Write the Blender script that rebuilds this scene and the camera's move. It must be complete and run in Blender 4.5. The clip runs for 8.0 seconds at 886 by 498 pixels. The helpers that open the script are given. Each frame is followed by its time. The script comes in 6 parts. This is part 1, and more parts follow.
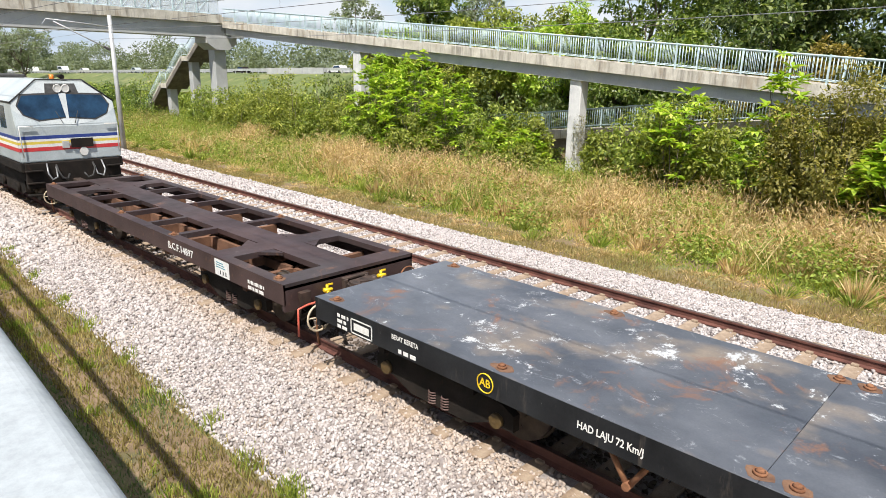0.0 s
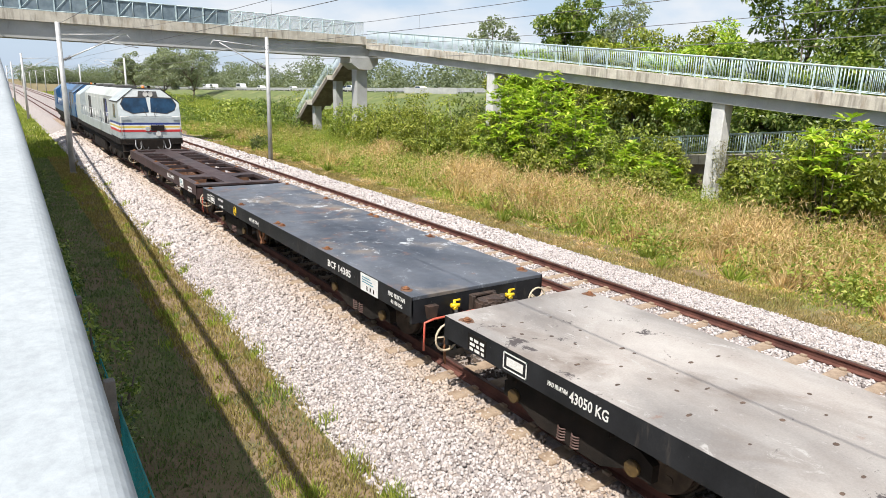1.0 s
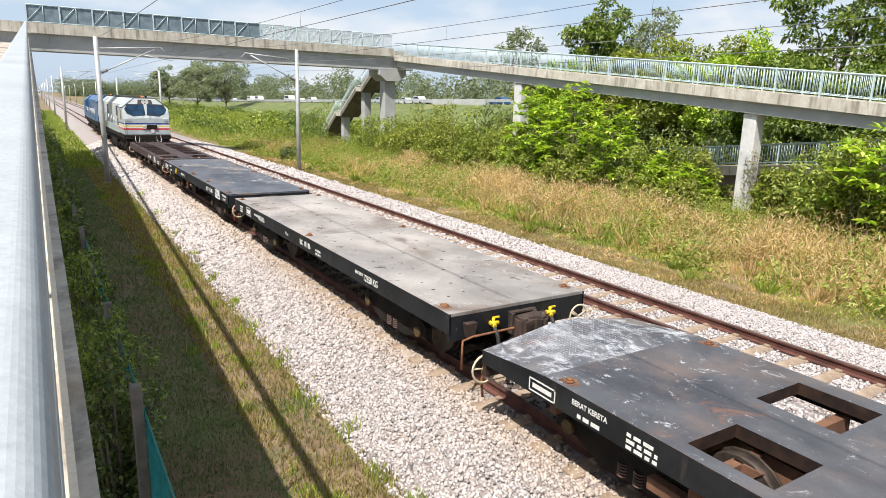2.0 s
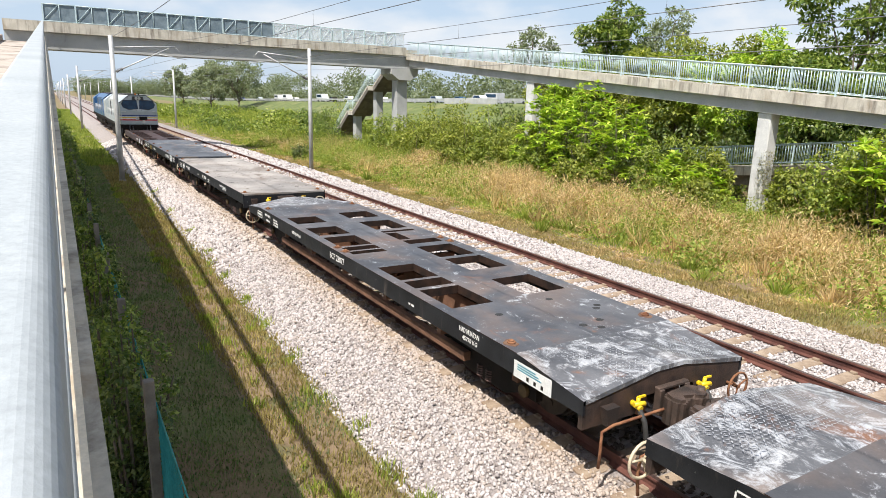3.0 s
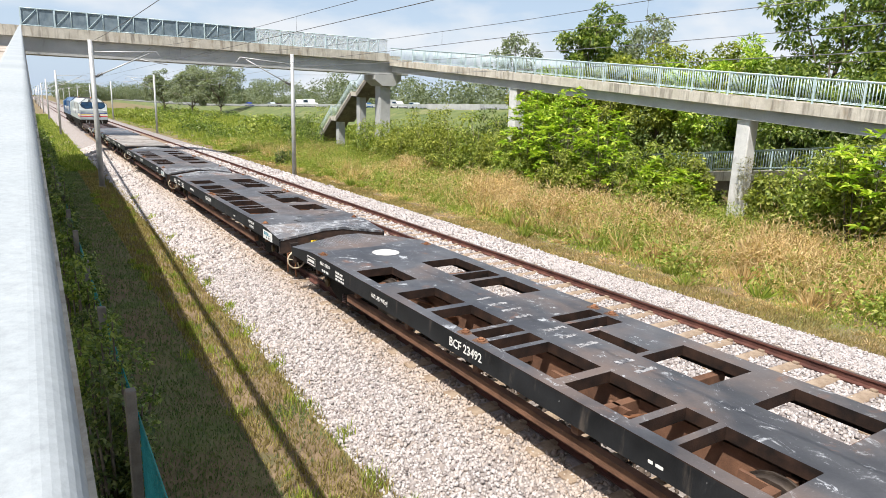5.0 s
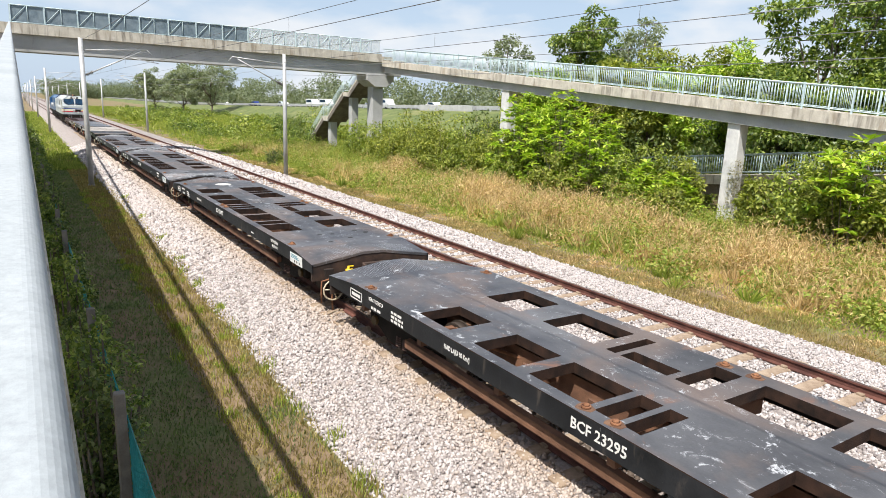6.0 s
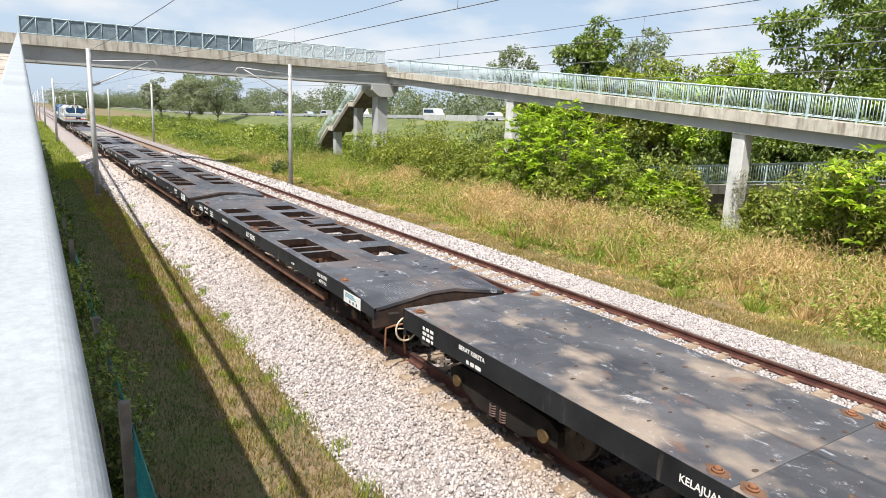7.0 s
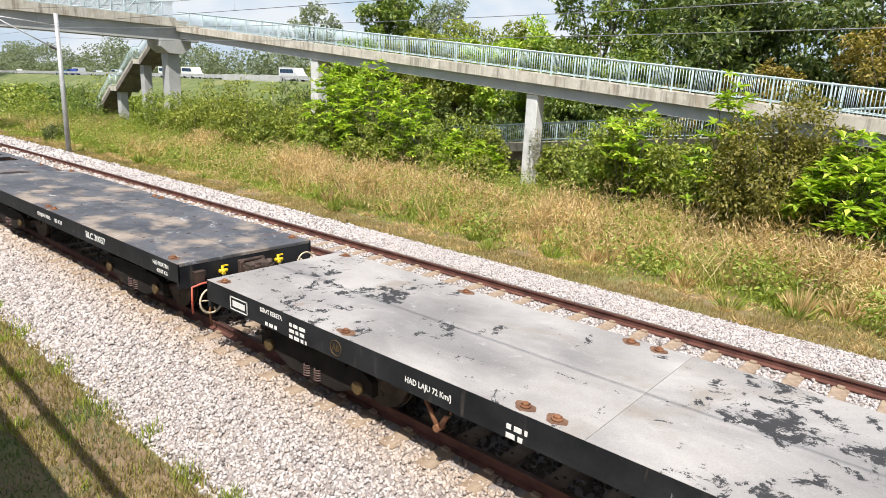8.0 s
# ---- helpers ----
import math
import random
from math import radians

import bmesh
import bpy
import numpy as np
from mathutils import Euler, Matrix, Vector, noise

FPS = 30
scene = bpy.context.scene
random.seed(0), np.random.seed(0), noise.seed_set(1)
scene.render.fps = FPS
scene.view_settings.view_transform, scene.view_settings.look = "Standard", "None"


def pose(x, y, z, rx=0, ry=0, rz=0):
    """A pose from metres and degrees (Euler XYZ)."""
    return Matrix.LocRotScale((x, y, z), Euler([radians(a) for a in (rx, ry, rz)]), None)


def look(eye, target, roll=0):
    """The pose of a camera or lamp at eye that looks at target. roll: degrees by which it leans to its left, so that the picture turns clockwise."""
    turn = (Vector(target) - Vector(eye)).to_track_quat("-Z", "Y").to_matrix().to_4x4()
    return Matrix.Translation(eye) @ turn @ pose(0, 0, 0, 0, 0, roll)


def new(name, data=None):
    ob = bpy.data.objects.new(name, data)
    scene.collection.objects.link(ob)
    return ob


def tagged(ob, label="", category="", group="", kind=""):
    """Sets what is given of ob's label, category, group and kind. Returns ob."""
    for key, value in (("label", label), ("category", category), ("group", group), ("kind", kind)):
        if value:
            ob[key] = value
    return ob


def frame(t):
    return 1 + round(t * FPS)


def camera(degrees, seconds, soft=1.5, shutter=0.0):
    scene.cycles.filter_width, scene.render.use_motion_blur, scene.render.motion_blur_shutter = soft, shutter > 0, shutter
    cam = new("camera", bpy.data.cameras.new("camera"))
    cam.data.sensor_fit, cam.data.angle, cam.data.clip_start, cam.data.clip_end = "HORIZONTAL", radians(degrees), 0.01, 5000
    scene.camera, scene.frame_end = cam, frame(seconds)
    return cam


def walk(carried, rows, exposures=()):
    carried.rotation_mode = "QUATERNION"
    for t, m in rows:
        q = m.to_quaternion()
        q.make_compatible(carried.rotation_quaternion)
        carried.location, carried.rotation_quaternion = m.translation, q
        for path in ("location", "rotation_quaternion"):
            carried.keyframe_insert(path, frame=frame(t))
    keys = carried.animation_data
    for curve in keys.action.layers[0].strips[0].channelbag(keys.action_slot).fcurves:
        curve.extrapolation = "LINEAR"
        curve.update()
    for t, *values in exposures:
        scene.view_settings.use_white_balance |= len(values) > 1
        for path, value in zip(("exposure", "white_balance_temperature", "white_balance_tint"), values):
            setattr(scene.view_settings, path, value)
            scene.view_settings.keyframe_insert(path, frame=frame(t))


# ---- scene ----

# ---------- camera ----------
cam = camera(69.3, 8.0, 0.8)
# seconds, x, z, yaw, pitch, roll
PATH = [
    (0, -9.103, 3.782, -45.92, -15.39, 0.95),
    (0.5, -9.083, 3.765, -39.62, -14.01, 0.57),
    (1, -9.042, 3.737, -34.58, -13.88, 1.73),
    (1.5, -9.003, 3.723, -32.90, -13.11, 1.67),
    (3, -9.002, 3.698, -31.08, -13.07, 1.62),
    (3.5, -9.002, 3.712, -31.18, -13.25, 1.86),
    (4, -9.004, 3.700, -31.28, -13.37, 1.98),
    (4.5, -9.011, 3.704, -31.87, -12.90, 1.91),
    (5, -9.016, 3.714, -32.56, -12.55, 1.74),
    (6.5, -9.023, 3.750, -33.49, -12.40, 2.36),
    (7, -9.031, 3.749, -32.92, -11.62, 2.24),
    (7.5, -9.016, 3.720, -36.61, -12.41, 1.76),
    (8, -9.0, 3.707, -49.83, -14.23, 2.64),
]


def aim(x, z, yaw, pitch, roll):
    a, b = radians(yaw), radians(pitch)
    return look((x, 0, z), (x - math.sin(a) * math.cos(b), math.cos(a) * math.cos(b), z + math.sin(b)), roll)


walk(cam, [(t, aim(*row)) for t, *row in PATH])

# ---------- world and sun ----------
SUN_ELEV, SUN_AZ = 58.0, 238.0   # azimuth clockwise from +y
world = bpy.data.worlds.new("sky")
scene.world = world
world.use_nodes = True
wn = world.node_tree.nodes
sky = wn.new("ShaderNodeTexSky")
sky.sky_type = "NISHITA"
sky.sun_disc = False
sky.sun_elevation = radians(SUN_ELEV)
sky.sun_rotation = radians(SUN_AZ)
sky.air_density, sky.dust_density, sky.ozone_density = 1.0, 1.5, 1.0
wl = world.node_tree.links
wn["Background"].inputs[1].default_value = 0.092
# thin bright cloud, thicker towards the hazy horizon
wtc = wn.new("ShaderNodeTexCoord")
wsep = wn.new("ShaderNodeSeparateXYZ")
wl.new(wtc.outputs["Generated"], wsep.inputs[0])
haze = wn.new("ShaderNodeMapRange")
haze.interpolation_type = "SMOOTHSTEP"
for key, val in (("From Min", 0.5), ("From Max", 0.0), ("To Min", 0.05), ("To Max", 0.8)):
    haze.inputs[key].default_value = val
wl.new(wsep.outputs[2], haze.inputs["Value"])
wmap = wn.new("ShaderNodeMapping")
wmap.inputs["Scale"].default_value = (1.0, 1.0, 2.6)
wl.new(wtc.outputs["Generated"], wmap.inputs["Vector"])
cloud = wn.new("ShaderNodeTexNoise")
cloud.inputs["Scale"].default_value, cloud.inputs["Detail"].default_value = 4.2, 8
wl.new(wmap.outputs[0], cloud.inputs["Vector"])
cfac = wn.new("ShaderNodeMapRange")
for key, val in (("From Min", 0.46), ("From Max", 0.62), ("To Min", 0.0), ("To Max", 0.9)):
    cfac.inputs[key].default_value = val
wl.new(cloud.outputs[0], cfac.inputs["Value"])
wmix = wn.new("ShaderNodeMix")
wmix.data_type = "RGBA"
wl.new(haze.outputs[0], wmix.inputs[0])
wl.new(sky.outputs[0], wmix.inputs[6])
wmix.inputs[7].default_value = (4.7, 5.75, 7.2, 1)
wcl = wn.new("ShaderNodeMix")
wcl.data_type = "RGBA"
wl.new(cfac.outputs[0], wcl.inputs[0])
wl.new(wmix.outputs[2], wcl.inputs[6])
wcl.inputs[7].default_value = (6.6, 6.85, 7.2, 1)
wl.new(wcl.outputs[2], wn["Background"].inputs[0])
sun_lamp = bpy.data.lights.new("sun", "SUN")
sun_lamp.energy, sun_lamp.angle, sun_lamp.color = 4.9, radians(0.53), (1.0, 0.94, 0.86)
sun = new("sun", sun_lamp)
_e, _a = radians(SUN_ELEV), radians(SUN_AZ)
sun.matrix_world = look((40 * math.sin(_a) * math.cos(_e), 40 * math.cos(_a) * math.cos(_e), 40 * math.sin(_e)), (0, 0, 0))
scene.view_settings.exposure = 0.54


# ---------- materials ----------
def ramp(nt, fac, stops):
    n = nt.nodes.new("ShaderNodeValToRGB")
    while len(n.color_ramp.elements) < len(stops):
        n.color_ramp.elements.new(0.5)
    for e, (p, c) in zip(n.color_ramp.elements, stops):
        e.position, e.color = p, (*c, 1)
    nt.links.new(fac, n.inputs[0])
    return n.outputs[0]


def noise_tex(nt, scale, detail=6, rough=0.6, vec=None, dist=0.0):
    n = nt.nodes.new("ShaderNodeTexNoise")
    n.inputs["Scale"].default_value, n.inputs["Detail"].default_value = scale, detail
    n.inputs["Roughness"].default_value, n.inputs["Distortion"].default_value = rough, dist
    if vec is None:
        vec = nt.nodes.new("ShaderNodeTexCoord").outputs["Object"]
    nt.links.new(vec, n.inputs["Vector"])
    return n.outputs[0]


def blend(nt, fac, a, b, mode="MIX"):
    n = nt.nodes.new("ShaderNodeMix")
    n.data_type, n.blend_type = "RGBA", mode
    for sock, v in ((n.inputs[0], fac), (n.inputs[6], a), (n.inputs[7], b)):
        if hasattr(v, "node"):
            nt.links.new(v, sock)
        elif isinstance(v, tuple):
            sock.default_value = (*v, 1)
        else:
            sock.default_value = v
    return n.outputs[2]


def scaled(nt, sx, sy, sz):
    tc = nt.nodes.new("ShaderNodeTexCoord").outputs["Object"]
    m = nt.nodes.new("ShaderNodeMapping")
    m.inputs["Scale"].default_value = (sx, sy, sz)
    nt.links.new(tc, m.inputs["Vector"])
    return m.outputs[0]


def step(nt, v, lo, hi):
    n = nt.nodes.new("ShaderNodeMapRange")
    n.inputs["From Min"].default_value, n.inputs["From Max"].default_value = lo, hi
    nt.links.new(v, n.inputs["Value"])
    return n.outputs[0]


def material(name, a, b, scale=3.0, rough=0.6, metal=0.0, fine=60.0, bump=0.15, layers=(), spread=(0.35, 0.65), stretch=None, coat=0.0):
    """Two colours mixed by coarse noise, fine grain on top, stain layers (colour, scale, low, high, stretch), bump."""
    m = bpy.data.materials.new(name)
    m.use_nodes = True
    nt = m.node_tree
    bs = nt.nodes["Principled BSDF"]
    vec = scaled(nt, *stretch) if stretch else None
    col = ramp(nt, noise_tex(nt, scale, vec=vec), [(spread[0], a), (spread[1], b)])
    grain = noise_tex(nt, fine, 4, 0.7)
    col = blend(nt, 0.35, col, ramp(nt, grain, [(0.3, (0.55, 0.55, 0.55)), (0.7, (1.25, 1.25, 1.25))]), "MULTIPLY")
    for c, sc, lo, hi, st in layers:
        col = blend(nt, step(nt, noise_tex(nt, sc, 8, 0.65, vec=scaled(nt, *st) if st else None, dist=0.4), lo, hi), col, c)
    nt.links.new(col, bs.inputs["Base Color"])
    rr = nt.nodes.new("ShaderNodeMapRange")
    rr.inputs["To Min"].default_value, rr.inputs["To Max"].default_value = max(rough - 0.12, 0.03), min(rough + 0.12, 1)
    nt.links.new(noise_tex(nt, scale * 4), rr.inputs["Value"])
    nt.links.new(rr.outputs[0], bs.inputs["Roughness"])
    bs.inputs["Metallic"].default_value = metal
    bs.inputs["Coat Weight"].default_value = coat
    if bump:
        bn = nt.nodes.new("ShaderNodeBump")
        bn.inputs["Strength"].default_value, bn.inputs["Distance"].default_value = bump, 0.02
        nt.links.new(grain, bn.inputs["Height"])
        nt.links.new(bn.outputs[0], bs.inputs["Normal"])
    return m


def leaf_material(name, a, b, c, shine=0.45):
    """Leaves: colour varies from leaf to leaf and between plants; some light passes through."""
    m = bpy.data.materials.new(name)
    m.use_nodes = True
    nt = m.node_tree
    bs = nt.nodes["Principled BSDF"]
    geo = nt.nodes.new("ShaderNodeNewGeometry")
    col = ramp(nt, geo.outputs["Random Per Island"], [(0.0, a), (0.55, b), (1.0, c)])
    col = blend(nt, 0.5, col, ramp(nt, noise_tex(nt, 0.6, 4), [(0.3, (0.6, 0.62, 0.55)), (0.7, (1.3, 1.25, 1.1))]), "MULTIPLY")
    nt.links.new(col, bs.inputs["Base Color"])
    bs.inputs["Roughness"].default_value = shine
    tr = nt.nodes.new("ShaderNodeBsdfTranslucent")
    nt.links.new(blend(nt, 1.0, col, (1.5, 1.6, 0.6), "MULTIPLY"), tr.inputs[0])
    mx = nt.nodes.new("ShaderNodeMixShader")
    mx.inputs[0].default_value = 0.3
    nt.links.new(bs.outputs[0], mx.inputs[1])
    nt.links.new(tr.outputs[0], mx.inputs[2])
    nt.links.new(mx.outputs[0], nt.nodes["Material Output"].inputs[0])
    return m


RUST = (0.17, 0.07, 0.035)
M = {}
M["ballast"] = material("ballast_bed", (0.23, 0.2, 0.19), (0.38, 0.345, 0.33), 9, 0.95, fine=28, bump=1.0, layers=[((0.32, 0.25, 0.19), 1.2, 0.55, 0.85, None)])
M["concrete"] = material("weathered_concrete", (0.42, 0.39, 0.33), (0.6, 0.57, 0.5), 1.2, 0.9, fine=25, bump=0.3, layers=[((0.14, 0.12, 0.1), 3.2, 0.5, 0.72, (1, 1, 0.12)), ((0.3, 0.24, 0.17), 1.1, 0.54, 0.7, (1, 1, 0.3)), ((0.68, 0.66, 0.62), 2.0, 0.6, 0.8, None)])
M["girder"] = material("grey_girder_concrete", (0.36, 0.37, 0.37), (0.47, 0.48, 0.48), 0.7, 0.85, fine=20, bump=0.15, layers=[((0.2, 0.2, 0.19), 2.5, 0.6, 0.85, (1, 1, 0.3))])
M["sleeper"] = material("sleeper_concrete", (0.22, 0.155, 0.105), (0.37, 0.29, 0.215), 5, 0.95, fine=50, bump=0.3)
M["rail_side"] = material("rusty_rail", (0.065, 0.023, 0.018), (0.14, 0.055, 0.04), 4, 0.85, fine=70, bump=0.3)
M["rail_top"] = material("worn_rail_head", (0.15, 0.09, 0.08), (0.25, 0.18, 0.16), 3, 0.35, 0.7, bump=0.03)
M["grass_ground"] = material("grass_soil", (0.1, 0.13, 0.03), (0.2, 0.19, 0.08), 0.8, 0.95, fine=30, bump=0.8, layers=[((0.2, 0.14, 0.075), 0.5, 0.38, 0.55, None)])
M["pale_pier"] = material("whitewashed_concrete", (0.52, 0.53, 0.53), (0.68, 0.68, 0.67), 1.5, 0.85, fine=25, bump=0.2, layers=[((0.28, 0.26, 0.22), 2.5, 0.56, 0.8, (1, 1, 0.4))])
M["steel_pole"] = material("galvanised_steel", (0.42, 0.43, 0.43), (0.58, 0.59, 0.59), 2, 0.5, 0.35, bump=0.05)
M["rail_paint"] = material("pale_blue_paint", (0.42, 0.55, 0.58), (0.55, 0.66, 0.68), 4, 0.45, bump=0.05, layers=[((0.25, 0.18, 0.13), 9, 0.68, 0.8, None)])
M["mesh_panel"] = material("blue_grey_mesh", (0.12, 0.17, 0.21), (0.2, 0.26, 0.3), 3, 0.6, bump=0.1)
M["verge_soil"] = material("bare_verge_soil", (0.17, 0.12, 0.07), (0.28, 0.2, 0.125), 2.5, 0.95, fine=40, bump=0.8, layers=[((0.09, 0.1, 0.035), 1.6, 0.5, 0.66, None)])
# Shade on the stair slabs and lower ramp girder, put into the colour.
M["shade_concrete"] = material("shade_toned_concrete", (0.11, 0.1, 0.085), (0.2, 0.18, 0.155), 1.5, 0.95, fine=20, bump=0.3, layers=[((0.3, 0.29, 0.27), 2.0, 0.6, 0.8, None)])


# ---------- building helpers ----------
def link(name, bm, mat, parent=None, label="", smooth=False):
    me = bpy.data.meshes.new(name)
    bm.normal_update()
    bm.to_mesh(me)
    bm.free()
    for mm in (mat if isinstance(mat, (list, tuple)) else [mat]):
        me.materials.append(mm)
    if smooth:
        me.polygons.foreach_set("use_smooth", [True] * len(me.polygons))
    ob = new(name, me)
    if parent is not None:
        ob.parent = parent
    return tagged(ob, label)


def part(name, bm, mat, parent, label="", smooth=False):
    return link(name, bm, mat, parent, label, smooth)


def empty(name, label, category, group="", m=None):
    ob = new(name)
    ob.empty_display_size = 0.3
    if m is not None:
        ob.matrix_basis = m
    return tagged(ob, label, category, group)


def box(bm, x0, x1, y0, y1, z0, z1, bevel=0.0, mi=0):
    vs = [bm.verts.new((x, y, z)) for z in (z0, z1) for y in (y0, y1) for x in (x0, x1)]
    fs = [bm.faces.new([vs[i] for i in q]) for q in ((0, 2, 3, 1), (4, 5, 7, 6), (0, 1, 5, 4), (2, 6, 7, 3), (0, 4, 6, 2), (1, 3, 7, 5))]
    for f in fs:
        f.material_index = mi
    if bevel:
        es = list({e for f in fs for e in f.edges})
        r = bmesh.ops.bevel(bm, geom=es, offset=bevel, segments=1, affect="EDGES", profile=0.5)
        for f in r["faces"]:
            f.material_index = mi
    return vs


def prism(bm, pts, axis, a, b, mi=0):
    """A closed outline of (u, v) pushed along an axis from a to b. x: (y, z); y: (x, z); z: (x, y)."""
    def at(u, v, w):
        return {"x": (w, u, v), "y": (u, w, v), "z": (u, v, w)}[axis]
    lo = [bm.verts.new(at(u, v, a)) for u, v in pts]
    hi = [bm.verts.new(at(u, v, b)) for u, v in pts]
    fs = [bm.faces.new(lo[::-1]), bm.faces.new(hi)]
    n = len(pts)
    fs += [bm.faces.new((lo[i], lo[(i + 1) % n], hi[(i + 1) % n], hi[i])) for i in range(n)]
    for f in fs:
        f.material_index = mi
    bmesh.ops.recalc_face_normals(bm, faces=fs)
    return fs


def rod(bm, p, q, r, n=8, r2=None, mi=0):
    """A round bar from p to q."""
    p, q = Vector(p), Vector(q)
    r2 = r if r2 is None else r2
    d = (q - p).normalized()
    u = d.orthogonal().normalized()
    v = d.cross(u)
    ra, rb = [], []
    for i in range(n):
        a = 2 * math.pi * i / n
        o = u * math.cos(a) + v * math.sin(a)
        ra.append(bm.verts.new(p + o * r))
        rb.append(bm.verts.new(q + o * r2))
    fs = [bm.faces.new((ra[i], ra[(i + 1) % n], rb[(i + 1) % n], rb[i])) for i in range(n)]
    fs += [bm.faces.new(ra[::-1]), bm.faces.new(rb)]
    for f in fs:
        f.material_index = mi
    for f in fs[:-2]:
        f.smooth = True


def tube(bm, pts, r, n=6):
    """One bent round bar through the points; a closed loop where the ends meet."""
    P = [Vector(p) for p in pts]
    loop = len(P) > 3 and (P[0] - P[-1]).length < 1e-5
    if loop:
        P.pop()
    m = len(P)
    rows, u = [], None
    for i in range(m):
        a = P[i - 1] if i or loop else P[0]
        c = P[(i + 1) % m] if i < m - 1 or loop else P[-1]
        d = (c - a).normalized()
        u = d.orthogonal() if u is None else u - d * u.dot(d)
        u.normalize()
        v = d.cross(u)
        rows.append([bm.verts.new(P[i] + (u * math.cos(2 * math.pi * k / n) + v * math.sin(2 * math.pi * k / n)) * r) for k in range(n)])
    for i in range(m if loop else m - 1):
        p, q = rows[i], rows[(i + 1) % m]
        for k in range(n):
            bm.faces.new((p[k], p[(k + 1) % n], q[(k + 1) % n], q[k])).smooth = True
    if not loop:
        bm.faces.new(rows[0][::-1])
        bm.faces.new(rows[-1])


def ring(bm, c, axis, R, r, n=16, k=6):
    """A torus round an axis ('x' or 'y' or 'z')."""
    pts = []
    for i in range(n + 1):
        a = 2 * math.pi * i / n
        u, v = R * math.cos(a), R * math.sin(a)
        pts.append({"x": (c[0], c[1] + u, c[2] + v), "y": (c[0] + u, c[1], c[2] + v), "z": (c[0] + u, c[1] + v, c[2])}[axis])
    tube(bm, pts, r, k)


def mesh_from(name, verts, faces, mat, parent=None, smooth=False):
    me = bpy.data.meshes.new(name)
    me.from_pydata(verts, [], faces)
    me.materials.append(mat)
    if smooth:
        me.polygons.foreach_set("use_smooth", [True] * len(me.polygons))
    ob = new(name, me)
    if parent is not None:
        ob.parent = parent
    return ob


# ---------- ground and tracks ----------
NEAR, FAR = -3.52, 0.535     # track centres
SPEED = 11.25


def ground_height(x, y):
    """Grass level on both sides of the line."""
    if x < -5:
        return -0.72
    return -0.52 - 0.38 * max(0.0, min(1.0, (x - 5) / 5)) + 0.08 * noise.noise((x * 0.3, y * 0.3, 0))


def build_ground():
    xs = [-3000, -400, -120, -60, -30, -20, -15, -12, -10, -8, -7, -6.5, -6, -4, 0, 2, 3, 4, 5, 6, 7, 8, 9, 10, 11, 12, 13, 14, 15, 16, 18, 20, 25, 30, 40, 50, 60, 80, 120, 400, 3000]
    ys = [-3000, -300, -60, -30] + list(range(-20, 72, 2)) + [80, 90, 110, 150, 250, 500, 1000, 3000]
    verts = [(x, y, ground_height(x, y) if abs(y) < 300 and -30 < x < 80 else -0.6) for y in ys for x in xs]
    n = len(xs)
    faces = [(j * n + i, j * n + i + 1, (j + 1) * n + i + 1, (j + 1) * n + i) for j in range(len(ys) - 1) for i in range(n - 1)]
    g = mesh_from("ground", verts, faces, M["grass_ground"], smooth=True)
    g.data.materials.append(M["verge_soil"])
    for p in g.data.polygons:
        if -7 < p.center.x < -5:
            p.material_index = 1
    tagged(g, "dry grassy soil beside the railway line", "ground", kind="structure")
    bm = bmesh.new()
    prof = [(-5.9, -0.78), (-5.85, -0.64), (-4.75, -0.2), (-4.4, -0.17), (-2.6, -0.17), (-2.3, -0.2), (-0.7, -0.2), (-0.4, -0.17), (1.45, -0.17), (1.9, -0.2), (3.55, -0.47), (3.75, -0.78)]
    prism(bm, prof, "y", -60, 1500)
    tagged(link("ballast_bed", bm, M["ballast"]), "pale crushed stone ballast under two tracks", "ballast", kind="structure")


def rail(bm, x, y0, y1):
    s = [(-0.065, -0.15), (0.065, -0.15), (0.065, -0.135), (0.012, -0.115), (0.012, -0.045), (0.034, -0.03), (0.034, -0.004), (0.028, 0), (-0.028, 0), (-0.034, -0.004), (-0.034, -0.03), (-0.012, -0.045), (-0.012, -0.115), (-0.065, -0.135)]
    fs = prism(bm, [(x + u, v) for u, v in s], "y", y0, y1)
    fs[2 + 7].material_index = 1


def build_tracks():
    for c in (NEAR, FAR):
        t = empty("railway_track", "metre gauge track of rusty rails on concrete sleepers", "railway track", "tracks")
        for s in (-1, 1):
            bm = bmesh.new()
            rail(bm, c + s * 0.535, -60, 1500)
            part("rail", bm, [M["rail_side"], M["rail_top"]], t)
        bm = bmesh.new()
        box(bm, -1.0, 1.0, -0.11, 0.11, -0.3, -0.142, 0.015)
        for s in (-1, 1):
            for e in (-1, 1):
                box(bm, s * 0.535 + e * 0.085 - 0.03, s * 0.535 + e * 0.085 + 0.03, -0.05, 0.05, -0.142, -0.105, 0.008)
        first = None
        for i in range(150):
            y = -10 + 0.58 * i
            if first is None:
                first = part("sleeper", bm, M["sleeper"], t)
                ob = first
            else:
                ob = new("sleeper", first.data)
                ob.parent = t
            ob.location = (c + 0.01 * math.sin(i * 7.3), y, 0)
            ob.rotation_euler = (0, 0, 0.01 * math.sin(i * 3.1))


build_ground()
build_tracks()


# ---------- footbridge ----------
BY = 50.0          # near face of the main span
RX = 17.0          # near face of the far ramp


def ramp_z(y):
    return 3.525 + 0.0876 * (y - 16.88)


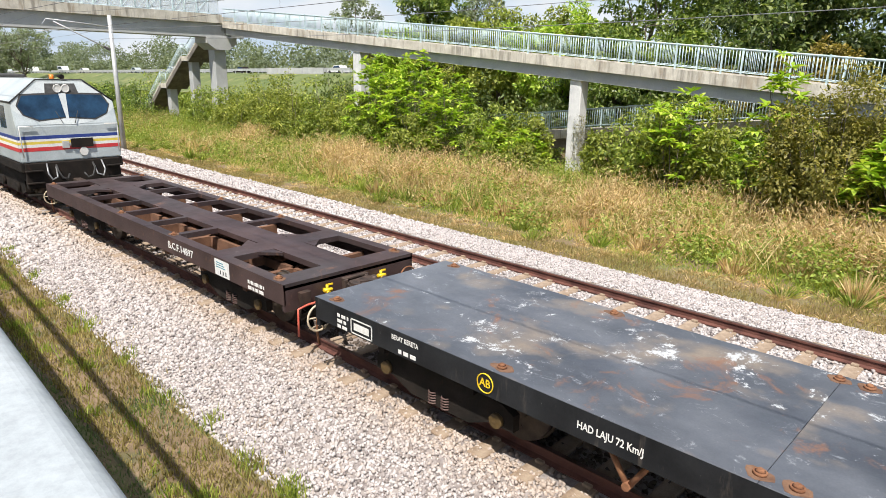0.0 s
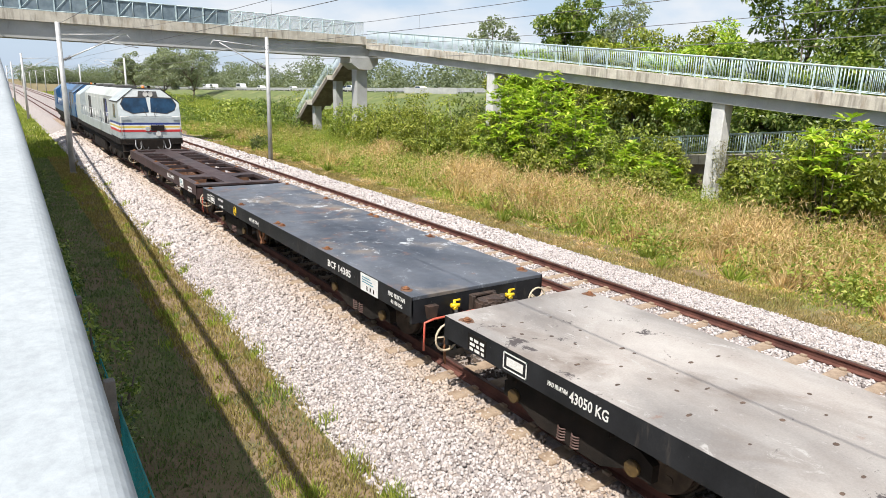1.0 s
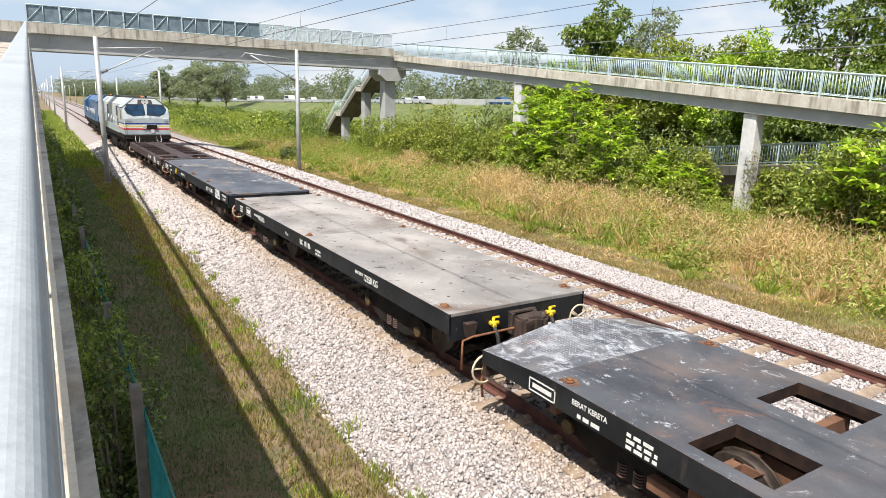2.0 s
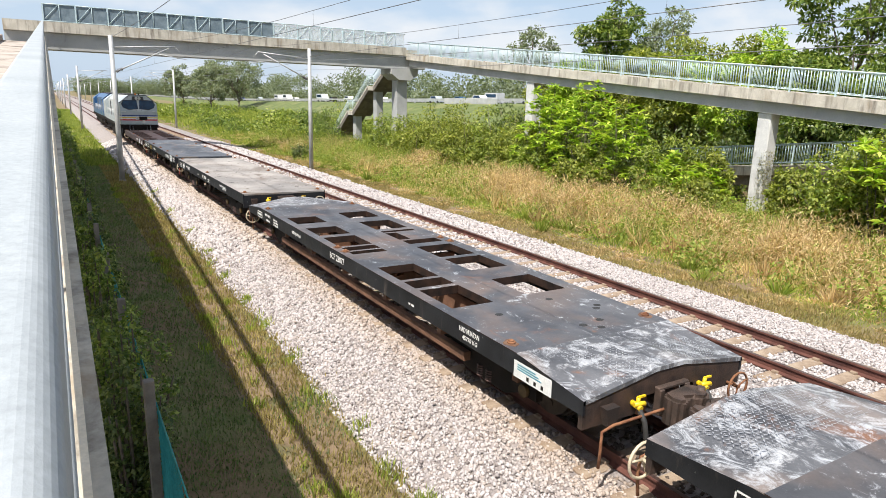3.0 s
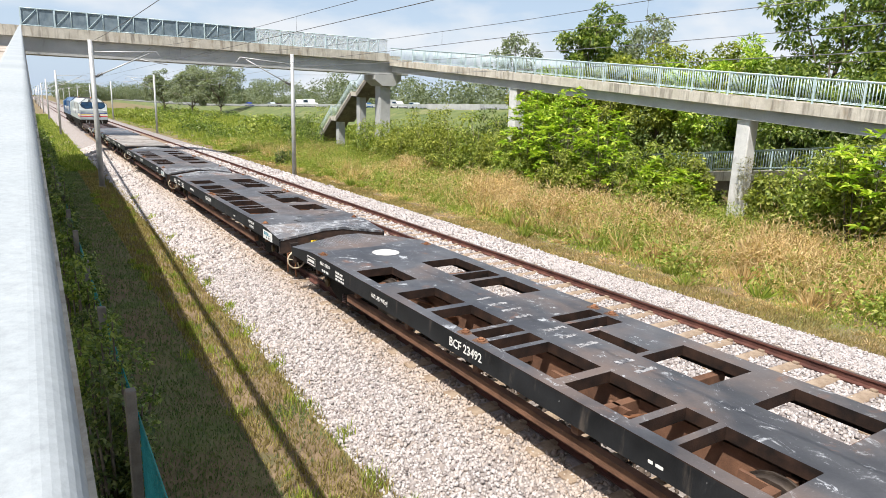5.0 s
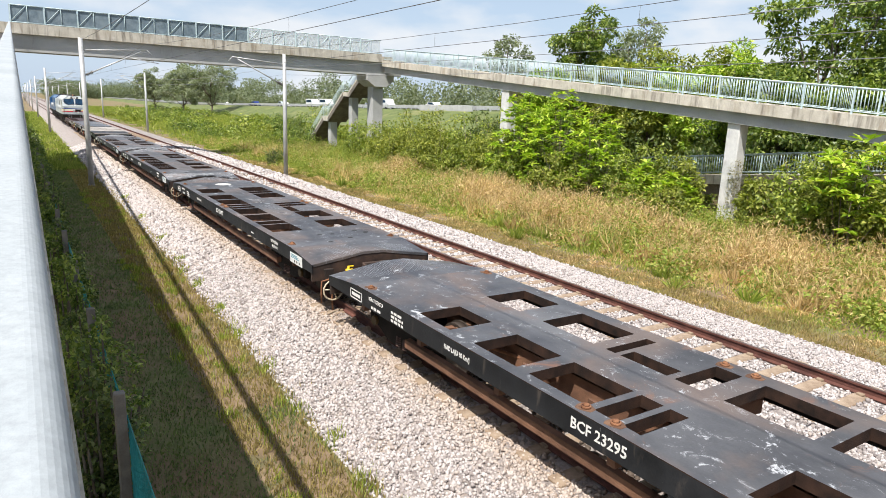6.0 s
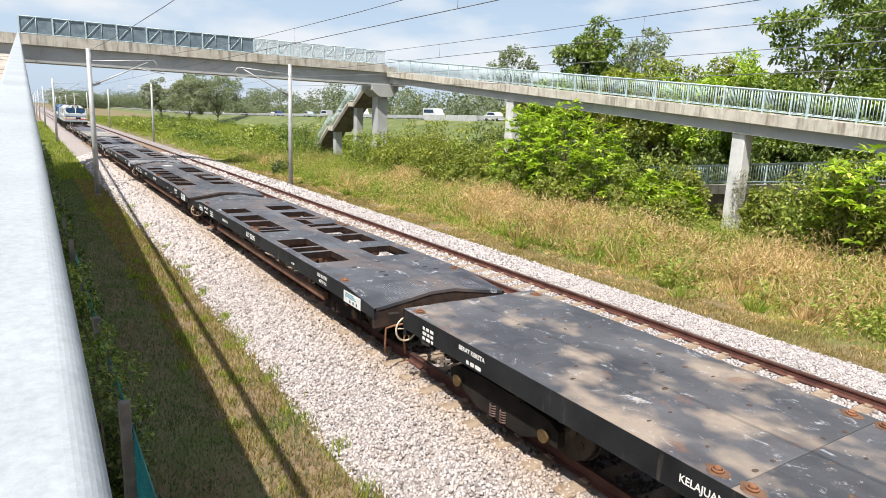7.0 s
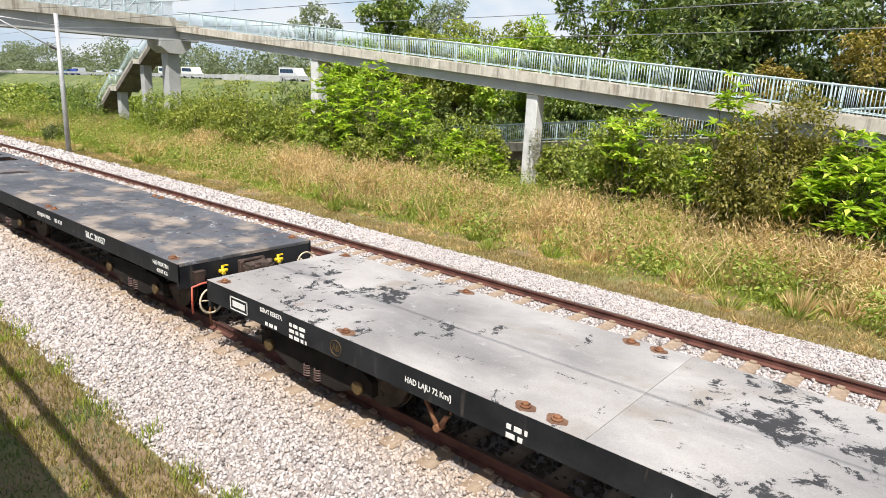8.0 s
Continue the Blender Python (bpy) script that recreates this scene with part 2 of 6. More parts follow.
def rail_panel(bm_bars, p, q, h, bars, up=0.12):
    """Railing between two points of a sloping edge: top and bottom rails, balusters."""
    p, q = Vector(p), Vector(q)
    rod(bm_bars, p + Vector((0, 0, h)), q + Vector((0, 0, h)), 0.035, 6)
    rod(bm_bars, p + Vector((0, 0, up)), q + Vector((0, 0, up)), 0.02, 5)
    for i in range(1, bars):
        c = p.lerp(q, i / bars)
        rod(bm_bars, c + Vector((0, 0, up)), c + Vector((0, 0, h)), 0.012, 4)


def ramp_leg(b, x0, x1, y0, y1, zf, label, girder_mat=None):
    """One sloping leg: girder, kerbed deck, railing on both sides. zf gives the soffit."""
    bm = bmesh.new()
    prism(bm, [(y0, zf(y0)), (y1, zf(y1)), (y1, zf(y1) + 0.5), (y0, zf(y0) + 0.5)], "x", x0 + 0.25, x1 - 0.25)
    part("girder", bm, girder_mat or M["girder"], b, "grey concrete girder")
    bm = bmesh.new()
    prism(bm, [(y0, zf(y0) + 0.5), (y1, zf(y1) + 0.5), (y1, zf(y1) + 0.72), (y0, zf(y0) + 0.72)], "x", x0, x1)
    part("deck", bm, M["concrete"], b, "weathered concrete deck")
    for a, c in ((x0, x0 + 0.2), (x1 - 0.2, x1)):
        bm = bmesh.new()
        prism(bm, [(y0, zf(y0) + 0.72), (y1, zf(y1) + 0.72), (y1, zf(y1) + 0.95), (y0, zf(y0) + 0.95)], "x", a + (0.003 if a == x0 else 0), c - (0.003 if c == x1 else 0))
        part("kerb", bm, M["concrete"], b)
    n = max(1, round((y1 - y0) / 1.9))
    far = bmesh.new()
    first = None
    for xe in (x0 + 0.1, x1 - 0.1):
        for name, up, r in (("top_rail", 1.92, 0.035), ("bottom_rail", 1.07, 0.02)):
            bm = bmesh.new()
            rod(bm, (xe, y0, zf(y0) + up), (xe, y1, zf(y1) + up), r, 6)
            part(name, bm, M["rail_paint"], b)
        for i in range(n):
            a, c = y0 + (y1 - y0) * i / n, y0 + (y1 - y0) * (i + 1) / n
            for k in range(1, 14):
                y = a + (c - a) * k / 14
                if xe > x0 + 0.2 or y > 42 or y < 2 or label:
                    rod(far, (xe, y, zf(y) + 1.07), (xe, y, zf(y) + 1.92), 0.012, 4)
                elif first is None:
                    bm = bmesh.new()
                    rod(bm, (0, 0, 0), (0, 0, 0.85), 0.013, 5)
                    first = part("baluster", bm, M["rail_paint"], b)
                    first.location = (xe, y, zf(y) + 1.07)
                else:
                    ob = new("baluster", first.data)
                    ob.parent = b
                    ob.location = (xe, y, zf(y) + 1.07)
            bm = bmesh.new()
            box(bm, xe - 0.03, xe + 0.03, a - 0.03, a + 0.03, zf(a) + 0.94, zf(a) + 1.98)
            part("post", bm, M["rail_paint"], b)
    tagged(part("railing_infill", far, M["rail_paint"], b), kind="stuff")


def pier(b, x, y, z0, z1, w=0.8, d=0.6, mat=None):
    bm = bmesh.new()
    box(bm, x - d / 2, x + d / 2, y - w / 2, y + w / 2, z0, z1, 0.04)
    part("pier", bm, mat or M["girder"], b, "square concrete pier")


def build_bridge():
    b = empty("footbridge", "concrete footbridge with long ramps and pale blue railings over the railway", "footbridge", m=pose(0, 0, 0))
    # main span
    bm = bmesh.new()
    box(bm, -11.2, 19.0, BY + 0.3, BY + 0.8, 6.2, 7.25)
    part("girder", bm, M["girder"], b, "grey concrete girder")
    bm = bmesh.new()
    box(bm, -11.2, 19.0, BY + 1.5, BY + 2.0, 6.2, 7.25)
    part("girder", bm, M["girder"], b, "grey concrete girder")
    bm = bmesh.new()
    box(bm, -11.2, 19.2, BY, BY + 2.4, 7.25, 7.5)
    part("deck", bm, M["concrete"], b, "weathered concrete deck")
    for q in ((17.0, BY + 0.003, BY + 0.2), (19.2, BY + 2.2, BY + 2.397)):
        bm = bmesh.new()
        box(bm, -11.2, q[0], q[1], q[2], 7.5, 7.9)
        part("kerb", bm, M["concrete"], b)
    for ye in (BY + 0.1, BY + 2.3):
        for i in range(14):
            xa, xb = -9.0 + 1.85 * i, -9.0 + 1.85 * (i + 1)
            bm = bmesh.new()
            box(bm, xa - 0.035, xa + 0.035, ye - 0.035, ye + 0.035, 7.9, 9.0)
            part("post", bm, M["rail_paint"], b)
            bm = bmesh.new()
            rod(bm, (xa, ye, 8.98), (xb, ye, 8.98), 0.03, 6)
            rod(bm, (xa, ye, 7.95), (xb, ye, 7.95), 0.02, 6)
            rod(bm, (xa, ye, 7.95), (xa + 0.9, ye, 8.98), 0.018, 5)
            rod(bm, (xa + 0.93, ye, 7.95), (xa + 0.93, ye, 8.98), 0.018, 5)
            part("railing_panel", bm, M["rail_paint"], b)
            bm = bmesh.new()
            box(bm, xa + 0.05, xb - 0.05, ye + 0.04, ye + 0.05, 7.97, 8.95)
            part("infill", bm, M["mesh_panel"] if i < 8 else M["mesh_clear"], b, "blue-grey screening mesh" if i < 8 else "fine pale wire mesh")
    # far pier with hammerhead
    bm = bmesh.new()
    prism(bm, [(15.7, 6.2), (18.2, 6.2), (18.2, 5.75), (17.5, 5.25), (16.4, 5.25), (15.7, 5.75)], "y", BY + 0.1, BY + 2.2)
    part("pier_cap", bm, M["girder"], b, "flared concrete pier head")
    pier(b, 16.95, BY + 1.1, -1.0, 5.25, 1.0, 1.0)
    ramp_leg(b, RX, RX + 2.3, 1, BY, ramp_z, "")
    pier(b, RX + 0.7, 17.2, -1.0, ramp_z(17.2), 0.64, 0.64, M["pale_pier"])
    pier(b, RX + 0.7, 33.5, -1.0, ramp_z(33.5), 0.75, 0.75, M["pale_pier"])
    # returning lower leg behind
    ramp_leg(b, RX + 2.6, RX + 4.8, 1, 24, lambda y: 0.25 - 0.108 * (y - 17.37), "lower", M["shade_concrete"])
    bm = bmesh.new()
    box(bm, RX, RX + 4.8, -1.4, 1, 2.2, 2.9)
    part("landing", bm, M["concrete"], b)
    # stair beyond the far pier
    flights = [(52.4, 6.9, 55.8, 4.8), (57.0, 4.8, 60.7, 2.4), (61.9, 2.4, 66.4, -0.7)]
    for ya, za, yb, zb in flights:
        bm = bmesh.new()
        n = 12
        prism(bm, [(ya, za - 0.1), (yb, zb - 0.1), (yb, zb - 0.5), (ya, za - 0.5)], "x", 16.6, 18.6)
        part("stair_slab", bm, M["shade_concrete"], b, "stair slab with shade in its dark colour")
        for i in range(n):
            y = ya + (yb - ya) * i / n
            z = za + (zb - za) * i / n
            bm = bmesh.new()
            box(bm, 16.62, 18.58, y, y + (yb - ya) / n + 0.02, z - 0.22, z)
            part("step", bm, M["concrete"], b)
        for xe in (16.65, 18.55):
            bm = bmesh.new()
            rail_panel(bm, (xe, ya, za), (xe, yb, zb), 1.0, 30)
            rod(bm, (xe, ya, za), (xe, ya, za + 1.05), 0.03, 6)
            rod(bm, (xe, yb, zb), (xe, yb, zb + 1.05), 0.03, 6)
            part("railing_panel", bm, M["rail_paint"], b)
    for ya, yb, z in ((55.8, 57.0, 4.8), (60.7, 61.9, 2.4)):
        bm = bmesh.new()
        box(bm, 16.6, 18.6, ya, yb, z - 0.4, z)
        part("landing", bm, M["concrete"], b)
        bm = bmesh.new()
        rail_panel(bm, (16.65, ya, z), (16.65, yb, z), 1.0, 8)
        part("railing_panel", bm, M["rail_paint"], b)
    pier(b, 17.4, 56.4, -1.0, 4.4, 0.7, 0.7)
    pier(b, 17.4, 61.3, -1.0, 2.0, 0.7, 0.7)


def build_near_ramp():
    """The ramp from which the view is taken: deck edge, railing, mirrored on the near side."""
    hx, hz, sl = -9.06, 3.515, 0.0876
    b = empty("approach_ramp", "concrete approach ramp with a white painted handrail", "ramp")

    def z(y):
        return hz + sl * y
    y0, y1 = -12, BY - 0.2
    bm = bmesh.new()
    sec = []
    for cx, cz, a0 in ((0.032, 0.02, 0), (-0.032, 0.02, 90), (-0.032, -0.026, 180), (0.032, -0.026, 270)):
        sec += [(hx + cx + 0.018 * math.cos(radians(a0 + q)), hz + cz + 0.018 * math.sin(radians(a0 + q))) for q in range(0, 91, 10)]
    prism(bm, sec, "y", y0, y1)
    for v in bm.verts:
        v.co.z += sl * v.co.y
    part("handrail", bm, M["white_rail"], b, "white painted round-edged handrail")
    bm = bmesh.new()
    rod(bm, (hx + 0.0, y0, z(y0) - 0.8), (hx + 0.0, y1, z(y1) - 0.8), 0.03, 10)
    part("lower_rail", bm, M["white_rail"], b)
    bm = bmesh.new()
    prism(bm, [(y0, z(y0) - 0.9), (y1, z(y1) - 0.9), (y1, z(y1) - 0.94), (y0, z(y0) - 0.94)], "x", hx + 0.035, hx + 0.055)
    part("cable_conduit", bm, M["cream"], b, "thin cream plastic conduit")
    bm = bmesh.new()
    prism(bm, [(y0, z(y0) - 0.95), (y1, z(y1) - 0.95), (y1, z(y1) - 1.55), (y0, z(y0) - 1.55)], "x", hx - 0.2, hx + 0.1)
    part("kerb", bm, M["concrete"], b, "grey blotched concrete kerb")
    bm = bmesh.new()
    prism(bm, [(y0, z(y0) - 1.3), (y1, z(y1) - 1.3), (y1, z(y1) - 1.55), (y0, z(y0) - 1.55)], "x", hx - 2.2, hx - 0.2)
    prism(bm, [(y0, z(y0) - 0.95), (y1, z(y1) - 0.95), (y1, z(y1) - 1.55), (y0, z(y0) - 1.55)], "x", hx - 2.4, hx - 2.2)
    part("deck", bm, M["ramp_deck"], b, "brownish worn concrete ramp deck")
    bm = bmesh.new()
    prism(bm, [(y0, z(y0) - 1.55), (y1, z(y1) - 1.55), (y1, z(y1) - 2.1), (y0, z(y0) - 2.1)], "x", hx - 2.1, hx - 0.25)
    part("girder", bm, M["girder"], b)
    n = 30
    for i in range(n):
        y = y0 + (y1 - y0) * (i + 0.35) / n
        bm = bmesh.new()
        box(bm, hx - 0.02, hx + 0.02, y - 0.012, y + 0.012, z(y) - 0.96, z(y) - 0.02)
        part("post", bm, M["rail_paint"], b)
    for y in (16.6, 33.5, 49.5):
        pier(b, hx - 1.2, y, -0.75, z(y) - 2.05)


M["mesh_clear"] = material("pale_wire_mesh", (0.5, 0.56, 0.58), (0.6, 0.66, 0.68), 3, 0.6, bump=0)
_bs = M["mesh_clear"].node_tree.nodes["Principled BSDF"]
_bs.inputs["Alpha"].default_value = 0.3
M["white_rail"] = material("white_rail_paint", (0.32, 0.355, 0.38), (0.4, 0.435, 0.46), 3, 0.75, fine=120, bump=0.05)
M["ramp_deck"] = material("brown_ramp_concrete", (0.36, 0.31, 0.27), (0.52, 0.47, 0.42), 1.5, 0.9, fine=30, bump=0.3, layers=[((0.12, 0.09, 0.07), 0.8, 0.5, 0.65, None)])
M["cream"] = material("cream_plastic", (0.7, 0.6, 0.45), (0.8, 0.7, 0.55), 5, 0.5)
build_bridge()
build_near_ramp()


# ---------- overhead line ----------
def mast(side, x, y, top, m):
    b = empty("catenary_mast", "round galvanised steel catenary mast with bracket arm", "mast", "catenary masts", pose(x, y, 0))
    bm = bmesh.new()
    rod(bm, (0, 0, -0.8), (0, 0, top), 0.13, 14, 0.1)
    part("pole", bm, M["steel_pole"], b)
    bm = bmesh.new()
    box(bm, -0.18, 0.18, -0.18, 0.18, -0.85, -0.66, 0.03)
    part("footing", bm, M["concrete"], b)
    s = side
    bm = bmesh.new()
    rod(bm, (0.1 * s, 0, top - 0.55), (2.9 * s, 0, top - 0.35), 0.028, 6)
    rod(bm, (0.1 * s, 0, top - 1.7), (2.6 * s, 0, top - 0.45), 0.032, 6)
    rod(bm, (2.0 * s, 0, top - 0.75), (3.4 * s, 0, top - 0.95), 0.02, 6)
    rod(bm, (2.9 * s, 0, top - 0.35), (3.1 * s, 0, top - 0.6), 0.02, 6)
    part("bracket_arm", bm, M["steel_pole"], b)
    bm = bmesh.new()
    for k in range(5):
        rod(bm, (s * (0.14 + 0.06 * k), 0, top - 1.68 + 0.028 * k), (s * (0.17 + 0.06 * k), 0, top - 1.666 + 0.028 * k), 0.07, 8)
    part("insulator", bm, M["dark"], b)
    return b


M["dark"] = material("dark_ceramic", (0.06, 0.05, 0.045), (0.1, 0.08, 0.07), 5, 0.5)
for k in range(9):
    mast(1, -6.31, 36.0 + 48.5 * k, 6.3, None)
    mast(-1, 3.78, 36.5 + 48.5 * k, 6.33, None)


# ---------- train ----------
def deck_material(name, base, base2, chips, chip_lo, chip_hi, stain, stain_lo, stain_hi, rust_lo=0.62, rough=0.5, scuff=(0.45, 0.47, 0.5), scuff_lo=0.66, cluster=0.15, stain_scale=0.8, swirl=0.6, stain_detail=7):
    """Painted steel decking: two tones, broad stains, rust, scuffs drawn out along the wagon, small chips. Each wagon differs."""
    m = bpy.data.materials.new(name)
    m.use_nodes = True
    nt = m.node_tree
    bs = nt.nodes["Principled BSDF"]
    tc = nt.nodes.new("ShaderNodeTexCoord").outputs["Object"]
    oi = nt.nodes.new("ShaderNodeObjectInfo")
    mul = nt.nodes.new("ShaderNodeMath")
    mul.operation = "MULTIPLY"
    mul.inputs[1].default_value = 37.0
    nt.links.new(oi.outputs["Random"], mul.inputs[0])
    add = nt.nodes.new("ShaderNodeVectorMath")
    add.operation = "ADD"
    nt.links.new(tc, add.inputs[0])
    nt.links.new(mul.outputs[0], add.inputs[1])

    def vec(sx, sy):
        mp = nt.nodes.new("ShaderNodeMapping")
        mp.inputs["Scale"].default_value = (sx, sy, 1)
        nt.links.new(add.outputs[0], mp.inputs["Vector"])
        return mp.outputs[0]
    col = ramp(nt, noise_tex(nt, 1.1, 8, 0.6, vec=vec(1, 0.6)), [(0.35, base), (0.65, base2)])
    col = blend(nt, 0.6, col, ramp(nt, noise_tex(nt, 0.45, 5, 0.6, vec=vec(1.2, 0.8), dist=0.7), [(0.36, (0.55, 0.56, 0.58)), (0.64, (1.5, 1.48, 1.45))]), "MULTIPLY")
    col = blend(nt, step(nt, noise_tex(nt, stain_scale, stain_detail, 0.55, vec=vec(1, 0.8), dist=swirl), stain_lo, stain_hi), col, stain)
    col = blend(nt, step(nt, noise_tex(nt, 1.6, 9, 0.7, vec=vec(1, 1), dist=0.8), rust_lo, rust_lo + 0.12), col, (0.2, 0.1, 0.06))
    col = blend(nt, step(nt, noise_tex(nt, 3.6, 10, 0.8, vec=vec(1.3, 0.9), dist=0.9), scuff_lo, scuff_lo + 0.1), col, scuff)
    gather = nt.nodes.new("ShaderNodeMath")
    gather.operation = "MULTIPLY_ADD"
    gather.inputs[1].default_value = cluster
    nt.links.new(noise_tex(nt, 0.55, 3, 0.5, vec=vec(1, 0.8)), gather.inputs[0])
    nt.links.new(noise_tex(nt, 2.6, 10, 0.78, vec=vec(1, 1), dist=0.3), gather.inputs[2])
    col = blend(nt, step(nt, gather.outputs[0], chip_lo + cluster / 2, chip_hi + cluster / 2), col, chips)
    grain = noise_tex(nt, 45, 4, 0.7)
    col = blend(nt, 0.4, col, ramp(nt, grain, [(0.3, (0.7, 0.7, 0.7)), (0.7, (1.2, 1.2, 1.2))]), "MULTIPLY")
    nt.links.new(col, bs.inputs["Base Color"])
    rr = nt.nodes.new("ShaderNodeMapRange")
    rr.inputs["To Min"].default_value, rr.inputs["To Max"].default_value = rough - 0.15, rough + 0.25
    nt.links.new(noise_tex(nt, 3, 6, 0.6, vec=vec(1, 1)), rr.inputs["Value"])
    nt.links.new(rr.outputs[0], bs.inputs["Roughness"])
    bn = nt.nodes.new("ShaderNodeBump")
    bn.inputs["Strength"].default_value, bn.inputs["Distance"].default_value = 0.25, 0.01
    nt.links.new(noise_tex(nt, 7, 6, 0.6), bn.inputs["Height"])
    nt.links.new(bn.outputs[0], bs.inputs["Normal"])
    return m


D_BLUE = deck_material("blue_black_deck", (0.055, 0.064, 0.082), (0.11, 0.12, 0.14), (0.46, 0.48, 0.5), 0.615, 0.65, (0.24, 0.195, 0.15), 0.55, 0.74, 0.585, 0.42, scuff=(0.27, 0.29, 0.32), scuff_lo=0.575, cluster=0.3, stain_scale=1.1, swirl=0.1, stain_detail=4)
D_PALE = deck_material("pale_worn_deck", (0.24, 0.22, 0.205), (0.33, 0.315, 0.3), (0.07, 0.06, 0.06), 0.62, 0.65, (0.16, 0.13, 0.11), 0.53, 0.7, 0.63, 0.7, (0.4, 0.39, 0.375), 0.57, cluster=0.35)
D_TAN = deck_material("black_tan_deck", (0.045, 0.047, 0.055), (0.1, 0.1, 0.108), (0.4, 0.38, 0.36), 0.6, 0.65, (0.3, 0.245, 0.195), 0.5, 0.66, 0.6, 0.42, scuff_lo=0.58, stain_scale=1.5, swirl=0.0, stain_detail=3)
D_CHIP = deck_material("flaking_pale_deck", (0.25, 0.24, 0.235), (0.33, 0.32, 0.315), (0.03, 0.03, 0.033), 0.58, 0.594, (0.24, 0.21, 0.18), 0.54, 0.7, 0.64, 0.7, (0.38, 0.375, 0.37), 0.57, cluster=0.38)
D_SKEL = deck_material("scuffed_black_deck", (0.04, 0.042, 0.05), (0.1, 0.103, 0.113), (0.45, 0.47, 0.5), 0.605, 0.64, (0.15, 0.115, 0.1), 0.48, 0.68, 0.6, 0.4, scuff_lo=0.575)
D_END = deck_material("pale_scuffed_end_deck", (0.055, 0.058, 0.068), (0.14, 0.145, 0.158), (0.5, 0.51, 0.53), 0.55, 0.68, (0.24, 0.2, 0.18), 0.5, 0.7, 0.58, scuff=(0.42, 0.44, 0.47), scuff_lo=0.5)
D_BROWN = deck_material("brown_oxide_deck", (0.03, 0.017, 0.017), (0.06, 0.036, 0.034), (0.14, 0.11, 0.1), 0.63, 0.68, (0.05, 0.04, 0.04), 0.5, 0.7, 0.6)
M["sill_black"] = material("black_sill_paint", (0.01, 0.011, 0.013), (0.024, 0.026, 0.03), 2, 0.45, fine=40, bump=0.1, layers=[((0.12, 0.1, 0.085), 5, 0.58, 0.82, (1, 1, 0.2)), ((0.28, 0.28, 0.29), 14, 0.68, 0.76, (1, 1, 0.5))])
M["sill_brown"] = material("brown_sill_paint", (0.035, 0.019, 0.018), (0.07, 0.042, 0.04), 2, 0.6, bump=0.15, layers=[((0.2, 0.1, 0.05), 5, 0.6, 0.8, None)])
M["under"] = material("grimy_underframe", (0.009, 0.008, 0.007), (0.022, 0.017, 0.014), 3, 0.9, bump=0.3, layers=[((0.08, 0.04, 0.025), 4, 0.6, 0.85, None)])
M["rust"] = material("rusty_steel", (0.14, 0.055, 0.025), (0.3, 0.14, 0.07), 8, 0.9, bump=0.4)
for _k in ("sill_black", "under"):
    M[_k].node_tree.nodes["Principled BSDF"].inputs["Specular IOR Level"].default_value = 0.22
M["inner"] = material("rust_brown_frame", (0.1, 0.048, 0.028), (0.2, 0.1, 0.058), 3, 0.9, bump=0.3)
M["head"] = material("grimy_headstock", (0.018, 0.012, 0.01), (0.065, 0.036, 0.025), 5, 0.8, bump=0.3)
M["hole_edge"] = material("opening_edge_paint", (0.014, 0.011, 0.01), (0.05, 0.028, 0.02), 5, 0.7, bump=0.2)
M["hole_edge"].node_tree.nodes["Principled BSDF"].inputs["Specular IOR Level"].default_value = 0.2
M["coupler"] = material("cast_coupler", (0.045, 0.035, 0.03), (0.11, 0.075, 0.06), 6, 0.6, 0.3, bump=0.3)
M["yellow"] = material("yellow_paint", (0.75, 0.5, 0.01), (0.85, 0.6, 0.03), 9, 0.45, bump=0.05)
M["yellow_dull"] = material("dull_yellow_box", (0.05, 0.03, 0.008), (0.1, 0.06, 0.016), 9, 0.7)
M["red"] = material("red_lever_paint", (0.45, 0.06, 0.04), (0.55, 0.14, 0.09), 9, 0.5)
M["rubber"] = material("rubber_hose", (0.02, 0.02, 0.02), (0.04, 0.04, 0.04), 9, 0.7)
M["white"] = material("white_lettering", (0.66, 0.66, 0.64), (0.78, 0.78, 0.76), 25, 0.6, bump=0)
M["sign"] = material("white_sign_plate", (0.68, 0.69, 0.68), (0.78, 0.79, 0.78), 9, 0.45, bump=0.02, layers=[((0.3, 0.28, 0.26), 14, 0.68, 0.8, None)])
M["teal"] = material("teal_logo", (0.03, 0.2, 0.28), (0.06, 0.28, 0.36), 9, 0.5, bump=0)
M["wheel"] = material("wheel_steel", (0.04, 0.03, 0.025), (0.09, 0.07, 0.055), 6, 0.65, 0.4)
M["cream_wheel"] = material("cream_handwheel", (0.5, 0.42, 0.3), (0.62, 0.54, 0.4), 9, 0.6)


def lettering(name, body, size, parent, d, z, mat, side=-1.257, width=None, align="LEFT"):
    """Painted letters on the near side sill, read from the front end backwards."""
    cu = bpy.data.curves.new("letters", "FONT")
    cu.body, cu.size, cu.extrude, cu.align_x, cu.align_y = body, size, 0.0012, align, "CENTER"
    cu.resolution_u = 2
    cu.offset = size * 0.018
    tmp = bpy.data.objects.new("letters", cu)
    scene.collection.objects.link(tmp)
    me = bpy.data.meshes.new_from_object(tmp.evaluated_get(bpy.context.evaluated_depsgraph_get()))
    bpy.data.objects.remove(tmp)
    me.materials.clear()
    me.materials.append(mat)
    ob = new(name, me)
    ob.parent = parent
    sq = 1.0
    if width:
        xs = [v.co.x for v in me.vertices]
        sq = width / max(max(xs) - min(xs), 0.01)
    ob.matrix_basis = Matrix(((0, 0, -1, side), (-sq, 0, 0, -d), (0, 1, 0, z), (0, 0, 0, 1)))
    return ob


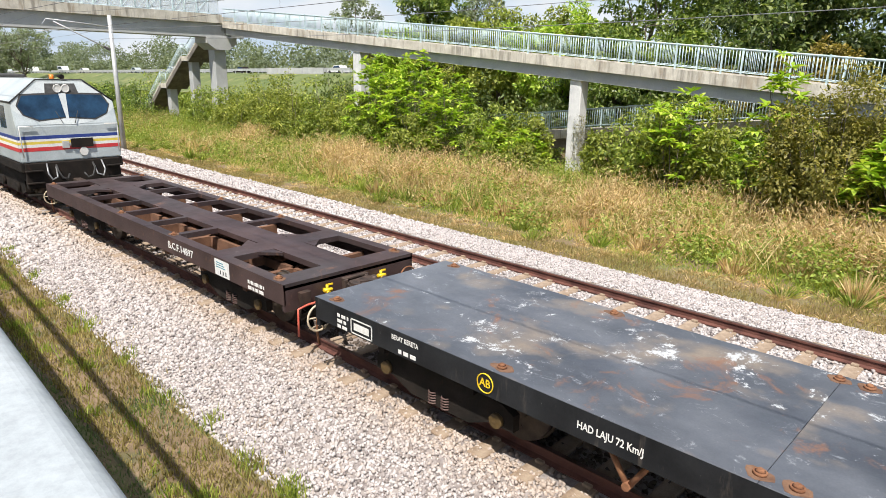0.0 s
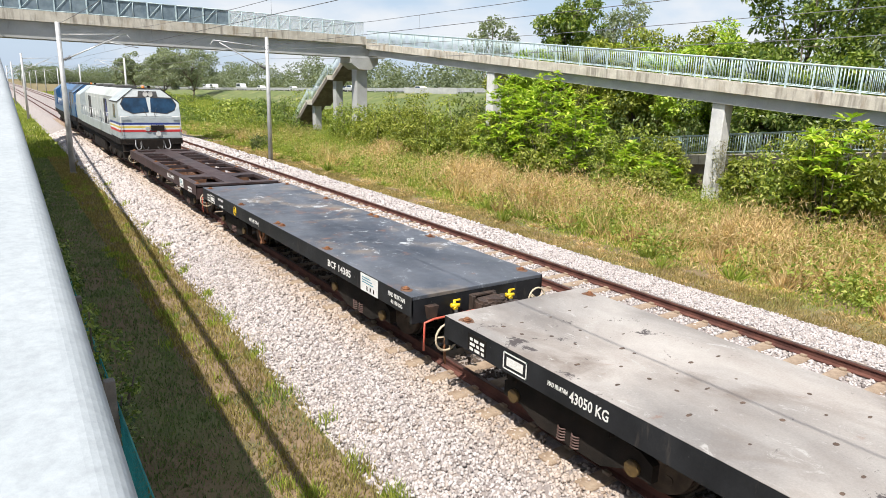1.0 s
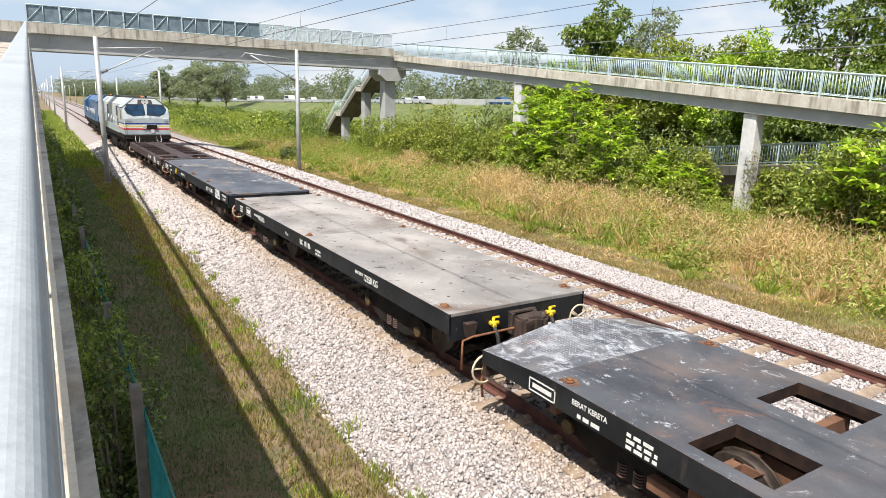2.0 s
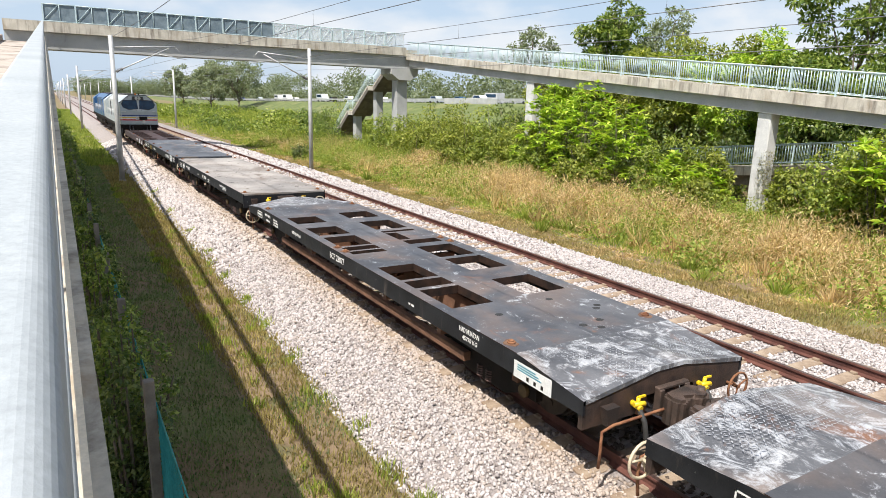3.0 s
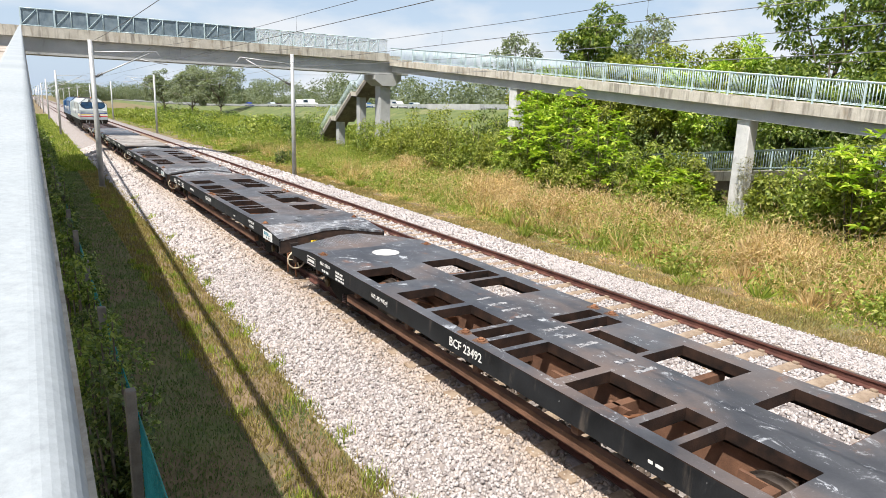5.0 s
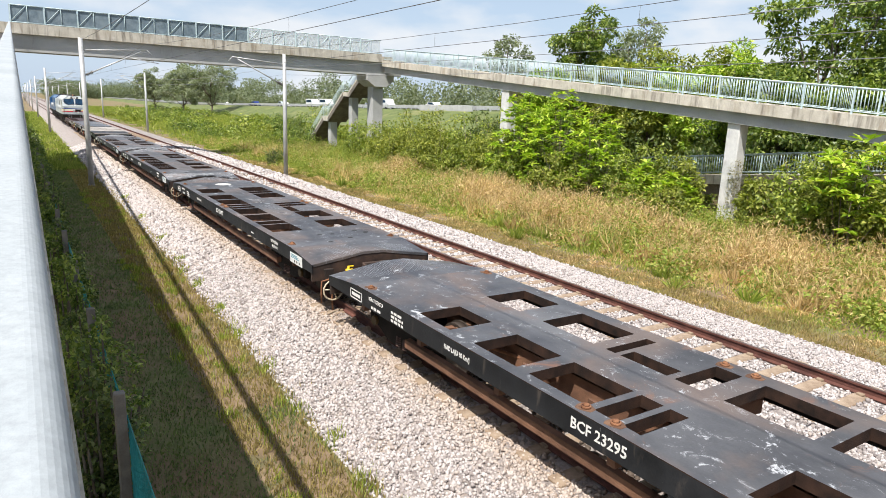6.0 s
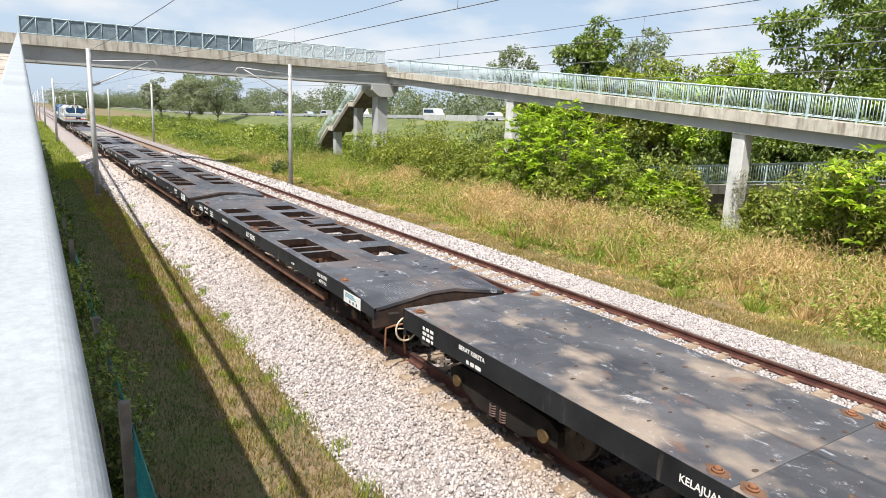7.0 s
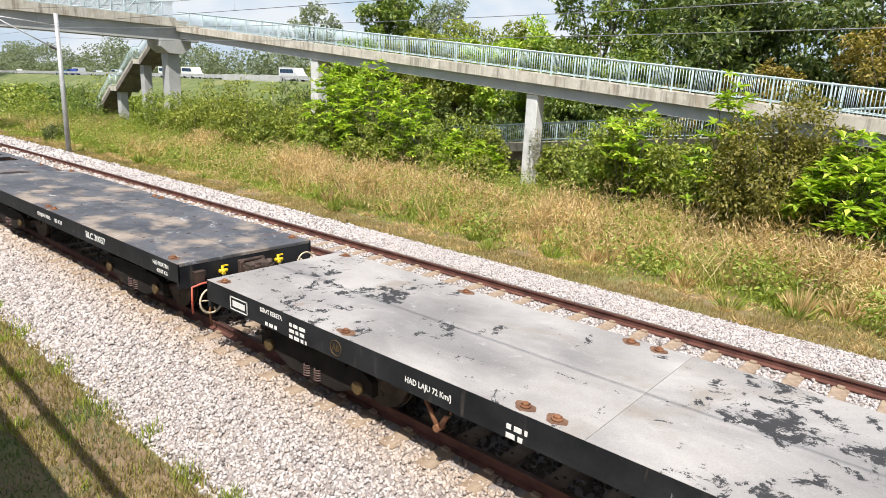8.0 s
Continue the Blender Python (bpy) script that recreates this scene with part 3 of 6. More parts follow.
def side_plate(name, parent, d0, d1, z0, z1, mat, proud=0.003, label="", side=-1.25):
    bm = bmesh.new()
    box(bm, side - proud, side + 0.004, -d1, -d0, z0, z1)
    return part(name, bm, mat, parent, label)


def bars(parent, d0, d1, z0, z1, rows, mat, side=-1.25):
    """Small lettering too worn to read, as plain bars."""
    h = (z1 - z0) / (rows * 1.7)
    for r in range(rows):
        z = z1 - (r + 0.85) * (z1 - z0) / rows
        dd = d0
        k = 0
        while dd < d1 - 0.02:
            w = 0.05 + 0.06 * ((k * 7 + r * 3) % 5) / 4
            side_plate("lettering_bar", parent, dd, min(dd + w, d1), z - h / 2, z + h / 2, mat, 0.0045, side=side)
            dd += w + 0.03
            k += 1


def deck_plate(L, holes, z, th, xw=1.25, cham=0.0):
    """A plate with rectangular openings, as one closed mesh. Holes: (d0, d1, x0, x1)."""
    xs = sorted({-xw, xw, *[h[2] for h in holes], *[h[3] for h in holes]})
    ds = sorted({0.0, L, *[h[0] for h in holes], *[h[1] for h in holes]})

    def open_at(i, j):
        if i < 0 or j < 0 or i >= len(xs) - 1 or j >= len(ds) - 1:
            return True
        x, d = (xs[i] + xs[i + 1]) / 2, (ds[j] + ds[j + 1]) / 2
        return any(h[0] < d < h[1] and h[2] < x < h[3] for h in holes)
    bm = bmesh.new()
    V = {}

    def v(i, j, k):
        if (i, j, k) not in V:
            V[i, j, k] = bm.verts.new((xs[i], -ds[j], z - th * k))
        return V[i, j, k]
    for i in range(len(xs) - 1):
        for j in range(len(ds) - 1):
            if open_at(i, j):
                continue
            bm.faces.new((v(i, j, 0), v(i, j + 1, 0), v(i + 1, j + 1, 0), v(i + 1, j, 0)))
            bm.faces.new((v(i, j, 1), v(i + 1, j, 1), v(i + 1, j + 1, 1), v(i, j + 1, 1)))
            for di, dj, a, b in ((-1, 0, (i, j), (i, j + 1)), (1, 0, (i + 1, j + 1), (i + 1, j)), (0, -1, (i + 1, j), (i, j)), (0, 1, (i, j + 1), (i + 1, j + 1))):
                if open_at(i + di, j + dj):
                    bm.faces.new((v(*a, 0), v(*a, 1), v(*b, 1), v(*b, 0)))
    return bm


def end_plate(z, d0, d1, mid, corner):
    """The folded chequer-plate end of a container wagon: raised in the middle, dropping to the corners."""
    bm = bmesh.new()
    xs = [-1.25, -0.62, -0.22, 0.22, 0.62, 1.25]
    zo = [z - corner, z - corner * 0.15, z + mid, z + mid, z - corner * 0.15, z - corner]
    a = [bm.verts.new((x, -d0, z)) for x in xs]
    b = [bm.verts.new((x, -d1, q)) for x, q in zip(xs, zo)]
    a2 = [bm.verts.new((x, -d0, z - 0.2)) for x in xs]
    b2 = [bm.verts.new((x, -d1, q - 0.05)) for x, q in zip(xs, zo)]
    fs = []
    for i in range(5):
        fs.append(bm.faces.new((a[i], a[i + 1], b[i + 1], b[i])))
        fs.append(bm.faces.new((a2[i], b2[i], b2[i + 1], a2[i + 1])))
        fs.append(bm.faces.new((b[i], b[i + 1], b2[i + 1], b2[i])))
        fs.append(bm.faces.new((a[i + 1], a[i], a2[i], a2[i + 1])))
    fs.append(bm.faces.new((a[0], b[0], b2[0], a2[0])))
    fs.append(bm.faces.new((a[5], a2[5], b2[5], b[5])))
    bmesh.ops.recalc_face_normals(bm, faces=fs)
    return bm


def chequer(parent, z, d0, d1, x0, x1, zf):
    """Raised diamond tread on the folded end, one joined relief."""
    bm = bmesh.new()
    nx, nd = int((x1 - x0) / 0.045), int((d1 - d0) / 0.045)
    for i in range(nx):
        for j in range(nd):
            x, d = x0 + (i + 0.5) * (x1 - x0) / nx, d0 + (j + 0.5) * (d1 - d0) / nd
            s = 1 if (i + j) % 2 else -1
            q = zf(x, d) + 0.003
            c, w = 0.016, 0.005
            p = [(x - c, d - s * c), (x + w, d - s * w), (x + c, d + s * c), (x - w, d + s * w)]
            vs = [bm.verts.new((u, -e, zf(u, e) + 0.011)) for u, e in p]
            bm.faces.new(vs)
    ob = part("tread_relief", bm, M["tread"], parent, "worn diamond tread plate")
    return tagged(ob, kind="stuff")


M["tread"] = material("worn_tread", (0.26, 0.27, 0.3), (0.5, 0.52, 0.55), 6, 0.4, 0.3, bump=0)
WHEELS = []


def wheelset(parent, d):
    bm = bmesh.new()
    for s in (-1, 1):
        rod(bm, (s * 0.5, 0, 0), (s * 0.6, 0, 0), 0.39, 20)
        rod(bm, (s * 0.475, 0, 0), (s * 0.5, 0, 0), 0.415, 20)
        rod(bm, (s * 0.6, 0, 0), (s * 0.64, 0, 0), 0.13, 12)
        for k in range(4):
            a = k * math.pi / 2
            rod(bm, (s * 0.6, 0.25 * math.cos(a), 0.25 * math.sin(a)), (s * 0.608, 0.25 * math.cos(a), 0.25 * math.sin(a)), 0.05, 8)
    rod(bm, (-0.85, 0, 0), (0.85, 0, 0), 0.06, 10)
    ob = part("wheelset", bm, M["wheel"], parent, "steel wheels on one axle")
    ob.location = (0, -d, 0.39)
    WHEELS.append((ob, -d, 0.39))
    return ob


def bogie(parent, d):
    b = new("bogie")
    b.parent = parent
    b.location = (0, -d, 0)
    for s in (-1, 1):
        bm = bmesh.new()
        x = s * 0.92
        prism(bm, [(-1.05, 0.48), (-0.9, 0.56), (-0.35, 0.6), (0.35, 0.6), (0.9, 0.56), (1.05, 0.48), (1.05, 0.3), (0.75, 0.3), (0.45, 0.17), (-0.45, 0.17), (-0.75, 0.3), (-1.05, 0.3)], "x", x - 0.05, x + 0.05)
        part("side_frame", bm, M["under"], b)
        for k in (-0.85, 0.85):
            bm = bmesh.new()
            rod(bm, (x + s * 0.04, k, 0.37), (x + s * 0.1, k, 0.37), 0.08, 12)
            part("axle_box", bm, M["yellow_dull"], b, "dull yellow axle bearing cover")
        for k in (-0.1, 0.1):
            bm = bmesh.new()
            for q in range(5):
                ring(bm, (x + s * 0.03, k, 0.2 + 0.032 * q), "z", 0.055, 0.011, 10, 4)
            part("spring", bm, M["spring"], b, "reddish coil spring")
    bm = bmesh.new()
    box(bm, -0.9, 0.9, -0.18, 0.18, 0.42, 0.62, 0.02)
    part("bolster", bm, M["under"], b)
    wheelset(b, 0.85)
    wheelset(b, -0.85)
    return b


M["spring"] = material("coil_spring_steel", (0.07, 0.035, 0.03), (0.14, 0.09, 0.08), 9, 0.6)


def end_gear(b, d, out, z, wheel_mat):
    """Coupler, hoses, cocks, uncoupling lever and hand brake wheel on one end. out is -1 at the rear, +1 at the front."""
    y = -d
    bm = bmesh.new()
    rod(bm, (0, y - 0.3 * out, z - 0.31), (0, y + 0.12 * out, z - 0.31), 0.12, 12, 0.14)
    head = [(0.2, 0.06), (0.27, 0.16), (0.28, 0.26), (0.22, 0.36), (0.1, 0.4), (0.02, 0.33), (-0.08, 0.3), (-0.14, 0.38), (-0.24, 0.36), (-0.27, 0.24), (-0.22, 0.1)]
    fs = prism(bm, [(u, y + w * out) for u, w in head], "z", z - 0.48, z - 0.13)
    bmesh.ops.bevel(bm, geom=list({e for f in fs for e in f.edges}), offset=0.035, segments=2, affect="EDGES")
    rod(bm, (0.2, y + 0.25 * out, z - 0.5), (0.2, y + 0.25 * out, z - 0.1), 0.045, 10)
    part("coupler", bm, M["coupler"], b, "cast knuckle coupler")
    bm = bmesh.new()
    for s in (-1, 1):
        box(bm, s * 0.2 - 0.035, s * 0.2 + 0.035, min(y, y + 0.09 * out), max(y, y + 0.09 * out), z - 0.42, z - 0.12, 0.01)
    box(bm, -0.24, 0.24, min(y, y + 0.07 * out), max(y, y + 0.07 * out), z - 0.14, z - 0.1, 0.01)
    part("striker", bm, M["coupler"], b)
    # yellow brake cocks with hoses
    for x in (-0.55, 0.5):
        bm = bmesh.new()
        c = (x, y + 0.07 * out, z - 0.22)
        rod(bm, (x, y - 0.02 * out, z - 0.22), (x, y + 0.12 * out, z - 0.24), 0.032, 8)
        rod(bm, (x - 0.06, c[1], c[2] + 0.02), (x + 0.07, c[1] + 0.03 * out, c[2] + 0.02), 0.028, 8)
        rod(bm, c, (x, c[1], c[2] + 0.09), 0.022, 8)
        box(bm, x - 0.015, x + 0.1, c[1] - 0.012, c[1] + 0.012, c[2] + 0.08, c[2] + 0.1)
        part("brake_cock", bm, M["yellow"], b, "bright yellow brake pipe cock")
        bm = bmesh.new()
        tube(bm, [(x, y + 0.1 * out, z - 0.26), (x + 0.01, y + 0.17 * out, z - 0.36), (x + 0.02, y + 0.2 * out, z - 0.52), (x + 0.06, y + 0.22 * out, z - 0.66), (x + 0.14, y + 0.3 * out, z - 0.7)], 0.028, 8)
        part("brake_hose", bm, M["rubber"], b)
    # uncoupling lever, near side
    bm = bmesh.new()
    zz = z - 0.32
    tube(bm, [(-1.12, y + 0.14 * out, zz - 0.42), (-1.13, y + 0.16 * out, zz - 0.2), (-1.12, y + 0.15 * out, zz - 0.02), (-0.95, y + 0.13 * out, zz), (-0.2, y + 0.15 * out, zz + 0.02), (-0.1, y + 0.18 * out, zz + 0.07)], 0.017, 7)
    part("uncoupling_lever", bm, M["red"] if int(abs(d) * 10) % 2 else M["rust"], b, "bent rod uncoupling lever")
    bm = bmesh.new()
    prism(bm, [(-1.0, zz - 0.02), (-0.9, zz - 0.02), (-0.86, zz + 0.18), (-1.04, zz + 0.18)], "y", min(y + 0.02 * out, y + 0.12 * out), max(y + 0.02 * out, y + 0.12 * out))
    part("lever_bracket", bm, M["head"], b)
    if out < 0:
        bm = bmesh.new()
        cx, cz = 1.02, z - 0.32
        ring(bm, (cx, y + 0.14 * out, cz), "y", 0.17, 0.014, 18, 6)
        for k in range(3):
            a = k * 2.094 + 0.4
            rod(bm, (cx, y + 0.14 * out, cz), (cx + 0.17 * math.cos(a), y + 0.14 * out, cz + 0.17 * math.sin(a)), 0.011, 6)
        rod(bm, (cx, y, cz), (cx, y + 0.16 * out, cz), 0.02, 8)
        part("brake_wheel", bm, wheel_mat, b, "spoked hand brake wheel")
    else:
        bm = bmesh.new()
        cx, cz = -1.12, z - 0.36
        ring(bm, (cx, y + 0.12, cz), "y", 0.18, 0.016, 18, 6)
        for k in range(3):
            a = k * 2.094 + 0.9
            rod(bm, (cx, y + 0.12, cz), (cx + 0.18 * math.cos(a), y + 0.12, cz + 0.18 * math.sin(a)), 0.012, 6)
        rod(bm, (cx, y, cz), (cx, y + 0.14, cz), 0.02, 8)
        part("brake_wheel", bm, M["cream_wheel"], b, "cream spoked hand brake wheel")


def twist_locks(b, z, ds):
    for d in ds:
        for s in (-1, 1):
            bm = bmesh.new()
            rod(bm, (s * 1.12, -d, z), (s * 1.12, -d, z + 0.025), 0.052, 10)
            rod(bm, (s * 1.12, -d, z + 0.025), (s * 1.12, -d, z + 0.045), 0.04, 10, 0.022)
            part("twist_lock", bm, M["rust"], b, "rusty container twist lock")
            bm = bmesh.new()
            prism(bm, [(s * 1.12 + 0.085 * math.cos(a) * (1 + 0.25 * math.sin(3 * a + d)), -d + 0.12 * math.sin(a) * (1 + 0.2 * math.cos(2 * a + d))) for a in [k * 0.524 for k in range(12)]], "z", z - 0.001, z + 0.002)
            part("lock_base", bm, M["rust_stain"], b)


M["rust_stain"] = material("rust_stained_plate", (0.1, 0.05, 0.03), (0.2, 0.11, 0.065), 7, 0.85, bump=0.2)


def underframe(b, L, z, bog, deep=False):
    bm = bmesh.new()
    for x in (-0.3, 0.22):
        box(bm, x, x + 0.08, -L + 0.1, -0.1, z - 0.55, z - 0.21)
    part("centre_sill", bm, M["inner"] if deep else M["under"], b, "rust-brown centre sill")
    for k in range(7):
        d = 1.2 + (L - 2.4) * k / 6
        bm = bmesh.new()
        box(bm, -1.18, 1.18, -d - 0.05, -d + 0.05, z - 0.4, z - 0.21)
        part("cross_bearer", bm, M["inner"] if deep else M["under"], b)
    bogie(b, bog)
    bogie(b, L - bog)
    bm = bmesh.new()
    rod(bm, (0.45, -L * 0.42, z - 0.62), (0.45, -L * 0.42 - 1.1, z - 0.62), 0.19, 16)
    part("air_tank", bm, M["under"], b)
    bm = bmesh.new()
    rod(bm, (-0.55, -L * 0.6, z - 0.6), (-0.55, -L * 0.6 - 0.5, z - 0.6), 0.14, 14)
    part("brake_cylinder", bm, M["under"], b)
    bm = bmesh.new()
    for x, za in ((-0.75, -0.3), (-0.6, -0.36), (0.7, -0.3)):
        rod(bm, (x, -2, z + za), (x, -L + 2, z + za), 0.022, 6)
    rod(bm, (-0.9, -L * 0.55, z - 0.3), (-0.45, -L * 0.75, z - 0.42), 0.025, 6)
    rod(bm, (-0.5, -L * 0.25, z - 0.36), (0.2, -L * 0.45, z - 0.36), 0.025, 6)
    part("brake_rigging", bm, M["rust"], b, "rusty brake rods")


def sills(b, L, z, mat, h=0.27, drop=0.0):
    for s in (-1, 1):
        bm = bmesh.new()
        if drop:
            pts = [(0, z - drop), (-1.0, z - 0.012), (-L + 1.0, z - 0.012), (-L, z - drop), (-L, z - h), (0, z - h)]
            prism(bm, pts, "x", min(s * 1.22, s * 1.25), max(s * 1.22, s * 1.25))
        else:
            box(bm, min(s * 1.22, s * 1.25), max(s * 1.22, s * 1.25), -L, 0, z - h, z - 0.006)
        ob = part("side_sill", bm, mat, b)
        ob.location.x = 0.001 * s
    for y, o in ((0, 1), (-L, -1)):
        bm = bmesh.new()
        if drop:
            e = [(-1.24, z - drop - 0.03), (-0.62, z - 0.035), (-0.22, z + 0.03), (0.22, z + 0.03), (0.62, z - 0.035), (1.24, z - drop - 0.03), (1.24, z - h - 0.16), (0.5, z - h - 0.16), (0.4, z - h + 0.02), (-0.4, z - h + 0.02), (-0.5, z - h - 0.16), (-1.24, z - h - 0.16)]
            prism(bm, e, "y", min(y - 0.01 * o, y - 0.07 * o), max(y - 0.01 * o, y - 0.07 * o))
        else:
            box(bm, -1.24, 1.24, min(y, y - 0.06 * o), max(y, y - 0.06 * o), z - h - 0.1, z - 0.05)
        ob = part("headstock", bm, mat if not drop else M["head"], b, "" if not drop else "grimy rust-brown headstock")


def trusses(b, d, z, gap=2.6):
    """V-shaped hanger below the middle of the sill."""
    for s in (-1, 1):
        bm = bmesh.new()
        rod(bm, (s * 1.15, -d + 0.22, z - 0.25), (s * 1.12, -d, z - 0.62), 0.028, 6)
        rod(bm, (s * 1.15, -d - 0.22, z - 0.25), (s * 1.12, -d, z - 0.62), 0.028, 6)
        rod(bm, (s * 1.05, -d, z - 0.6), (s * 1.17, -d, z - 0.6), 0.04, 8)
        part("brake_hanger", bm, M["rust"], b, "V-shaped brake lever hanger")


def logo_sign(b, d0, d1, z0, z1):
    side_plate("sign", b, d0, d1, z0, z1, M["sign"], 0.005, "white sign with a teal striped emblem")
    w = d1 - d0
    for k in range(3):
        zz = z0 + (z1 - z0) * (0.5 + 0.14 * k)
        side_plate("emblem_stripe", b, d0 + 0.1 * w, d0 + (0.75 - 0.08 * k) * w, zz, zz + 0.015, M["teal"], 0.007)
    for k in range(3):
        side_plate("lettering_bar", b, d0 + (0.36 + 0.19 * k) * w, d0 + (0.42 + 0.19 * k) * w, z0 + 0.12 * (z1 - z0), z0 + 0.36 * (z1 - z0), M["under"], 0.007)


def number_frame(b, d0, d1, z0, z1):
    side_plate("number_plate", b, d0, d1, z0, z1, M["sill_black"], 0.006, "framed number plate")
    e = 0.016
    for q in ((d0, d1, z1 - e, z1), (d0, d1, z0, z0 + e), (d0, d0 + e, z0, z1), (d1 - e, d1, z0, z1)):
        side_plate("plate_border", b, *q, M["white"], 0.009)
    side_plate("lettering_bar", b, d0 + 0.06, d1 - 0.06, z0 + 0.05, z1 - 0.05, M["white"], 0.009)


def flat_wagon(y0, L, deck_mat, label, z=1.02):
    b = empty("flat_wagon", label, "railway wagon", "wagons of the freight train", pose(NEAR, y0, 0))
    n = 2
    for k in range(n):
        bm = bmesh.new()
        box(bm, -1.25, 1.25, -L * (k + 1) / n + 0.002, -L * k / n - 0.002, z - 0.05, z, 0.004)
        part("deck_panel", bm, deck_mat, b)
    sills(b, L, z, M["sill_black"], 0.29)
    underframe(b, L, z, 2.0)
    end_gear(b, 0, 1, z, M["cream_wheel"])
    end_gear(b, L, -1, z, M["cream_wheel"])
    return b, z


def skeleton_wagon(y0, L, label, disc=False, end_mat=D_SKEL, plan="a"):
    z = 0.95
    b = empty("container_wagon", label, "railway wagon", "wagons of the freight train", pose(NEAR, y0, 0))
    if plan == "a":
        near = [(2.75, 3.52), (4.05, 4.87), (5.08, 5.95), (6.05, 6.33), (6.41, 6.62), (7.65, 8.5), (8.6, 8.98), (9.1, 10.03)]
        far = [(2.52, 3.32), (3.8, 4.75), (4.95, 5.1), (5.95, 6.28), (6.55, 7.45), (7.6, 8.45), (9.05, 9.95)]
        slot = [(5.18, 5.85, 0.25, 0.5)]
    else:
        near = [(2.72, 3.62), (4.17, 5.03), (5.17, 6.03), (6.12, 6.38), (6.47, 6.74), (6.83, 7.7), (7.84, 8.72), (8.82, 9.17), (9.25, 10.12)]
        far = [(2.65, 3.6), (3.66, 4.02), (4.13, 5.05), (6.12, 6.37), (6.45, 6.74), (7.7, 8.6), (9.1, 10.0)]
        slot = [(6.82, 7.62, 0.25, 0.48)]
    holes = [(a, c, -1.08, -0.4) for a, c in near] + [(a, c, 0.25, 1.0) for a, c in far] + slot
    e = 1.1
    bm = deck_plate(L - 2 * e, [(a - e, c - e, x0, x1) for a, c, x0, x1 in holes], z, 0.13)
    ob = part("deck", bm, D_SKEL, b, "black steel deck with rectangular openings")
    ob.data.materials.append(M["hole_edge"])
    for p in ob.data.polygons:
        if abs(p.normal.z) < 0.5:
            p.material_index = 1
    ob.location.y = -e
    part("end_plate", end_plate(z, L - e, L, 0.05, 0.11), end_mat, b, "folded end plate")
    bm = end_plate(z, L - e, L, 0.05, 0.11)
    bmesh.ops.transform(bm, matrix=Matrix.Rotation(math.pi, 4, "Z"), verts=bm.verts[:])
    ob = part("end_plate", bm, end_mat, b, "folded end plate")
    ob.location.y = -L
    sills(b, L, z, M["sill_black"], 0.27, 0.11)

    def zr(x, d):
        t = (d - (L - e)) / e
        ax = abs(x)
        hi = 0.05 if ax < 0.22 else (0.05 - (ax - 0.22) / 0.4 * 0.0665 if ax < 0.62 else -0.0165 - (ax - 0.62) / 0.63 * 0.0935)
        return z + hi * t
    chequer(b, z, L - 0.85, L - 0.05, -0.95, -0.2, zr)
    chequer(b, z, L - 0.6, L - 0.05, 0.25, 0.95, zr)
    chequer(b, z, 0.06, 0.8, -0.85, 0.9, lambda x, d: zr(x, L - d))
    underframe(b, L, z, 2.1, True)
    twist_locks(b, z, (1.35, L - 1.38))
    twist_locks(b, z, (6.08, 6.42) if plan == "b" else (5.98, 6.36))
    # low longitudinal beams seen through the openings
    for s in (-1, 1):
        bm = bmesh.new()
        box(bm, s * 1.05 - 0.05, s * 1.05 + 0.05, -10.4, -2.4, z - 0.62, z - 0.5)
        part("truss_beam", bm, M["inner"], b)
    # cross members and air pipes hung below the openings
    for k, d in enumerate((2.95, 4.5, 5.6, 7.2, 8.1, 9.6)):
        bm = bmesh.new()
        rod(bm, (-1.15, -d, z - 0.3 - 0.04 * (k % 2)), (-0.36, -d - 0.25 * (k % 3), z - 0.3), 0.024, 6)
        part("cross_rod", bm, M["rust"], b)
        bm = bmesh.new()
        prism(bm, [(-d - 0.22, z - 0.21), (-d + 0.06, z - 0.21), (-d + 0.06, z - 0.5)], "x", -0.62, -0.58)
        part("bracket", bm, M["inner"], b)
    bm = bmesh.new()
    tube(bm, [(0.62, -2.3, z - 0.24), (0.62, -6.2, z - 0.24), (0.7, -6.5, z - 0.28), (0.7, -10.4, z - 0.28)], 0.026, 7)
    part("air_pipe", bm, M["under"], b)
    bm = bmesh.new()
    tube(bm, [(-0.86, -2.3, z - 0.22), (-0.86, -5.0, z - 0.22), (-0.8, -5.3, z - 0.26), (-0.8, -10.4, z - 0.26)], 0.022, 7)
    part("air_pipe", bm, M["rust"], b)
    end_gear(b, 0, 1, z - 0.06, M["cream_wheel"])
    end_gear(b, L, -1, z - 0.06, M["rust"])
    if disc:
        # worn chalk writing along the spine
        for k in range(11):
            if k in (4, 8):
                continue
            bm = bmesh.new()
            d = 5.0 + 0.3 * k
            box(bm, -0.18, 0.08 + 0.04 * (k % 3), -d - 0.035 - 0.02 * (k % 2), -d + 0.035, z + 0.0005, z + 0.0025)
            part("lettering_bar", bm, M["chalk"], b)
        for d in (1.68,):
            bm = bmesh.new()
            prism(bm, [(0.02 + 0.26 * math.cos(a), -d + 0.26 * math.sin(a)) for a in [k * math.pi / 16 for k in range(32)]], "z", z + 0.0005, z + 0.003)
            part("painted_disc", bm, M["disc"], b, "white painted disc, scuffed")
    bm = bmesh.new()
    bars_seed = random.Random(int(abs(y0) * 10))
    for k in range(7):
        d, x = bars_seed.uniform(10.2, L - 1.2), bars_seed.uniform(-0.8, 0.9)
        prism(bm, [(x + 0.06 * math.cos(a), -d + 0.05 * math.sin(a)) for a in [q * math.pi / 4 for q in range(8)]], "z", z + 0.0005, z + 0.002)
    tagged(part("drain_spots", bm, M["rubber"], b), kind="stuff")
    return b, z


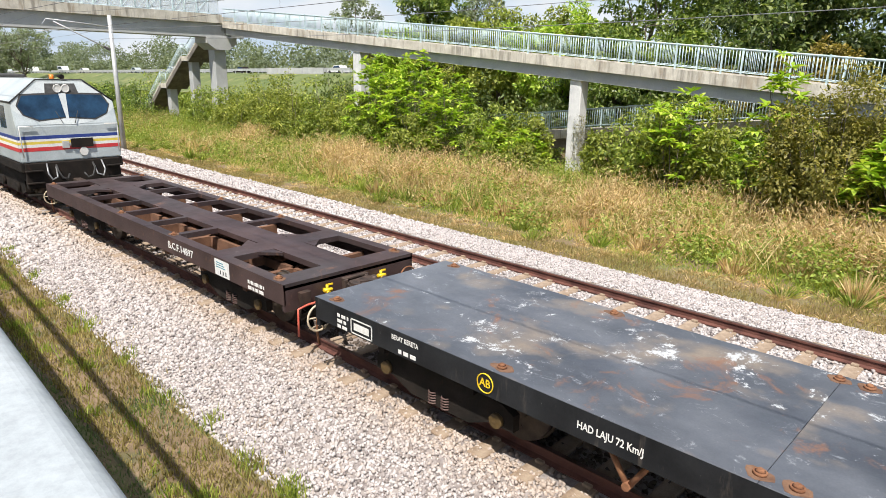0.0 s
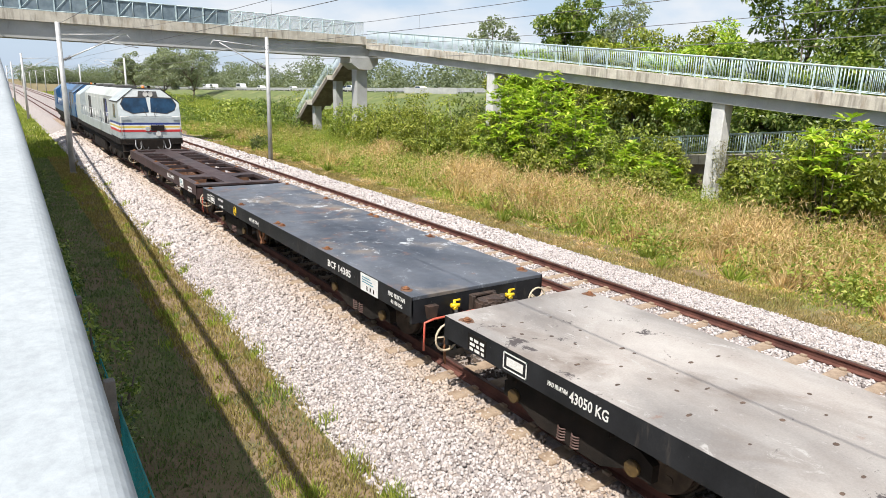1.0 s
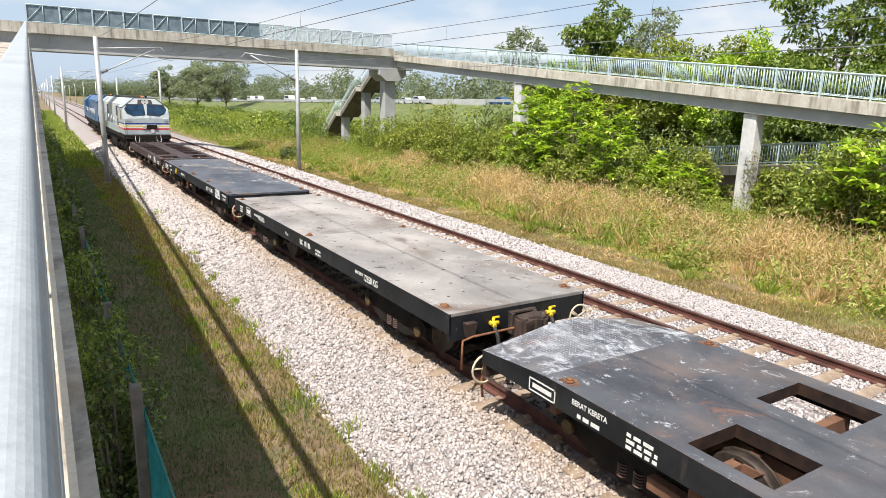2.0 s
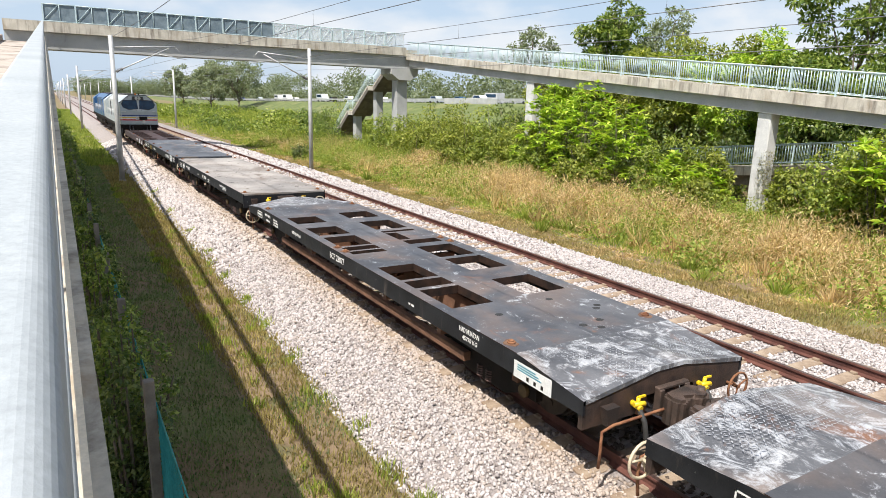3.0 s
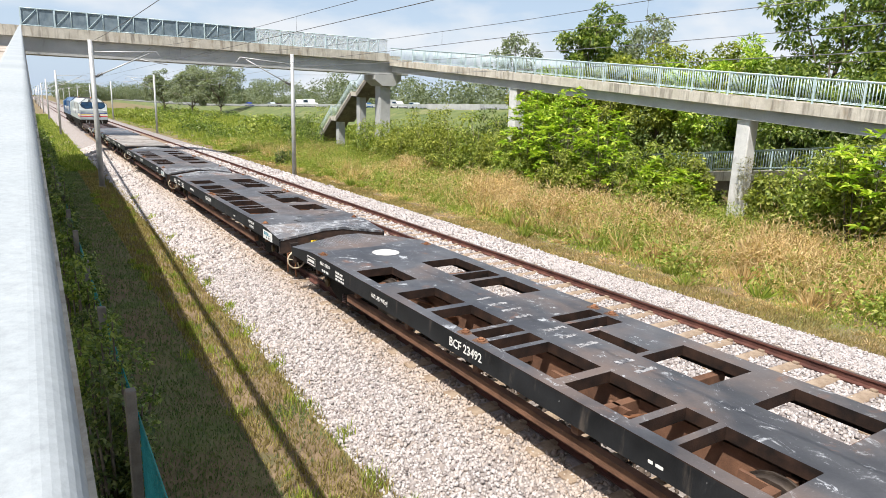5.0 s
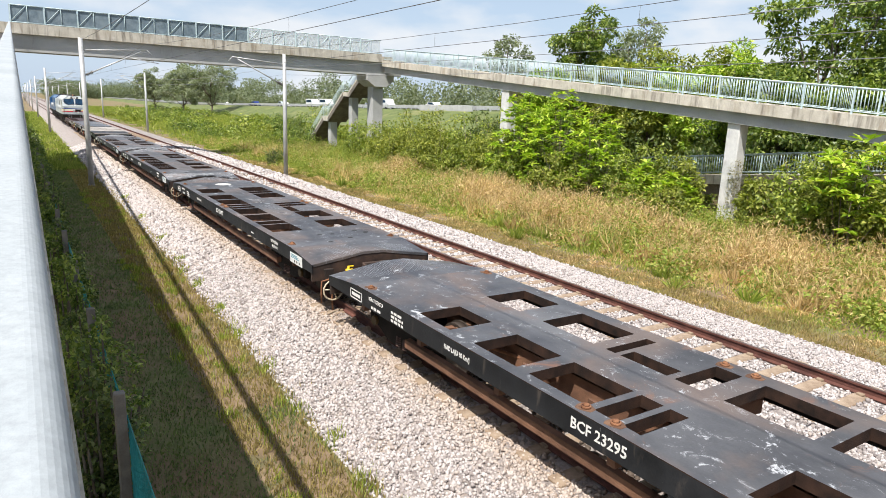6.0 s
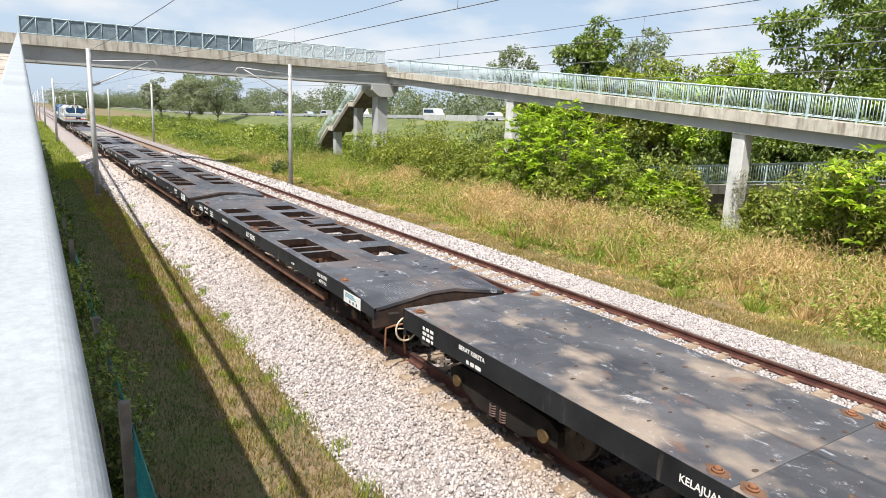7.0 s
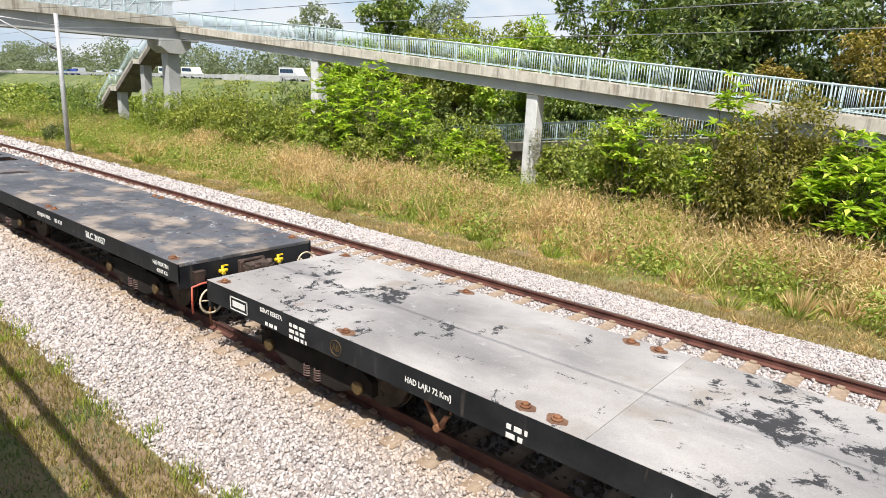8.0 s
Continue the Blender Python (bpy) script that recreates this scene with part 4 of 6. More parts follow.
M["worn_hole"] = material("worn_rusty_hole", (0.05, 0.035, 0.03), (0.13, 0.085, 0.06), 9, 0.85, bump=0.2)
M["chalk"] = material("worn_chalk", (0.2, 0.2, 0.21), (0.42, 0.42, 0.43), 14, 0.8, bump=0, layers=[((0.07, 0.07, 0.08), 18, 0.48, 0.56, None)])
M["disc"] = material("scuffed_white_paint", (0.6, 0.6, 0.57), (0.74, 0.74, 0.72), 6, 0.6, bump=0.05, layers=[((0.12, 0.1, 0.1), 5, 0.56, 0.64, None)])
W = M["white"]
train = []


def add_wagon(b, y):
    train.append((b, y))
    return b


def deck_slots(b, z, L, seed):
    """Small worn lashing holes in loose rows along the deck."""
    rn = random.Random(seed)
    bm = bmesh.new()
    for x in (-0.85, -0.5, -0.12, 0.3, 0.68):
        d = 0.7
        while d < L - 0.5:
            if rn.random() < 0.75:
                u, v = x + rn.uniform(-0.05, 0.05), d + rn.uniform(-0.08, 0.08)
                r1, r2 = rn.uniform(0.015, 0.05), rn.uniform(0.012, 0.028)
                prism(bm, [(u + r1 * math.cos(a), -v + r2 * math.sin(a)) for a in [q * math.pi / 4 for q in range(8)]], "z", z + 0.0005, z + 0.002)
            d += rn.uniform(0.3, 0.6)
    tagged(part("lashing_holes", bm, M["worn_hole"], b), kind="stuff")


# brown container wagon behind the locomotives
def brown_wagon(y0, L):
    z = 0.98
    b = empty("container_wagon", "dark brown skeletal container wagon with open frame bays", "railway wagon", "wagons of the freight train", pose(NEAR, y0, 0))
    near = [(0.3, 1.1), (1.62, 2.45), (2.55, 3.5), (3.6, 4.55), (4.66, 5.75), (5.86, 6.95), (7.1, 8.5), (9.0, 10.3)]
    holes = [(a, c, -1.06, -0.3) for a, c in near] + [(a, c, 0.3, 1.06) for a, c in near]
    part("deck", deck_plate(L, holes, z, 0.09), D_BROWN, b, "brown steel frame deck with open bays")
    # corner gussets that narrow the end bays
    for a, c in (near[0], near[1], near[6], near[7]):
        for s in (-1, 1):
            bm = bmesh.new()
            inner = c if a < 1 or 6 < a < 8.6 else a
            sg = -1 if inner == c else 1
            prism(bm, [(s * 0.32, -inner), (s * 0.62, -inner), (s * 0.32, -inner - sg * 0.3)], "z", z - 0.05, z - 0.003)
            part("gusset", bm, D_BROWN, b)
    sills(b, L, z, M["sill_brown"], 0.3)
    underframe(b, L, z, 1.9, True)
    twist_locks(b, z, (0.2, 4.6, 7.02, L - 0.3))
    end_gear(b, 0, 1, z, M["cream_wheel"])
    end_gear(b, L, -1, z, M["rust"])
    lettering("lettering", "B.C.F.14897", 0.17, b, 7.05, z - 0.15, W, width=0.95)
    logo_sign(b, 8.75, 9.2, z - 0.29, z - 0.03)
    bars(b, 9.75, 10.2, z - 0.27, z - 0.1, 2, W)
    return b


def narrowed(b, k):
    """Makes a vehicle narrower, its bogies left at the track's gauge."""
    for ch in b.children:
        ch.location.x *= k
        if ch.type == "MESH" and ch.name.split(".")[0] != "lettering":
            for v in ch.data.vertices:
                v.co.x *= k
    return b


add_wagon(narrowed(brown_wagon(17.95, 10.7), 0.95), 17.95)

b, z = flat_wagon(6.5, 10.75, D_BLUE, "flat wagon with a worn blue-black steel deck")
twist_locks(b, z, (0.3, 2.95, 5.35, 5.6, 7.75, 10.4))
bars(b, 0.46, 0.68, z - 0.27, z - 0.06, 3, W)
number_frame(b, 0.73, 1.13, z - 0.27, z - 0.08)
lettering("lettering", "BERAT KERETA", 0.08, b, 1.47, z - 0.09, W, width=0.43)
bars(b, 1.58, 1.86, z - 0.25, z - 0.17, 1, W)
bm = bmesh.new()
ring(bm, (-1.256, -2.85, z - 0.16), "x", 0.1, 0.007, 24, 5)
part("ring_mark", bm, M["yellow"], b, "yellow painted ring")
lettering("lettering", "AB", 0.12, b, 2.78, z - 0.16, M["yellow"], width=0.14)
lettering("lettering", "HAD LAJU 72 Km/J", 0.1, b, 3.9, z - 0.16, W, width=0.62)
lettering("lettering", "BCF 14385", 0.16, b, 8.05, z - 0.16, W, width=0.86)
logo_sign(b, 9.26, 9.81, z - 0.29, z - 0.02)
lettering("lettering", "HAD MUATAN", 0.09, b, 10.12, z - 0.11, W, width=0.46)
lettering("lettering", "41180 KG", 0.08, b, 10.2, z - 0.21, W, width=0.32)
trusses(b, 4.36, z)
add_wagon(narrowed(b, 0.95), 6.5)

b, z = flat_wagon(-5.05, 10.8, D_PALE, "flat wagon with a pale dusty worn deck")
twist_locks(b, z, (0.3, 5.35, 10.5))
side_plate("data_panel", b, 0.5, 0.85, z - 0.26, z - 0.06, M["under"], 0.004)
bars(b, 0.54, 0.81, z - 0.25, z - 0.07, 3, W, -1.252)
number_frame(b, 1.16, 1.55, z - 0.25, z - 0.05)
lettering("lettering", "HAD MUATAN", 0.07, b, 1.87, z - 0.14, W, width=0.28)
lettering("lettering", "43050 KG", 0.16, b, 2.18, z - 0.16, W, width=0.5)
lettering("lettering", "72 Km", 0.09, b, 4.2, z - 0.16, W, width=0.2)
lettering("lettering", "BC 18186", 0.15, b, 5.12, z - 0.16, W, width=0.6)
lettering("lettering", "BERAT KERETA", 0.08, b, 7.85, z - 0.13, W, width=0.31)
lettering("lettering", "12950 KG", 0.16, b, 8.18, z - 0.16, W, width=0.5)
bars(b, 6.0, 6.25, z - 0.24, z - 0.1, 2, W)
deck_slots(b, z, 10.8, 3)
add_wagon(narrowed(b, 0.95), -5.05)

SK = [(-16.7, "black container wagon with scuffed deck and open bays", "BCF 23077", False, "a"),
      (-30.3, "black container wagon with rust-streaked deck and open bays", "BCF-23170", False, "b"),
      (-43.9, "black container wagon with a white painted disc on its deck", "BCF 23492", True, "b"),
      (-57.5, "black container wagon with faded deck and tread plates", "BCF 23295", False, "a")]
for y0, lab, num, disc, plan in SK:
    b, z = skeleton_wagon(y0, 12.8, lab, disc, D_END if y0 > -32 else D_SKEL, plan)
    number_frame(b, 0.88, 1.3, z - 0.24, z - 0.09)
    lettering("lettering", "BERAT KERETA", 0.08, b, 1.54, z - 0.1, W, width=0.47)
    bars(b, 1.62, 1.92, z - 0.23, z - 0.16, 1, W)
    bars(b, 2.25, 2.6, z - 0.24, z - 0.06, 3, W)
    lettering("lettering", "HAD LAJU 90 Km/J", 0.09, b, 3.66, z - 0.14, W, width=0.55)
    lettering("lettering", num, 0.16, b, 5.92, z - 0.14, W, width=0.7)
    bars(b, 9.1, 9.3, z - 0.18, z - 0.13, 1, W)
    lettering("lettering", "HAD MUATAN", 0.09, b, 10.5, z - 0.09, W, width=0.45)
    lettering("lettering", "45770 KG", 0.08, b, 10.58, z - 0.19, W, width=0.34)
    logo_sign(b, 11.67, 12.32, z - 0.28, z - 0.085)
    add_wagon(b, y0)

b, z = flat_wagon(-71.1, 10.3, D_TAN, "flat wagon with a black deck stained with tan dust", 1.06)
twist_locks(b, z, (0.25, 4.95, 5.25, 9.95))
bars(b, 0.55, 0.82, z - 0.27, z - 0.06, 3, W)
lettering("lettering", "BERAT KERETA", 0.08, b, 1.43, z - 0.1, W, width=0.54)
bars(b, 1.6, 1.95, z - 0.25, z - 0.17, 1, W)
lettering("lettering", "KELAJUAN MAKS", 0.1, b, 4.7, z - 0.15, W, width=0.68)
lettering("lettering", "80 KM", 0.11, b, 5.6, z - 0.15, W, width=0.36)
lettering("lettering", "BLC 30037", 0.16, b, 7.05, z - 0.15, W, width=0.8)
lettering("lettering", "HAD MUATAN", 0.09, b, 9.55, z - 0.11, W, width=0.48)
lettering("lettering", "40507 KG", 0.08, b, 9.66, z - 0.22, W, width=0.34)
deck_slots(b, z, 10.3, 8)
add_wagon(narrowed(b, 0.95), -71.1)

b, z = flat_wagon(-82.2, 11.5, D_CHIP, "flat wagon with a whitish deck flaking to black")
twist_locks(b, z, (0.25, 2.72, 5.1, 5.42))
number_frame(b, 0.58, 0.98, z - 0.26, z - 0.08)
lettering("lettering", "BERAT KERETA", 0.08, b, 1.26, z - 0.09, W, width=0.45)
bars(b, 1.36, 1.6, z - 0.26, z - 0.18, 1, W)
bars(b, 1.85, 2.18, z - 0.28, z - 0.06, 3, W)
bm = bmesh.new()
ring(bm, (-1.256, -2.7, z - 0.16), "x", 0.09, 0.006, 24, 5)
part("ring_mark", bm, M["yellow_dull"], b, "faded yellow painted ring")
lettering("lettering", "AB", 0.11, b, 2.64, z - 0.16, M["yellow_dull"], width=0.12)
lettering("lettering", "HAD LAJU 72 Km/J", 0.09, b, 3.76, z - 0.16, W, width=0.6)
bars(b, 5.0, 5.22, z - 0.27, z - 0.1, 2, W)
trusses(b, 4.12, z)
add_wagon(narrowed(b, 0.95), -82.2)


# ---------- locomotives ----------
M["loco_grey"] = material("loco_grey_paint", (0.36, 0.41, 0.43), (0.46, 0.51, 0.53), 1.5, 0.4, fine=30, bump=0.04, coat=0.2, layers=[((0.25, 0.24, 0.22), 3, 0.6, 0.85, (1, 1, 0.3))])
M["loco_white"] = material("loco_white_paint", (0.55, 0.57, 0.57), (0.64, 0.66, 0.66), 1.5, 0.4, fine=30, bump=0.04, coat=0.2, layers=[((0.4, 0.38, 0.35), 3, 0.62, 0.85, (1, 1, 0.3))])
M["loco_panel"] = material("loco_pale_panel", (0.44, 0.48, 0.49), (0.54, 0.58, 0.59), 1.5, 0.4, fine=30, bump=0.04, coat=0.2, layers=[((0.3, 0.28, 0.26), 3, 0.6, 0.85, (1, 1, 0.3))])
M["loco_hood"] = material("loco_hood_paint", (0.38, 0.42, 0.42), (0.52, 0.55, 0.54), 1.2, 0.5, fine=30, bump=0.06, layers=[((0.16, 0.14, 0.12), 2.2, 0.55, 0.8, (1, 1, 0.35))])
M["loco_blue"] = material("loco_blue_paint", (0.02, 0.08, 0.2), (0.04, 0.13, 0.28), 1.5, 0.4, fine=30, bump=0.04, coat=0.2)
M["stripe_blue"] = material("blue_stripe", (0.02, 0.04, 0.2), (0.03, 0.06, 0.26), 4, 0.4, bump=0)
M["stripe_yellow"] = material("yellow_stripe", (0.62, 0.48, 0.06), (0.7, 0.55, 0.1), 4, 0.4, bump=0)
M["stripe_red"] = material("red_stripe", (0.5, 0.03, 0.04), (0.58, 0.06, 0.06), 4, 0.4, bump=0)
M["cab_glass"] = material("dark_cab_glass", (0.01, 0.025, 0.05), (0.02, 0.06, 0.12), 2, 0.06, bump=0)
M["lens"] = material("lamp_lens", (0.6, 0.6, 0.58), (0.7, 0.7, 0.68), 9, 0.15, bump=0)
M["beacon"] = material("orange_beacon", (0.7, 0.18, 0.02), (0.8, 0.25, 0.04), 9, 0.3, bump=0)
M["grille"] = material("dark_grille", (0.03, 0.03, 0.03), (0.07, 0.07, 0.07), 8, 0.7)


M["wire"] = material("dark_wire", (0.1, 0.1, 0.1), (0.17, 0.17, 0.17), 8, 0.5, 0.5, bump=0)
M["wire_light"] = material("aluminium_wire", (0.26, 0.27, 0.28), (0.36, 0.37, 0.38), 8, 0.4, 0.6, bump=0)


def locomotive(y0, main, roof, label, full=True):
    b = empty("locomotive", label, "locomotive", "locomotives", pose(NEAR, y0, 0))
    hw = 1.38
    LEN = 17.5

    def yr(z):
        return max(0.0, (z - 2.25) * 0.35)

    def cab(name, ya, sgn, length):
        outline = [(-hw, 1.3), (hw, 1.3), (hw, 2.25), (hw, 2.86), (0.62, 3.42), (-0.62, 3.42), (-hw, 2.86), (-hw, 2.25)]
        bm = bmesh.new()
        fr = [bm.verts.new((x, ya + sgn * yr(z), z)) for x, z in outline]
        bk = [bm.verts.new((x, ya + sgn * length, z)) for x, z in outline]
        fs = [bm.faces.new((fr[0], fr[1], fr[2], fr[7])), bm.faces.new((fr[7], fr[2], fr[3], fr[4], fr[5], fr[6])), bm.faces.new(bk[::-1])]
        for i in range(8):
            j = (i + 1) % 8
            fs.append(bm.faces.new((fr[j], fr[i], bk[i], bk[j])))
        bmesh.ops.recalc_face_normals(bm, faces=fs)
        bmesh.ops.bevel(bm, geom=[e for e in bm.edges], offset=0.03, segments=2, affect="EDGES")
        part(name, bm, main, b, "driver's cab with chamfered roof")

    cab("cab", 0.0, 1, 2.7)
    cab("cab", LEN, -1, 2.7)

    def on_face(name, pts, mat, proud, lab="", ya=0.0, sgn=1):
        bm = bmesh.new()
        lo = [bm.verts.new((x, ya + sgn * (yr(z) - proud), z)) for x, z in pts]
        hi = [bm.verts.new((x, ya + sgn * (yr(z) + 0.02), z)) for x, z in pts]
        fs = [bm.faces.new(lo), bm.faces.new(hi[::-1])]
        n = len(pts)
        for i in range(n):
            fs.append(bm.faces.new((lo[i], hi[i], hi[(i + 1) % n], lo[(i + 1) % n])))
        bmesh.ops.recalc_face_normals(bm, faces=fs)
        part(name, bm, mat, b, lab)
    curve = [(x, 2.26 + 0.42 * (abs(x) / hw) ** 2.5) for x in [hw * (k / 8 - 1) * 0.985 for k in range(17)]]
    on_face("light_panel", curve + [(hw * 0.985, 2.85), (0.6, 3.4), (-0.6, 3.4), (-hw * 0.985, 2.85)], M["loco_panel"] if full else main, 0.003, "pale panel round the windscreens")
    for s in (-1, 1):
        win = [(s * 1.06, 3.02), (s * 0.1, 3.05), (s * 0.04, 2.46), (s * 0.74, 2.4), (s * 1.1, 2.54), (s * 1.22, 2.76)]
        big = [(x * 1.03 + s * 0.0, 2.7 + (z - 2.7) * 1.14) for x, z in win]
        on_face("window_gasket", big, M["rubber"], 0.006)
        on_face("windscreen", win, M["cab_glass"], 0.012, "dark tinted windscreen")
        bm = bmesh.new()
        rod(bm, (s * 0.16, -0.03, 2.3), (s * 0.3, 0.05, 2.62), 0.01, 5)
        part("wiper", bm, M["rubber"], b)
        bm = bmesh.new()
        rod(bm, (s * 0.11, 0.28, 3.2), (s * 0.11, 0.36, 3.2), 0.1, 14)
        ring(bm, (s * 0.11, 0.28, 3.2), "y", 0.1, 0.014, 14, 5)
        part("headlight", bm, M["lens"], b, "round headlight")
        bm = bmesh.new()
        tube(bm, [(s * 1.3, -0.06, 1.45), (s * 1.32, -0.07, 2.0), (s * 1.32, -0.06, 2.25), (s * 0.95, -0.06, 2.25)], 0.016, 6)
        part("grab_rail", bm, M["white"], b)
        for k in range(3):
            bm = bmesh.new()
            box(bm, s * 1.1 - 0.22, s * 1.1 + 0.22, -0.14, 0.1, 0.42 + 0.32 * k, 0.46 + 0.32 * k, 0.008)
            part("cab_step", bm, M["under"], b)
        bm = bmesh.new()
        tube(bm, [(s * 0.5, -0.02, 1.2), (s * 0.5, -0.16, 1.05), (s * 0.42, -0.2, 0.86), (s * 0.28, -0.18, 0.82), (s * 0.2, -0.12, 0.95)], 0.028, 7)
        part("brake_hose", bm, M["rubber"], b)
    for name, z0, z1, mat in (("blue_stripe", 1.9, 1.99, M["stripe_blue"]), ("white_stripe", 1.84, 1.9, M["white"]), ("yellow_stripe", 1.77, 1.84, M["stripe_yellow"]), ("white_stripe", 1.69, 1.77, M["white"]), ("red_stripe", 1.59, 1.69, M["stripe_red"])):
        if not full:
            continue
        on_face(name, [(-hw + 0.01, z0), (hw - 0.01, z0), (hw - 0.01, z1), (-hw + 0.01, z1)], mat, 0.004)
        for s in (-1, 1):
            bm = bmesh.new()
            box(bm, s * hw - 0.004, s * hw + 0.004, 0.02, 2.68, z0, z1)
            part(name, bm, mat, b)
    on_face("signal_lamp", [(-0.26, 1.64), (-0.08, 1.64), (-0.08, 1.82), (-0.26, 1.82)], M["steel_pole"], 0.05)
    on_face("number_board", [(-0.02, 1.64), (0.58, 1.64), (0.58, 1.88), (-0.02, 1.88)], M["under"], 0.06, "dark blank number board")
    on_face("tail_lamp", [(0.3 + 0.12 * math.cos(k * math.pi / 6), 1.52 + 0.12 * math.sin(k * math.pi / 6)) for k in range(12)], M["lens"], 0.05)
    on_face("lamp_panel", [(-0.45, 3.08), (0.45, 3.08), (0.4, 3.33), (-0.4, 3.33)], M["grille"], 0.004)
    bm = bmesh.new()
    rod(bm, (-0.12, 0.6, 3.42), (-0.12, 0.6, 3.56), 0.07, 10, 0.06)
    part("beacon", bm, M["beacon"], b, "orange warning beacon")
    bm = bmesh.new()
    rod(bm, (0.1, 0.4, 3.5), (0.1, 0.75, 3.52), 0.07, 10, 0.03)
    part("horn", bm, M["under"], b)
    for s in (-1, 1):
        bm = bmesh.new()
        e = [(s * 1.385, yr(2.25) - 0.005, 2.3), (s * 1.385, yr(2.86) - 0.01, 2.86), (s * 0.62, yr(3.42) - 0.01, 3.43), (0, yr(3.42) - 0.01, 3.43)]
        tube(bm, e[1:], 0.022, 6)
        tube(bm, [e[1], (s * 1.385, 2.7, 2.87)], 0.02, 6)
        part("roof_seam", bm, M["rubber"], b, "black roof edge trim")
        bm = bmesh.new()
        box(bm, s * hw - 0.006, s * hw + 0.006, 0.9, 1.5, 2.15, 2.75, 0.003)
        part("side_window", bm, M["cab_glass"], b)
        bm = bmesh.new()
        tube(bm, [(s * 0.75, -0.04, 1.25), (s * 0.78, -0.2, 1.0), (s * 0.7, -0.24, 0.84), (s * 0.55, -0.2, 0.9), (s * 0.52, -0.05, 1.15)], 0.024, 7)
        part("jumper_cable", bm, M["wire_light"], b, "pale coiled jumper cable")
    # hood
    bm = bmesh.new()
    prism(bm, [(-1.05, 1.35), (1.05, 1.35), (1.05, 3.0), (0.62, 3.4), (-0.62, 3.4), (-1.05, 3.0)], "y", 2.7, LEN - 2.7)
    part("hood", bm, roof, b, "long engine hood with doors")
    for k in range(9):
        for s in (-1, 1):
            bm = bmesh.new()
            y = 3.1 + 1.3 * k
            box(bm, s * 1.05 - 0.012, s * 1.05 + 0.012, y, y + 1.15, 1.5, 2.85, 0.006)
            part("hood_door", bm, M["grille"] if k in (2, 7) else roof, b)
    for y in (5.5, 9.0, 12.2):
        bm = bmesh.new()
        box(bm, -0.5, 0.5, y, y + 1.6, 3.4, 3.52, 0.03)
        part("roof_vent", bm, M["grille"], b)
    for s in (-1, 1):
        if full:
            bm = bmesh.new()
            prism(bm, [(5.6, 2.0), (6.4, 2.0), (6.0, 2.85)], "x", s * 1.067 - 0.004, s * 1.067 + 0.004)
            part("emblem", bm, M["stripe_blue"], b, "dark triangular emblem")
        bm = bmesh.new()
        for y in [2.75 + 1.1 * k for k in range(12)]:
            rod(bm, (s * 1.34, y, 1.3), (s * 1.34, y, 2.25), 0.016, 6)
        rod(bm, (s * 1.34, 2.75, 2.25), (s * 1.34, 14.85, 2.25), 0.018, 6)
        part("walkway_rail", bm, M["steel_pole"], b, "grey walkway handrail")
    bm = bmesh.new()
    box(bm, -1.4, 1.4, 0.0, LEN, 1.05, 1.3, 0.02)
    box(bm, -1.2, 1.2, 0.05, LEN - 0.05, 0.75, 1.05)
    part("underframe", bm, M["under"], b, "black underframe")
    for s in (-1, 1):
        bm = bmesh.new()
        box(bm, s * 1.375 - 0.02, s * 1.375 + 0.02, 2.7, LEN - 2.7, 1.2, 1.72)
        part("side_skirt", bm, main, b)
    bm = bmesh.new()
    box(bm, -1.3, 1.3, -0.03, 0.12, 0.6, 1.28, 0.02)
    part("buffer_beam", bm, M["under"], b)
    bm = bmesh.new()
    box(bm, -1.2, 1.2, 6.6, 10.9, 0.2, 0.8, 0.08)
    part("fuel_tank", bm, M["under"], b)
    bm = bmesh.new()
    box(bm, -0.12, 0.12, -1.1, 0.1, 0.58, 0.8, 0.02)
    box(bm, -0.22, 0.22, -1.3, -1.0, 0.52, 0.86, 0.04)
    part("coupler", bm, M["coupler"], b)
    for c in (3.2, LEN - 3.2):
        g = new("bogie")
        g.parent = b
        g.location = (0, c, 0)
        for s in (-1, 1):
            bm = bmesh.new()
            prism(bm, [(-2.2, 0.75), (2.2, 0.75), (2.2, 0.4), (1.9, 0.3), (-1.9, 0.3), (-2.2, 0.4)], "x", s * 0.95 - 0.08, s * 0.95 + 0.08)
            part("side_frame", bm, M["under"], g)
            for k in (-1.6, 0, 1.6):
                bm = bmesh.new()
                rod(bm, (s * 1.02, k, 0.45), (s * 1.12, k, 0.45), 0.14, 10)
                part("axle_box", bm, M["under"], g)
        for k in (-1.6, 0, 1.6):
            wheelset(g, k)
    train.append((narrowed(b, 0.915), y0))
    return b


locomotive(19.65, M["loco_grey"], M["loco_hood"], "light grey diesel locomotive with blue, yellow and red stripes")
locomotive(38.1, M["loco_blue"], M["loco_blue"], "dark blue diesel locomotive coupled ahead", False)


# ---------- overhead wires ----------
def wire(name, pts, r, label):
    bm = bmesh.new()
    tube(bm, pts, r, 5)
    return tagged(link(name, bm, M["wire"]), label, "wire", "overhead wires")


def sag(x, y0, y1, z, drop, n=10):
    return [(x, y0 + (y1 - y0) * i / n, z - drop * 4 * (i / n) * (1 - i / n)) for i in range(n + 1)]


